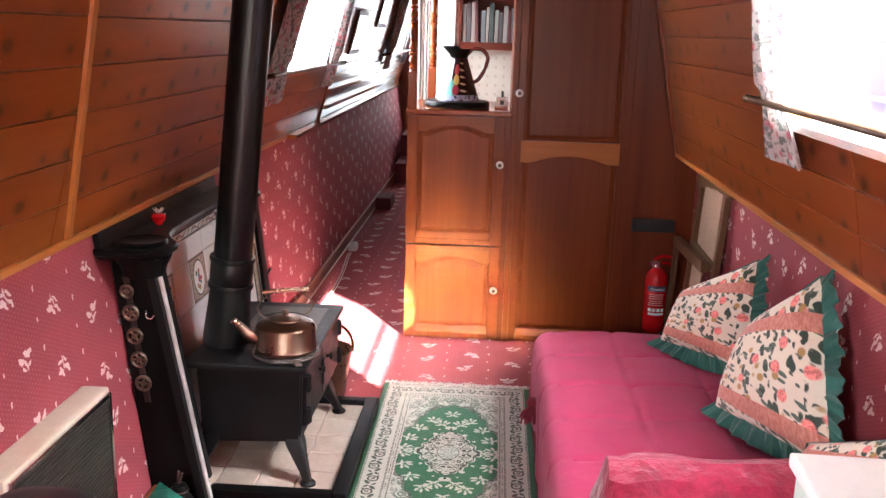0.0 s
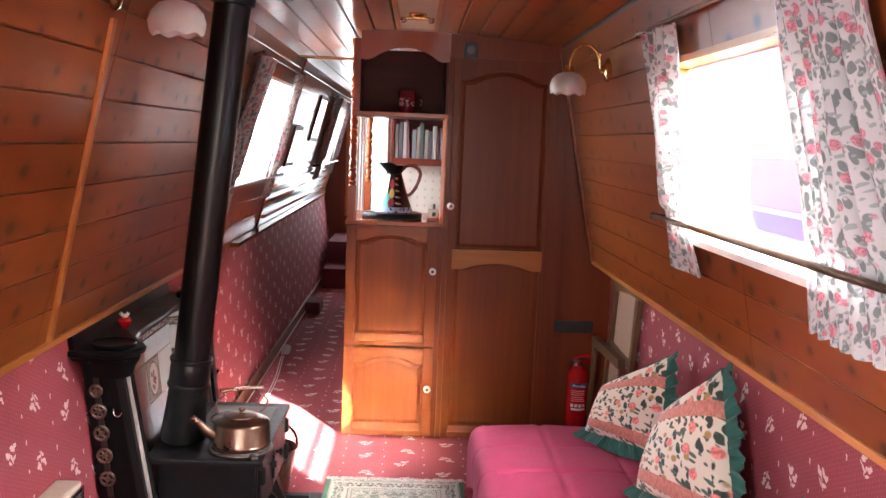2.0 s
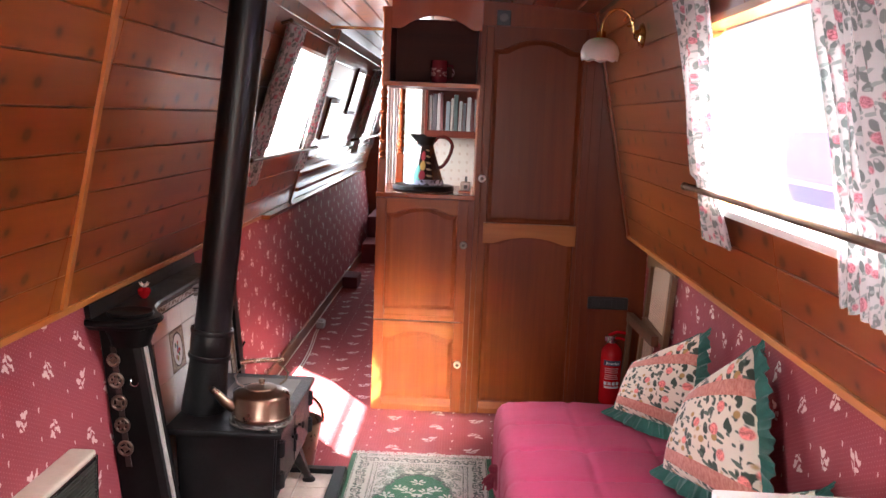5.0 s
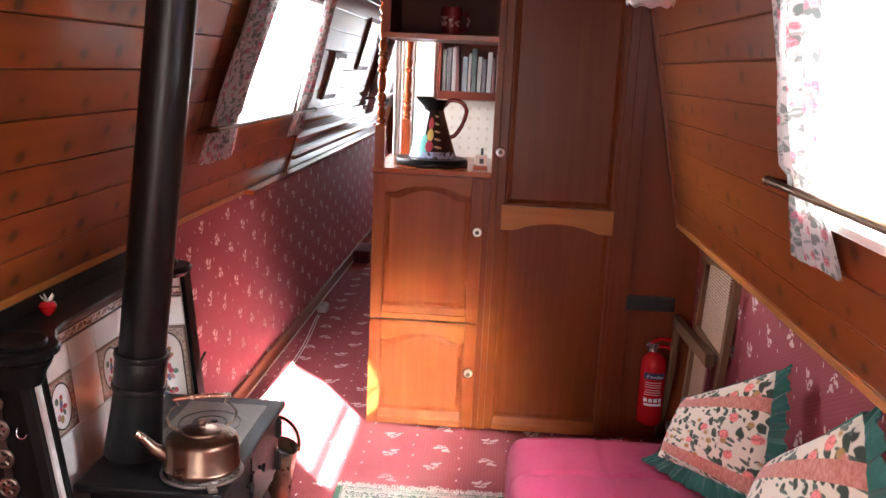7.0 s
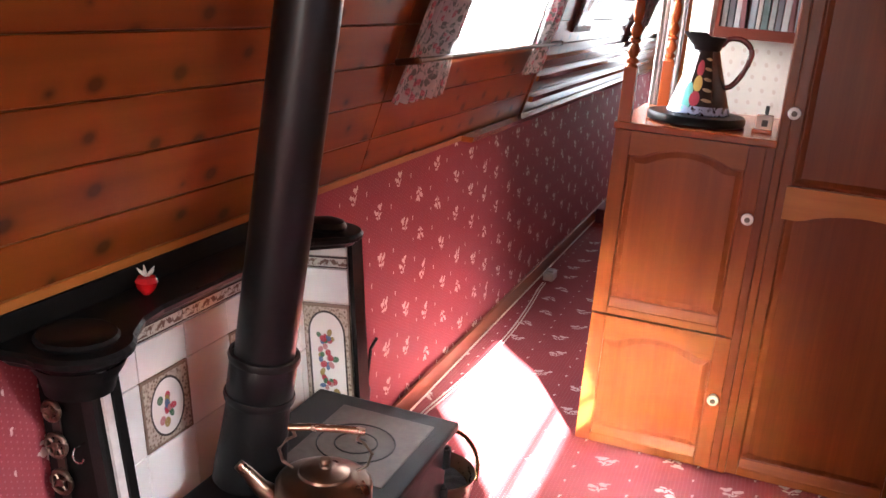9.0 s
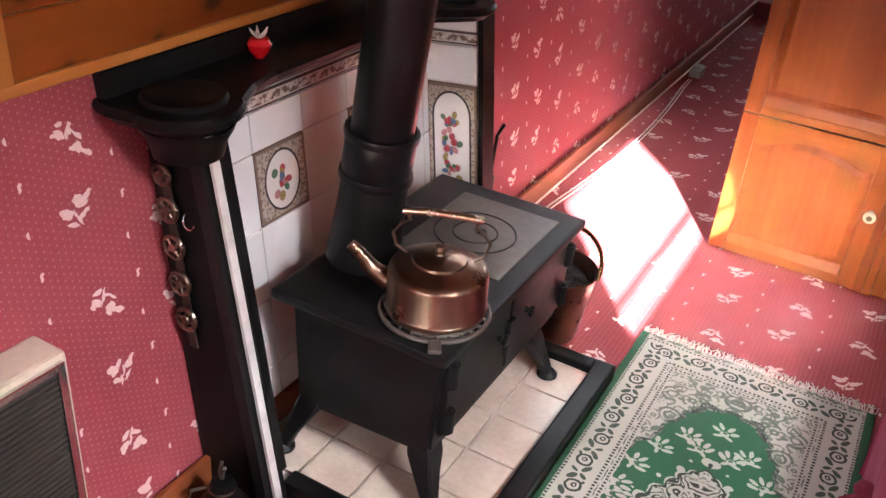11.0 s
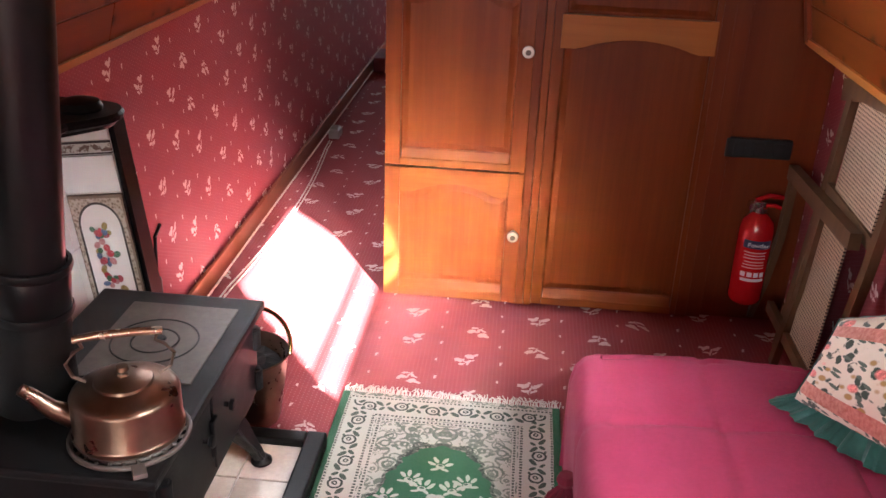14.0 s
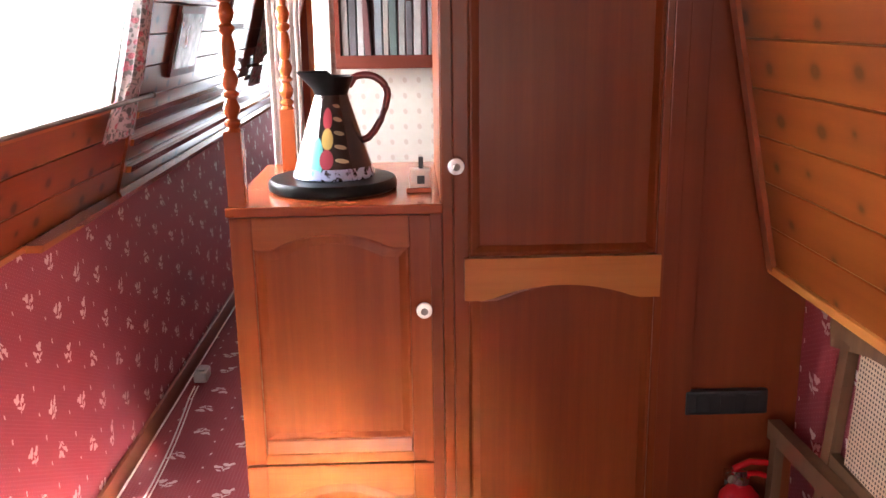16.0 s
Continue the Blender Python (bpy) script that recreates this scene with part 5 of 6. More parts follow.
def cushion(corners, thick, out):
    """A plump square cushion with a gathered frill. corners in order round it; out: the way its face looks."""
    ob = thing("cushion", "rose-printed cotton cushion with a bottle-green gathered frill", "cushion", group="cushions on the sofa")
    c, n = [Vector(p) for p in corners], Vector(out).normalized()
    N = 22

    def at(u, v):
        p = c[0].lerp(c[1], u).lerp(c[3].lerp(c[2], u), v)
        mid = (c[0] + c[1] + c[2] + c[3]) / 4
        pinch = 0.10 * (4 * u * (1 - u) + 4 * v * (1 - v) - 8 * u * (1 - u) * v * (1 - v) * 2) * 0.5
        return p.lerp(mid, max(0.0, pinch) * 0.6)

    bm = bmesh.new()
    uvl = bm.loops.layers.uv.new("UVMap")
    for s in (1, -1):
        g = []
        for i in range(N + 1):
            row = []
            for j in range(N + 1):
                u, v = i / N, j / N
                h = thick * (16 * u * (1 - u) * v * (1 - v)) ** 0.42 * (1 + 0.10 * noise.noise(Vector((u * 4, v * 4, c[0].y * 9))))
                row.append(bm.verts.new(at(u, v) + n * s * h * (1.0 if s > 0 else 0.6)))
            g.append(row)
        for i in range(N):
            for j in range(N):
                idx = ((i, j), (i + 1, j), (i + 1, j + 1), (i, j + 1))
                f = bm.faces.new([g[a][b] for a, b in idx])
                for lp, (a, b) in zip(f.loops, idx):
                    lp[uvl].uv = (a / N, b / N)
    bmesh.ops.remove_doubles(bm, verts=bm.verts, dist=1e-5)
    part("cover", bm, CUSHION, ob, "cream cotton printed with roses and pink bands", True)
    bm = bmesh.new()
    steps = [(i / 60, 0.0) for i in range(60)] + [(1.0, i / 60) for i in range(60)] + [(1 - i / 60, 1.0) for i in range(60)] + [(0.0, 1 - i / 60) for i in range(60)]
    mid = (c[0] + c[1] + c[2] + c[3]) / 4
    rings = []
    for k, (u, v) in enumerate(steps):
        p = at(u, v)
        d = (p - mid).normalized()
        if 118 < k < 236:
            d = (d * 0.12 - n).normalized()
        w = 0.008 * math.sin(k * 0.85) + 0.005 * math.sin(k * 1.9 + 1)
        rings.append([bm.verts.new(q) for q in (p - d * 0.006 + n * 0.004, p + d * 0.028 + n * (w + 0.004), p + d * 0.050 + n * (1.5 * w + 0.002), p + d * 0.050 + n * (1.5 * w - 0.002), p - d * 0.006 - n * 0.004)])
    for k in range(len(rings)):
        a, b = rings[k], rings[(k + 1) % len(rings)]
        for i in range(5):
            bm.faces.new((a[i], a[(i + 1) % 5], b[(i + 1) % 5], b[i]))
    part("frill", bm, FRILL, ob, "bottle-green gathered frill", True)
    return ob


cushion([(0.60, 2.27, 0.43), (0.83, 2.00, 0.43), (0.85, 2.07, 0.78), (0.67, 2.31, 0.60)], 0.075, (-0.70, -0.65, 0.35))
cushion([(0.66, 1.70, 0.43), (0.83, 1.24, 0.47), (0.86, 1.55, 0.87), (0.74, 1.74, 0.66)], 0.085, (-0.82, -0.45, 0.35))
cushion([(0.66, 1.12, 0.42), (0.83, 1.00, 0.43), (0.87, 1.05, 0.65), (0.74, 1.18, 0.57)], 0.07, (-0.75, -0.6, 0.35))

# ---------------------------------------------------------------- painted drawer unit and things on it
DK = pose(0.452, 0.45, 0.0, 0, 0, -2) @ Matrix.Diagonal((0.83, 0.83, 1, 1))
DT = 0.885  # height of its top
desk = new("drawer_unit")
desk.matrix_world = DK
tagged(desk, "white painted drawer unit with mint edges and magenta drawers", "drawer unit")
part("top", a_box(-0.015, 0.64, -0.63, 0.015, DT - 0.022, DT, bevel=0.006), WHITE_PAINT, desk)
part("carcass", a_box(0.006, 0.63, -0.62, 0.0, 0.05, DT - 0.022, bevel=0.003), WHITE_PAINT, desk)
for y in (-0.62, -0.05):
    part("edge_strip", a_box(-0.003, 0.006, y, y + 0.05, 0.05, DT - 0.024, bevel=0.001), MINT_PAINT, desk, "mint green edge strip")
part("edge_strip", a_box(-0.003, 0.006, -0.57, -0.05, DT - 0.06, DT - 0.024, bevel=0.001), MINT_PAINT, desk, "mint green edge strip")
for z in (0.63, 0.44, 0.25, 0.06):
    dr = part("drawer", a_box(-0.006, 0.008, -0.565, -0.055, z, z + 0.175, bevel=0.003), MAGENTA, desk, "magenta drawer front")
    for y in (-0.40, -0.22):
        bm = bmesh.new()
        lathe(bm, [(0.013, 0), (0.011, 0.004), (0.006, 0.006), (0.006, 0.014), (0, 0.016)], 14, Matrix.Translation((-0.006, y, z + 0.10)) @ pose(0, 0, 0, 0, -90))
        tube(bm, [(-0.020, y - 0.02, z + 0.098), (-0.026, y - 0.012, z + 0.078), (-0.026, y + 0.012, z + 0.078), (-0.020, y + 0.02, z + 0.098)], 0.003, 8)
        part("drop_handle", bm, BRASS, dr, "brass drop handle", True)
for x, y in ((0.02, -0.6), (0.60, -0.6), (0.02, -0.03), (0.60, -0.03)):
    part("foot", a_box(x - 0.01, x + 0.02, y - 0.01, y + 0.02, 0, 0.05), WHITE_PAINT, desk)
mat_ = new("place_mat")
mat_.matrix_world = DK @ pose(0.275, -0.25, DT, 0, 0, -2)
tagged(mat_, "dark grey textured place mat on the drawer unit", "place mat")
part("sheet", a_box(-0.13, 0.12, -0.16, 0.16, 0, 0.004, bevel=0.001), plain("dark_mat", (0.03, 0.03, 0.033), (0.06, 0.06, 0.065), 0.7, 0, 0, 20, 300, 0.001), mat_)
pad = new("note_pad")
pad.matrix_world = DK @ pose(0.285, -0.26, DT + 0.004, 0, 0, -2)
tagged(pad, "white note pad lying on the dark mat", "note pad")
part("paper_block", a_box(-0.10, 0.10, -0.125, 0.125, 0, 0.006, bevel=0.001), PAPER_WHITE, pad)
pen = new("pen")
pen.matrix_world = DK @ pose(0.33, -0.115, DT + 0.004, 0, 0, 20)
tagged(pen, "blue pen lying by the note pad", "pen")
bm = bmesh.new()
tube(bm, [(-0.06, 0, 0.005), (0.06, 0, 0.005), (0.075, 0, 0.005)], 0.0045, 8, False, [1, 1, 0.2])
part("barrel", bm, plain("blue_plastic", (0.02, 0.10, 0.25), (0.03, 0.14, 0.32), 0.3), pen, "", True)
book = new("book")
book.matrix_world = DK @ pose(0.26, -0.52, DT, 0, 0, -6)
tagged(book, "closed book with a dark green cover and yellowed pages", "book")
part("pages", a_box(-0.095, 0.10, -0.125, 0.125, 0.003, 0.030), plain("yellowed_pages", (0.45, 0.30, 0.16), (0.60, 0.44, 0.27), 0.9, 0, 0, 8, 400, 0.0008), book)
part("cover", a_box(-0.10, 0.105, -0.13, 0.13, 0.030, 0.034, bevel=0.001), plain("dark_green_cloth", (0.02, 0.05, 0.045), (0.035, 0.075, 0.065), 0.7), book)
part("cover", a_box(-0.10, 0.105, -0.13, 0.13, 0.0, 0.003), plain("green_cloth", (0.02, 0.05, 0.045), (0.035, 0.075, 0.065), 0.7), book)

# ---------------------------------------------------------------- black leather chair with a green cushion
chair = thing("armchair", "black leather armchair seen from behind its arm", "armchair")
part("seat", a_box(-0.95, -0.36, 0.10, 0.80, 0.12, 0.36, bevel=0.05), BLACK_LEATHER, chair)
bm = bmesh.new()
box(bm, -0.985, -0.76, 0.08, 0.87, 0.10, 0.555, bevel=0.075)
part("arm", bm, BLACK_LEATHER, chair, "", True)
for x in (-0.9, -0.48):
    for y in (0.16, 0.62):
        part("foot", a_box(x - 0.02, x + 0.02, y - 0.02, y + 0.02, 0, 0.12), BLACK_LEATHER, chair)
gc = thing("velvet_cushion", "green crushed-velvet cushion on the black armchair", "cushion")
bm = bmesh.new()
C = [Vector(p) for p in ((-0.72, 0.46, 0.45), (-0.38, 0.32, 0.41), (-0.26, 0.66, 0.45), (-0.68, 0.92, 0.525))]
for s in (1, -1):
    g = [[bm.verts.new(C[0].lerp(C[1], i / 16).lerp(C[3].lerp(C[2], i / 16), j / 16) + Vector((0, 0.15, 1)) * s * 0.07 * (16 * (i / 16) * (1 - i / 16) * (j / 16) * (1 - j / 16)) ** 0.5) for j in range(17)] for i in range(17)]
    for i in range(16):
        for j in range(16):
            bm.faces.new((g[i][j], g[i + 1][j], g[i + 1][j + 1], g[i][j + 1]))
bmesh.ops.remove_doubles(bm, verts=bm.verts, dist=1e-5)
part("cover", bm, GREEN_VELVET, gc, "", True)

# ---------------------------------------------------------------- curtains on rods
cf = floral("rose_print_curtain", (0.68, 0.67, 0.66), (0.38, 0.15, 0.18), (0.24, 0.275, 0.265), 19.0, False)
trans = cf.t.nodes.new("ShaderNodeBsdfTranslucent")
cf.t.links.new(cf.b.inputs["Base Color"].links[0].from_socket, trans.inputs[0])
mixer = cf.t.nodes.new("ShaderNodeMixShader")
mixer.inputs[0].default_value = 0.5
cf.t.links.new(cf.b.outputs[0], mixer.inputs[1])
cf.t.links.new(trans.outputs[0], mixer.inputs[2])
cf.t.links.new(mixer.outputs[0], cf.t.nodes["Material Output"].inputs[0])
CURTAIN = cf.m


def curtain(side, top, tie, hem, z_top, z_tie, z_hem, folds, seed):
    """A narrow gathered curtain; top, tie and hem are its stretches along the boat at those heights."""
    ob = thing("curtain", "rose-printed curtain gathered behind a brass rod", "curtain", group="window curtains")
    bm = bmesh.new()
    uvl = bm.loops.layers.uv.new("UVMap")
    nu, nv = folds * 8, 36
    ph = random.Random(seed).uniform(0, 6)
    g = []
    for j in range(nv + 1):
        t = j / nv
        z = z_top + (z_hem - z_top) * t
        if z >= z_tie:
            k = (z_top - z) / (z_top - z_tie)
            k = k * k * (3 - 2 * k)
            y0, y1 = top[0] + (tie[0] - top[0]) * k, top[1] + (tie[1] - top[1]) * k
        else:
            k = ((z_tie - z) / (z_tie - z_hem)) ** 0.6
            y0, y1 = tie[0] + (hem[0] - tie[0]) * k, tie[1] + (hem[1] - tie[1]) * k
        amp = 0.027 if z > z_tie + 0.05 else 0.015
        row = []
        for i in range(nu + 1):
            u = i / nu
            f = math.sin(u * folds * 2 * math.pi + ph + 0.7 * math.sin(3 * t + u * 5)) + 0.35 * math.sin(u * folds * 5.1 + ph * 2 + 4 * t)
            off = 0.042 + amp * f * min(1.0, u / 0.3, (1 - u) / 0.16)
            row.append((side_x(side, z) - side * off, y0 + (y1 - y0) * u + 0.004 * math.sin(9 * t + u * 20), z + 0.006 * math.sin(u * folds * 6.28) * (t > 0.95)))
        g.append(row)
    for d in (0.0, 0.003):
        vs = [[bm.verts.new((x + side * d, y, z)) for x, y, z in row] for row in g]
        for j in range(nv):
            for i in range(nu):
                idx = ((j, i), (j, i + 1), (j + 1, i + 1), (j + 1, i))
                f = bm.faces.new([vs[a][b] for a, b in idx])
                for lp, (a, b) in zip(f.loops, idx):
                    lp[uvl].uv = (b / nu * abs(tie[1] - tie[0]) * 3.2, -a / nv * abs(z_top - z_hem) * 1.5 + seed)
    part("cloth", bm, CURTAIN, ob, "", True)
    return ob


def rod(name, label, side, y0, y1, z, off, r, ends=True, mat=BRASS):
    ob = thing(name, label, "curtain rod", group="curtain rods")
    x = side_x(side, z) - side * off
    bm = bmesh.new()
    tube(bm, [(x, y0, z), (x, y1, z)], r, 12)
    part("bar", bm, mat, ob, "", True)
    for y in (y0 + 0.01, y1 - 0.01):
        bm = bmesh.new()
        tube(bm, [(x, y, z), (side_x(side, z) - side * 0.001, y, z - 0.012)], r * 1.3, 10)
        lathe(bm, [(0, -0.016), (0.011, -0.010), (0.013, 0.0), (0.009, 0.012), (0, 0.016)], 12, Matrix.Translation((x, y, z)) @ pose(0, 0, 0, 90))
        part("bracket", bm, mat, ob, "", True)
    return ob


DARK_BRASS = plain("aged_brass", (0.075, 0.042, 0.024), (0.15, 0.088, 0.045), 0.36, 1.0, 0, 9, 60, 0.0003)
for side, y0, y1, seed in ((1, 0.50, 1.68, 1), (-1, 3.24, 4.46, 2), (-1, 7.30, 8.55, 3)):
    zt, zb = (1.86, 1.285) if side > 0 else (1.875, 1.262)
    rod("tie_rod", "aged brass tie-back rod below the window", side, y0 - 0.25, y1 + (0.13 if side > 0 else 0.30), zb + (0.02 if side > 0 else 0.0), 0.068, 0.0085, mat=DARK_BRASS)
    rod("curtain_rod", "thin brass curtain rod above the window", side, y0 - 0.15, y1 + 0.10, zt + 0.01, 0.045, 0.006, mat=DARK_BRASS)
    hem = zb - 0.13
    if side > 0:
        curtain(side, (y1 - 0.29, y1 + 0.04), (y1 - 0.14, y1 + 0.06), (y1 - 0.22, y1 + 0.09), zt, zb, hem, 6, seed)
        curtain(side, (y0 - 0.12, y0 + 0.20), (y0 - 0.24, y0 + 0.21), (y0 - 0.27, y0 + 0.25), zt, zb, hem, 9, seed + 0.4)
    else:
        curtain(side, (y1 - 0.10, y1 + 0.07), (y1 - 0.06, y1 + 0.20), (y1 - 0.12, y1 + 0.23), zt, zb, hem, 6, seed)
        curtain(side, (y0 - 0.12, y0 + 0.20), (y0 - 0.24, y0 + 0.12), (y0 - 0.27, y0 + 0.16), zt, zb, hem, 9, seed + 0.4)

# ---------------------------------------------------------------- wall lamps
FROST = Mat("frosted_glass", 0.45)
FROST.b.inputs["Transmission Weight"].default_value = 0.35
FROST.b.inputs["Subsurface Weight"].default_value = 0.2
FROST.color(worn(FROST, (0.66, 0.62, 0.57), (0.76, 0.72, 0.68), 8.0, 60.0))


def wall_lamp(side, y, z):
    ob = thing("wall_lamp", "brass swan-neck wall lamp with a frosted glass shade", "wall lamp", group="wall lamps")
    x = side_x(side, z) - side * 0.002
    s = -side
    bm = bmesh.new()
    lathe(bm, [(0.046, 0), (0.047, 0.006), (0.040, 0.014), (0.022, 0.020), (0.014, 0.034), (0, 0.037)], 28, Matrix.Translation((x, y, z)) @ pose(0, 0, 0, 0, 90 * s))
    part("back_plate", bm, BRASS, ob, "", True)
    bm = bmesh.new()
    path = [(x + s * 0.03, y, z)] + [(x + s * (0.096 - 0.060 * math.cos(a)), y, z + 0.005 + 0.085 * math.sin(a)) for a in (math.pi * i / 14 for i in range(15))]
    path = [(px, y, pz) for px, _, pz in path]
    tube(bm, path, 0.0055, 10)
    tube(bm, [(x + s * (0.055 + 0.018 * math.cos(a)), y, z + 0.048 + 0.018 * math.sin(a)) for a in (1.6 * math.pi * i / 14 for i in range(15))], 0.0035, 8)
    part("arm", bm, BRASS, ob, "", True)
    cx, cz = x + s * 0.156, z - 0.002
    bm = bmesh.new()
    lathe(bm, [(0.0, 0.012), (0.016, 0.010), (0.018, -0.012), (0.022, -0.018)], 20, Matrix.Translation((cx, y, cz)))
    part("gallery", bm, BRASS, ob, "", True)
    bm = bmesh.new()
    prof = [(0.022, -0.014), (0.045, -0.022), (0.064, -0.042), (0.071, -0.066), (0.068, -0.088), (0.064, -0.096), (0.061, -0.094), (0.065, -0.066), (0.058, -0.044), (0.040, -0.026), (0.020, -0.018)]
    lathe(bm, prof, 40, Matrix.Translation((cx, y, cz)))
    for v in bm.verts:
        if v.co.z < cz - 0.085:
            v.co.z += 0.004 * math.sin(8 * math.atan2(v.co.y - y, v.co.x - cx))
    part("shade", bm, FROST.m, ob, "scalloped frosted glass shade", True)
    return ob


wall_lamp(1, 2.42, 1.815)
wall_lamp(-1, 1.22, 1.85)

# ---------------------------------------------------------------- ceiling fittings
cl = thing("ceiling_lamp", "small twin-bulb brass ceiling lamp on the pale panel", "ceiling lamp", (MID, 2.55, TZ + 0.012))
bm = bmesh.new()
lathe(bm, [(0.035, 0), (0.036, -0.006), (0.022, -0.014), (0, -0.018)], 24)
part("plate", bm, BRASS, cl, "", True)
bm = bmesh.new()
tube(bm, [(-0.055, 0, -0.022), (-0.03, 0, -0.018), (0.03, 0, -0.018), (0.055, 0, -0.022)], 0.006, 10)
part("arm", bm, BRASS, cl, "", True)
for x in (-0.055, 0.055):
    bm = bmesh.new()
    lathe(bm, [(0.012, 0), (0.013, -0.014), (0.008, -0.02), (0, -0.022)], 14, Matrix.Translation((x, 0, -0.016)))
    part("bulb", bm, CHROME, cl, "", True)
ve = thing("ceiling_vent", "small oval brass ceiling vent", "vent", (0.19, 1.95, roof_z(0.19)))
bm = bmesh.new()
lathe(bm, [(0.055, 0.004), (0.055, -0.004), (0.045, -0.008), (0, -0.008)], 28)
bmesh.ops.scale(bm, vec=(1.0, 0.5, 1), verts=bm.verts)
part("rim", bm, DULL_BRASS, ve, "", True)
th = thing("thermostat", "small dark square dial on the oak header", "thermostat", (0.165, BULK + 0.004, 1.965))
part("case", a_box(-0.033, 0.033, -0.012, 0, -0.035, 0.035, bevel=0.004), DARK_GRILLE, th)
bm = bmesh.new()
lathe(bm, [(0.020, 0), (0.019, 0.005), (0, 0.006)], 20, Matrix.Translation((0, -0.012, 0)) @ pose(0, 0, 0, 90))
part("dial", bm, GREY_PLATE, th, "", True)
# slim upright battens on the pine
bm = bmesh.new()
foot, head = (1.45, ZL), (1.27, 1.79)
ring = [[bm.verts.new((side_x(-1, z) + d, y + e, z)) for d, e in ((-0.001, -0.016), (0.009, -0.013), (0.009, 0.013), (-0.001, 0.016))] for y, z in (foot, head)]
for k in range(4):
    bm.faces.new((ring[0][k], ring[0][(k + 1) % 4], ring[1][(k + 1) % 4], ring[1][k]))
bm.faces.new(ring[0]), bm.faces.new(ring[1])
structure("trim_batten", bm, PINE_TRIM, "slim upright pine batten over a joint", "trim")
bm = bmesh.new()
slab(bm, -1, 4.74, 4.77, ZL, TZ, -0.012, 0.0)
structure("trim_batten_far", bm, SKIRT, "slim upright wooden batten over a joint", "trim")
bm = bmesh.new()
slab(bm, 1, BULK - 0.03, BULK + 0.005, ZR, TZ, -0.012, 0.0)
structure("trim_corner", bm, SKIRT, "upright bead where the pine meets the bulkhead", "trim")

# ---------------------------------------------------------------- on the cupboard
tray = thing("round_base", "round black base under the painted jug", "stand", (-0.20, 3.62, 1.11))
bm = bmesh.new()
lathe(bm, [(0, 0), (0.150, 0), (0.158, 0.006), (0.158, 0.022), (0.152, 0.030), (0.14, 0.032), (0, 0.030)], 44)
part("disc", bm, BLACK_GLOSS, tray, "", True)
JUG = Mat("painted_jug", 0.22, 0, 0.4)
ju, jv, jz = JUG.xyz()
ang = ju / ((ju * ju + jv * jv).sqrt() + 0.0001)
white_side = (ang.lt(-0.42)) * (jz.lt(0.205))
base_c = JUG.mix(white_side, (0.022, 0.016, 0.014), (0.70, 0.70, 0.66))
teal = ellipse(ang, jz, -0.42, 0.055, 0.22, 0.055, 0, 5.0)
base_c = JUG.mix(teal, base_c, (0.16, 0.48, 0.42))
base_c = JUG.mix(ellipse(ang, jz, -0.10, 0.155, 0.20, 0.028, 0, 5.0), base_c, (0.40, 0.06, 0.08))
base_c = JUG.mix(ellipse(ang, jz, -0.10, 0.105, 0.20, 0.028, 0, 5.0), base_c, (0.55, 0.42, 0.12))
base_c = JUG.mix(ellipse(ang, jz, -0.12, 0.055, 0.20, 0.026, 0, 5.0), base_c, (0.33, 0.05, 0.07))
leafy = (jz / 0.034).fract() - 0.5
base_c = JUG.mix(ellipse((ang - 0.30) + leafy * 0.3, leafy, 0, 0, 0.16, 0.20, 0.5, 5.0) * (jz.lt(0.19)) * (jz.gt(0.03)), base_c, (0.52, 0.44, 0.28))
base_c = JUG.mix((jz.lt(0.030)) * (JUG.noise(60.0, 2) - 0.42).sharp(12.0), base_c, (0.30, 0.36, 0.52))
JUG.color(base_c)
jug = thing("jug", "conical black jug painted with roses and leaves", "jug", (-0.196, 3.625, 1.142))
jug.scale = (0.94, 0.94, 0.94)
bm = bmesh.new()
lathe(bm, [(0, 0), (0.105, 0.0), (0.108, 0.004), (0.105, 0.014), (0.074, 0.11), (0.046, 0.20), (0.043, 0.212)], 48)
part("body", bm, JUG.m, jug, "", True)
bm = bmesh.new()
lathe(bm, [(0.043, 0.212), (0.047, 0.225), (0.058, 0.252), (0.060, 0.258), (0.055, 0.256), (0.043, 0.225), (0.038, 0.212)], 36)
for v in bm.verts:
    if v.co.z > 0.24 and v.co.x < 0:
        v.co.x *= 1.45
        v.co.z += 0.012
part("spout", bm, BLACK_GLOSS, jug, "", True)
bm = bmesh.new()
tube(bm, [(0.045, 0, 0.232)] + [(0.088 + 0.058 * math.cos(a), 0, 0.208 + 0.052 * math.sin(a)) for a in (radians(118 - 9 * i) for i in range(14))] + [(0.138, 0, 0.175), (0.126, 0, 0.145), (0.108, 0, 0.115), (0.092, 0, 0.098), (0.074, 0, 0.092)], 0.0095, 12)
part("handle", bm, plain("dark_red_enamel", (0.10, 0.012, 0.012), (0.15, 0.02, 0.018), 0.25, 0, 0.3), jug, "dark red loop handle", True)
sw = thing("switch_box", "small cream double switch box on the cupboard top", "switch", (0.012, 3.56, 1.11))
part("box", a_box(-0.022, 0.028, -0.02, 0.02, 0.012, 0.056, bevel=0.004), WHITE_PLASTIC, sw)
part("button", a_box(-0.004, 0.014, -0.024, -0.02, 0.022, 0.042, bevel=0.001), DARK_PLASTIC, sw)
part("aerial", a_box(0.0, 0.012, -0.006, 0.006, 0.056, 0.085, bevel=0.003), DARK_PLASTIC, sw)
part("block", a_box(-0.03, 0.03, -0.024, 0.024, 0.0, 0.012, bevel=0.002), RED_STAIN, sw)
mug = thing("mug", "dark red mug with a pale band in the cubby", "mug", (-0.14, 3.60, 1.648))
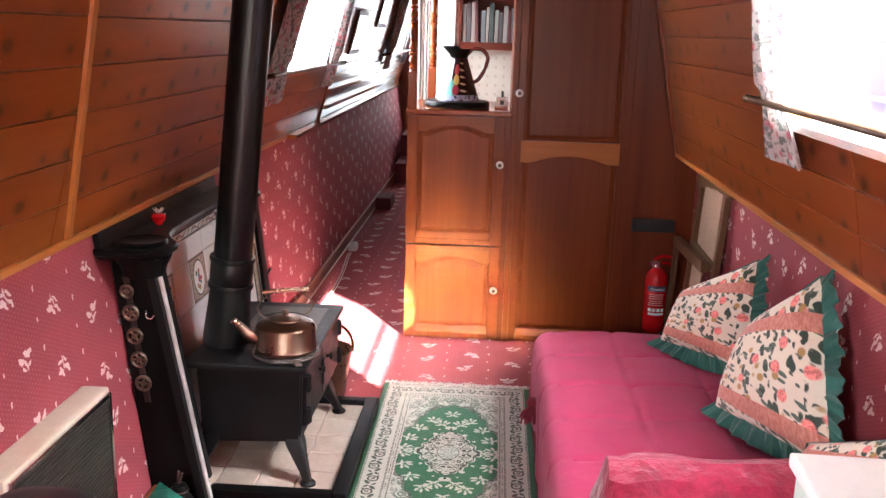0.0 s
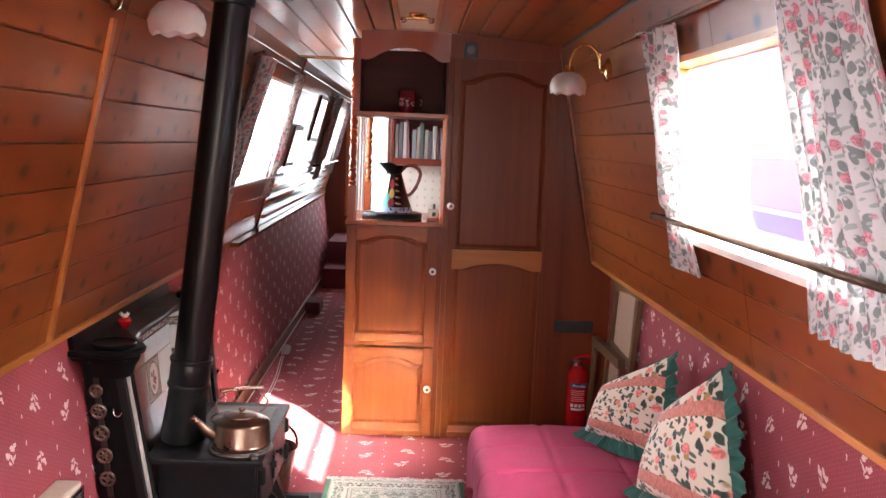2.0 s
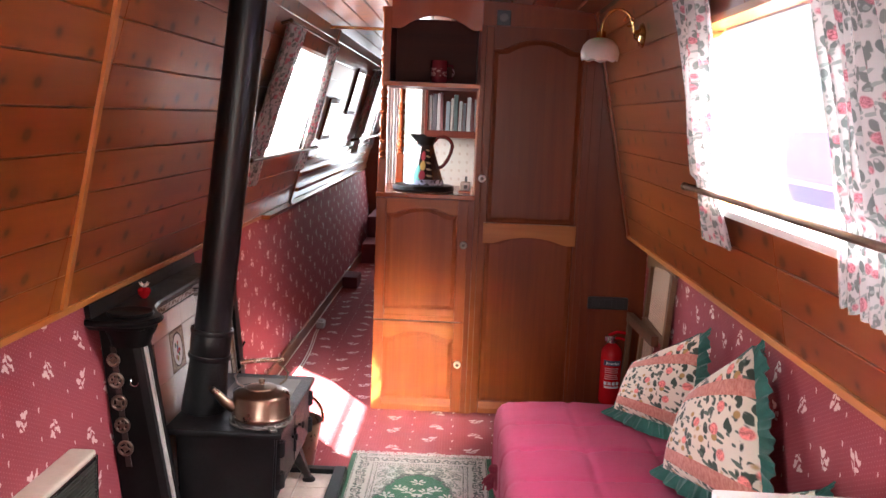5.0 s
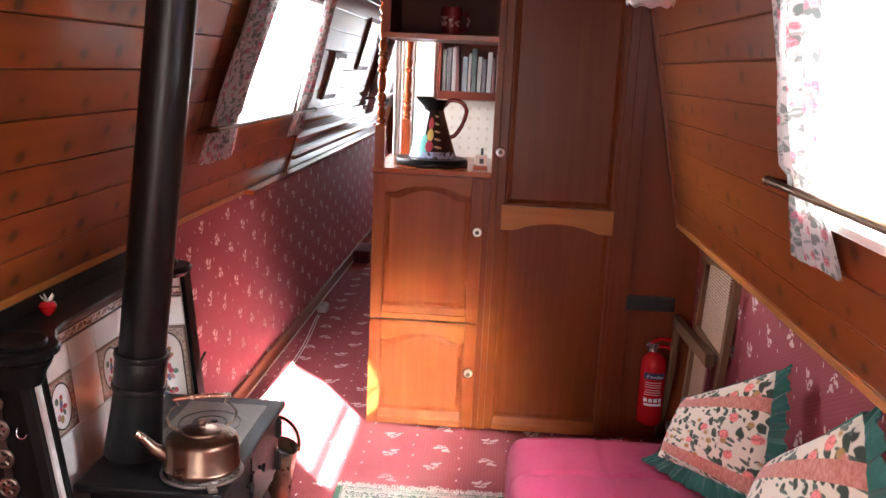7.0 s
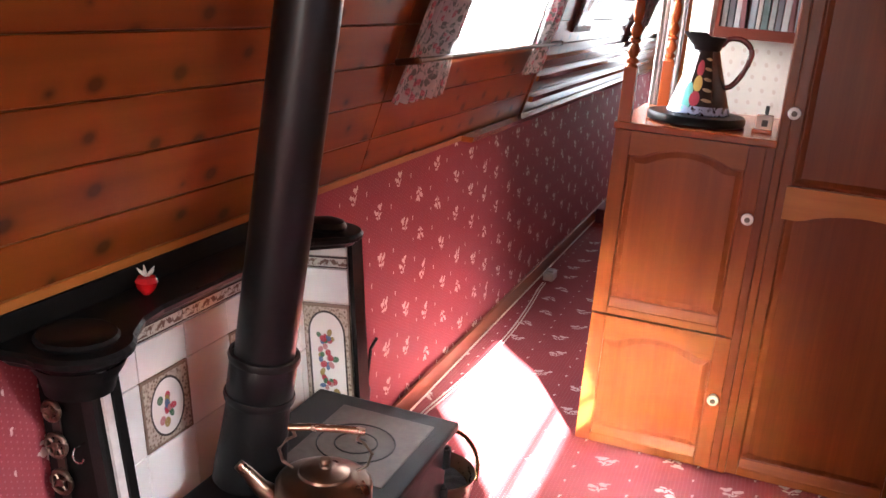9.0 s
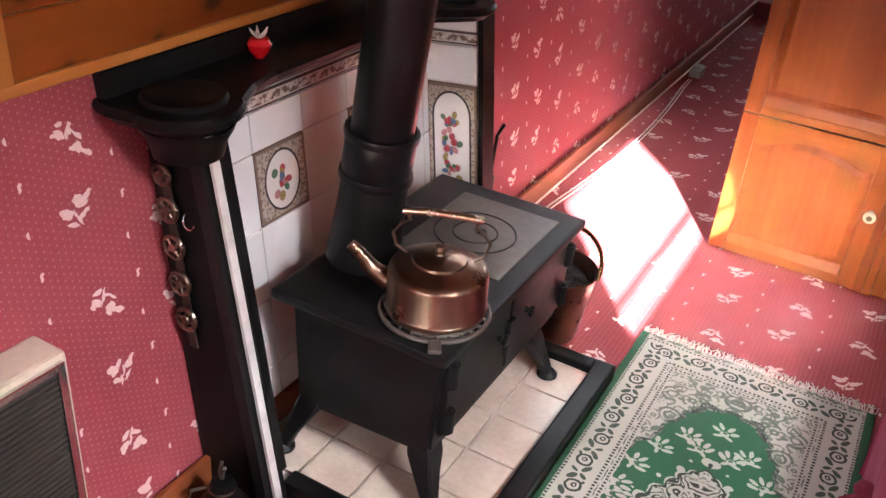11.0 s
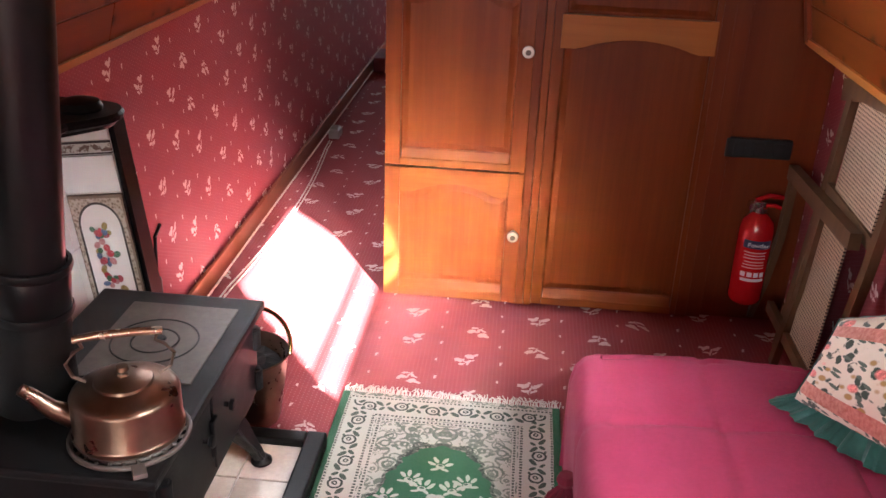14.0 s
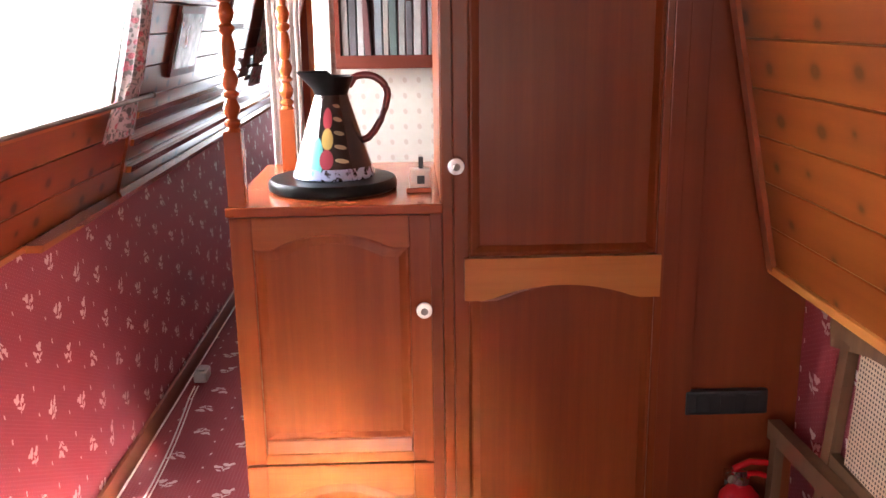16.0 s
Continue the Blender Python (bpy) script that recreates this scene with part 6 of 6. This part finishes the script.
MUGM = Mat("dark_red_glaze", 0.2, 0, 0.4)
mx, my, mz = MUGM.xyz()
MUGM.color(MUGM.mix((mz - 0.06).abs().lt(0.02) * (MUGM.noise(50.0, 2) - 0.5).sharp(20.0), worn(MUGM, (0.14, 0.012, 0.02), (0.2, 0.02, 0.03)), (0.45, 0.22, 0.22)))
bm = bmesh.new()
lathe(bm, [(0, 0), (0.038, 0), (0.042, 0.006), (0.043, 0.115), (0.041, 0.118), (0.038, 0.114), (0.036, 0.012), (0, 0.010)], 28)
part("cup", bm, MUGM.m, mug, "", True)
bm = bmesh.new()
tube(bm, [(0.040, 0, 0.095), (0.065, 0, 0.095), (0.074, 0, 0.06), (0.062, 0, 0.028), (0.040, 0, 0.025)], 0.006, 10)
part("handle", bm, MUGM.m, mug, "", True)

# cabin beyond: papered partition with a book shelf
CREAMPAPER = Mat("cream_striped_paper", 0.8)
cx_, cy_, cz_ = CREAMPAPER.xyz()
st = (cx_ / 0.045).fract() - 0.5
spr = ellipse(st, (cz_ / 0.05).fract() - 0.5, 0, 0, 0.16, 0.2, 0.4, 4.0)
CREAMPAPER.color(CREAMPAPER.mix(spr * 0.5, worn(CREAMPAPER, (0.36, 0.32, 0.27), (0.42, 0.375, 0.32)), (0.26, 0.18, 0.15)))
structure("wall_partition", a_box(-0.255, 0.93, 4.36, 4.39, 0, 2.02), CREAMPAPER.m, "cream sprigged partition behind the cupboards", "wall")
structure("trim_partition", a_box(-0.285, -0.255, 4.34, 4.41, 0, 2.02, bevel=0.003), WHITE_PAINT, "pale edge of the partition", "trim")
drape = thing("door_curtain", "pale gathered curtain drawn back in the passage doorway", "curtain")
DRAPE = plain("pale_pink_cotton", (0.60, 0.52, 0.48), (0.72, 0.65, 0.60), 0.85, 0, 0, 5, 200, 0.0008, 0.1)
bm = bmesh.new()
prev = None
for i in range(61):
    u = i / 60
    ring = []
    for z, wide in ((0.02, 1.0), (0.5, 0.95), (1.0, 0.88), (1.5, 0.92), (1.98, 1.0)):
        off = 0.016 * math.sin(u * 40 + z) + 0.006 * math.sin(u * 90 + 3 * z)
        ring.append((-0.41 + (u - 0.5) * 0.12 * wide, 4.40 + off, z))
    now = [[bm.verts.new((a, b + d, c)) for a, b, c in ring] for d in (0.0, 0.004)]
    if prev:
        for p, q in zip(prev, now):
            for k in range(4):
                bm.faces.new((p[k], p[k + 1], q[k + 1], q[k]))
    prev = now
part("cloth", bm, DRAPE, drape, "", True)
bm = bmesh.new()
tube(bm, [(-0.95, 4.40, 1.985), (-0.286, 4.40, 1.985)], 0.009, 10)
part("rail", bm, BRASS, drape, "brass curtain rail", True)
sh = thing("book_shelf", "dark wooden wall shelf with a row of books", "shelf")
part("bottom", a_box(-0.23, 0.30, 4.22, 4.36, 1.375, 1.395, bevel=0.002), DARK_BOX, sh)
part("top", a_box(-0.23, 0.30, 4.22, 4.36, 1.66, 1.68, bevel=0.002), DARK_BOX, sh)
part("end", a_box(-0.23, -0.215, 4.22, 4.36, 1.395, 1.66), DARK_BOX, sh)
part("back", a_box(-0.215, 0.30, 4.35, 4.36, 1.395, 1.66), DARK_BOX, sh)
part("lip", a_box(-0.23, 0.30, 4.215, 4.222, 1.37, 1.41, bevel=0.002), DARK_BOX, sh)
tones = [(0.30, 0.28, 0.26), (0.10, 0.09, 0.10), (0.42, 0.40, 0.38), (0.16, 0.05, 0.05), (0.22, 0.24, 0.26), (0.36, 0.30, 0.26), (0.07, 0.10, 0.09)]
covers = [plain("book_cover", tuple(c * 0.5 for c in t), tuple(c * 0.62 for c in t), 0.55) for t in tones]
x, k = -0.21, 0
while x < 0.27:
    w, h = rr.uniform(0.012, 0.026), rr.uniform(0.17, 0.235)
    tilt = rr.uniform(-5, 5) if k % 4 == 3 else rr.uniform(-1, 1)
    bk = new("book")
    bk.matrix_world = pose(x + w / 2, 4.29, 1.395, 0, tilt, 0)
    tagged(bk, "thin upright book on the dark shelf", "book", "books on the shelf")
    part("cover", a_box(-w / 2, w / 2, -0.062, 0.05, 0, h, bevel=0.002), covers[k % 7], bk)
    part("pages", a_box(-w / 2 + 0.002, w / 2 - 0.002, -0.055, 0.052, h - 0.004, h + 0.0005), PAPER_WHITE, bk)
    x += w + 0.003 + abs(tilt) * 0.0022
    k += 1

# ---------------------------------------------------------------- by the bulkhead
out_ = thing("socket_strip", "black plastic socket strip on the bulkhead", "socket")
part("case", a_box(0.648, 0.85, BULK + 0.008, BULK + 0.030, 0.57, 0.632, bevel=0.006), DARK_PLASTIC, out_)
for x in (0.69, 0.75, 0.81):
    part("outlet", a_box(x - 0.018, x + 0.018, BULK + 0.006, BULK + 0.010, 0.58, 0.622, bevel=0.002), DARK_PLASTIC, out_)
ex = thing("fire_extinguisher", "small red powder fire extinguisher hung on the bulkhead", "fire extinguisher", (0.775, 3.355, 0.105))
bm = bmesh.new()
lathe(bm, [(0, 0.006), (0.040, 0.002), (0.050, 0.010), (0.053, 0.022), (0.053, 0.255), (0.047, 0.283), (0.028, 0.302), (0.020, 0.308), (0.018, 0.316), (0, 0.316)], 32)
part("cylinder", bm, RED_PAINT, ex, "", True)
bm = bmesh.new()
lathe(bm, [(0.020, 0.312), (0.021, 0.328), (0.014, 0.332), (0.014, 0.342), (0, 0.344)], 16)
box(bm, -0.04, 0.012, -0.012, 0.012, 0.322, 0.346, bevel=0.004)
part("valve", bm, CHROME, ex, "chrome valve head", True)
bm = bmesh.new()
tube(bm, [(-0.02, 0, 0.348), (0.02, 0, 0.366), (0.065, 0, 0.362), (0.085, 0, 0.350)], 0.008, 10)
tube(bm, [(0.0, 0, 0.335), (0.04, 0, 0.335), (0.075, 0, 0.322)], 0.007, 10)
part("lever", bm, RED_PAINT, ex, "red squeeze lever", True)
bm = bmesh.new()
lathe(bm, [(0.012, 0), (0.012, 0.014), (0, 0.015)], 14, Matrix.Translation((-0.03, -0.012, 0.334)) @ pose(0, 0, 0, 90))
part("gauge", bm, CHROME, ex, "small pressure gauge", True)


def wrap(r, z0, z1, a0, a1):
    bm = bmesh.new()
    v = [[bm.verts.new((r * math.sin(radians(a)), -r * math.cos(radians(a)), z)) for a in np.linspace(a0, a1, 15)] for z in (z0, z1)]
    for i in range(14):
        bm.faces.new((v[0][i], v[0][i + 1], v[1][i + 1], v[1][i]))
    return bm


part("blue_band", wrap(0.0536, 0.205, 0.232, -50, 50), plain("navy_print", (0.02, 0.02, 0.07), (0.03, 0.03, 0.10), 0.4), ex, "navy band of the printed label", True)
for z, a in ((0.190, 42), (0.180, 40), (0.170, 42), (0.158, 36), (0.148, 40), (0.138, 42)):
    part("print_line", wrap(0.0537, z, z + 0.0035, -a, a * 0.8), plain("pink_print", (0.62, 0.36, 0.36), (0.7, 0.42, 0.42), 0.5), ex)
for i in range(4):
    part("print_symbol", wrap(0.0537, 0.108, 0.124, -42 + 22 * i, -26 + 22 * i), PAPER_WHITE, ex)
part("print_line", wrap(0.0537, 0.092, 0.102, -40, 42), PAPER_WHITE, ex)
tc = bpy.data.curves.new("label_text", "FONT")
tc.body, tc.size, tc.align_x, tc.extrude = "Powder", 0.021, "CENTER", 0.0002
tc.materials.append(PAPER_WHITE)
txt = new("label_text", tc)
txt.matrix_world = pose(0, -0.0545, 0.2115, 90, 0, 0)
txt.parent = ex
part("hanger", a_box(-0.012, 0.012, 0.05, 0.073, 0.16, 0.30, bevel=0.003), DARK_PLASTIC, ex)

fc = thing("folding_chair", "folded wooden chair with cane panels leaning on the wall", "folding chair")
CANE = Mat("woven_cane", 0.6)
ku, kv, kw = CANE.xyz()
hole = ellipse((kv / 0.0105).fract() - 0.5, (kw / 0.0105).fract() - 0.5, 0, 0, 0.30, 0.30, 0, 6.0)
CANE.color(CANE.mix(hole, worn(CANE, (0.42, 0.29, 0.19), (0.55, 0.41, 0.29)), (0.05, 0.03, 0.022)))
CANE.bump(hole.inv(), 0.002, 0.7)


def lean_x(z):
    return 0.862 + 0.045 * z


def stick(name, pts, w, d, mat=BROWN_WOOD, x_off=0.0):
    """A flat bar through (y, z) points in the plane of the leaning chair."""
    bm = bmesh.new()
    rings = []
    for i, (y, z) in enumerate(pts):
        a, b = pts[max(i - 1, 0)], pts[min(i + 1, len(pts) - 1)]
        t = Vector((0, b[0] - a[0], b[1] - a[1])).normalized()
        nrm = Vector((0, -t.z, t.y))
        c = Vector((lean_x(z) + x_off, y, z))
        rings.append([bm.verts.new(c + nrm * (w / 2) * p + Vector((d / 2, 0, 0)) * q) for p, q in ((-1, -1), (1, -1), (1, 1), (-1, 1))])
    for a, b in zip(rings, rings[1:]):
        for i in range(4):
            bm.faces.new((a[i], a[(i + 1) % 4], b[(i + 1) % 4], b[i]))
    bm.faces.new(rings[0]), bm.faces.new(rings[-1])
    bmesh.ops.bevel(bm, geom=[e for e in bm.edges if len(e.link_faces) == 2 and e.calc_face_angle(0) > 0.9], offset=0.003, segments=1, affect="EDGES")
    return part(name, bm, mat, fc)


stick("top_rail", [(2.66, 0.90), (2.80, 0.905), (3.05, 0.885), (3.21, 0.85)], 0.06, 0.024)
stick("back_stile", [(3.14, 0.85), (3.16, 0.5), (3.20, 0.02)], 0.034, 0.024)
stick("back_stile", [(2.72, 0.88), (2.75, 0.5), (2.82, 0.02)], 0.034, 0.024)
stick("cross_rail", [(2.76, 0.575), (3.16, 0.585)], 0.035, 0.02)
stick("seat_rail", [(2.80, 0.565), (3.38, 0.545)], 0.045, 0.030, x_off=-0.030)
stick("seat_rail", [(2.84, 0.13), (3.28, 0.13)], 0.035, 0.020, x_off=-0.028)
stick("leg", [(3.34, 0.54), (3.33, 0.35), (3.37, 0.18), (3.44, 0.015)], 0.032, 0.022, x_off=-0.034)
stick("leg", [(3.05, 0.55), (3.06, 0.3), (3.12, 0.015)], 0.030, 0.022, x_off=-0.030)
stick("cane_back", [(2.94, 0.595), (2.94, 0.865)], 0.30, 0.006, CANE.m)
stick("cane_seat", [(2.96, 0.15), (2.96, 0.535)], 0.20, 0.006, CANE.m, -0.022)

# ---------------------------------------------------------------- passage
for k, (z, d) in enumerate(((1.185, 0.022), (1.085, 0.022), (0.985, 0.03))):
    bm = bmesh.new()
    slab(bm, -1, 4.78, 8.6, z - 0.012, z + 0.012, -d, 0.0)
    structure("trim_rail_%d" % (k + 1), bm, GLOSS_RAIL, "glossy wooden rail along the passage side", "trim")
bm = bmesh.new()
slab(bm, -1, 3.9, 8.8, ZL - 0.01, ZL + 0.012, -0.06, 0.0)
structure("trim_shelf", bm, GLOSS_RAIL, "narrow glossy ledge along the passage side", "trim")


def framed(y0, y1, z0, z1, name, label, frame_m, face_m):
    ob = thing(name, label, "picture")
    bm = bmesh.new()
    slab(bm, -1, y0, y1, z0, z1, -0.016, -0.001)
    part("frame", bm, frame_m, ob)
    bm = bmesh.new()
    slab(bm, -1, y0 + 0.03, y1 - 0.03, z0 + 0.03, z1 - 0.03, -0.019, -0.012)
    part("print", bm, face_m, ob, "pale print behind glass")


PRINT = Mat("faded_print", 0.15, 0, 0.5)
PRINT.color(PRINT.ramp(PRINT.noise(9.0, 4), (0.35, (0.16, 0.17, 0.16)), (0.65, (0.50, 0.50, 0.46))))
framed(5.16, 5.58, 1.30, 1.58, "framed_picture", "dark-framed picture on the pine lining", DARK_BOX, PRINT.m)
framed(6.15, 6.62, 1.48, 1.84, "framed_picture", "narrow dark-framed picture by the far window", DARK_BOX, PRINT.m)

step = thing("steps", "two plum-carpeted steps at the end of the passage", "steps")
part("step", a_box(-0.98, -0.30, 7.9, 9.28, 0, 0.20, bevel=0.01), STEP_CARPET, step)
part("step", a_box(-0.98, -0.30, 8.4, 9.28, 0.20, 0.42, bevel=0.01), STEP_CARPET, step)
blk = thing("floor_box", "dark box on the floor against the passage wall", "box")
part("case", a_box(-0.99, -0.86, 6.55, 6.85, 0, 0.10, bevel=0.012), STEP_CARPET, blk)
plug = thing("adaptor", "grey plug adaptor on the floor by the skirting", "adaptor", (-0.945, 5.12, 0))
part("case", a_box(-0.028, 0.028, -0.05, 0.05, 0, 0.045, bevel=0.008), GREY_PLASTIC, plug)
part("top", a_box(-0.02, 0.02, -0.03, 0.03, 0.045, 0.055, bevel=0.004), GREY_PLASTIC, plug)
cab = thing("cable", "white mains cable run loosely along the skirting", "cable")
for off, r, seed in ((0.0, 0.004, 1), (0.018, 0.0035, 5), (0.032, 0.003, 9)):
    q = random.Random(seed)
    y_end = 5.1 if off else 6.5
    pts, y = [], 2.75
    while y < y_end:
        loose = 0.02 + off + 0.05 * max(0.0, math.sin((y - 3.3) * 1.9)) * (off > 0)
        pts.append((XL + 0.014 + loose, y, r + (0.03 if off == 0 else 0.0)))
        y += 0.12
    bm = bmesh.new()
    tube(bm, pts, r, 6)
    part("flex", bm, WHITE_PLASTIC, cab, "", True)

# boat moored alongside, seen through the saloon window
nb = thing("moored_boat", "purple and blue moored boat outside the window", "boat")
part("hull", a_box(2.6, 4.4, -8, 8, -0.7, 0.45, bevel=0.05), plain("blue_black_hull", (0.02, 0.02, 0.06), (0.03, 0.03, 0.08), 0.35), nb)
part("cabin", a_box(2.85, 4.2, -6, 7.5, 0.45, 1.5, bevel=0.05), plain("purple_paint", (0.40, 0.26, 0.62), (0.48, 0.33, 0.70), 0.35, 0, 0.2), nb)
part("lower_band", a_box(2.84, 2.86, -6, 7.5, 0.47, 1.05), plain("blue_paint", (0.16, 0.18, 0.58), (0.20, 0.24, 0.66), 0.35, 0, 0.2), nb)
for y in (-3.0, 0.6, 2.2, 3.2, 4.1):
    part("white_line", a_box(2.832, 2.842, y, y + 0.05, 0.5, 1.45), WHITE_PAINT, nb)
part("white_line", a_box(2.828, 2.842, -6, 7.5, 1.04, 1.08), WHITE_PAINT, nb)

# ---------------------------------------------------------------- pine boards of the cabin sides


def board(side, y0, y1, i, parent):
    z0, z1 = row_z(side, i), row_z(side, i + 1)
    bm = bmesh.new()
    g = 0.0008
    sec = [(z0 + g, 0.003), (z0 + g + 0.0035, 0.0), (z1 - g - 0.0025, 0.0), (z1 - g, 0.003), (z1 - g, 0.013), (z0 + g, 0.013)]
    ym, zm = (y0 + y1) / 2, (z0 + z1) / 2
    a = [bm.verts.new((side_x(side, z) + side * d, y0 - ym, z - zm)) for z, d in sec]
    b = [bm.verts.new((side_x(side, z) + side * d, y1 - ym, z - zm)) for z, d in sec]
    bm.faces.new(a), bm.faces.new(b[::-1])
    for k in range(6):
        bm.faces.new((a[k], b[k], b[(k + 1) % 6], a[(k + 1) % 6]))
    ob = part("board", bm, PINE, parent)
    ob.location.y, ob.location.z = ym, zm


SEAMS = {-1: [-0.9, 1.36, 3.0, 4.76, 6.9], 1: [-1.4, 0.2, 1.23, 3.42, 5.0, 7.0]}
for side in (-1, 1):
    cuts = [YB] + SEAMS[side] + [YE]
    for i in range(10):
        z0, z1 = row_z(side, i), row_z(side, i + 1)
        for a, b in zip(cuts, cuts[1:]):
            spans = [(a + 0.002, b - 0.002)]
            for s, wy0, wy1, wz0, wz1 in WINDOWS:
                if s == side and z0 >= wz0 - 0.01 and z1 <= wz1 + 0.01:
                    nxt = []
                    for p, q in spans:
                        if wy0 < q and wy1 > p:
                            if wy0 - p > 0.02:
                                nxt.append((p, wy0))
                            if q - wy1 > 0.02:
                                nxt.append((wy1, q))
                        else:
                            nxt.append((p, q))
                    spans = nxt
            for p, q in spans:
                board(side, p, q, i, shells[side])
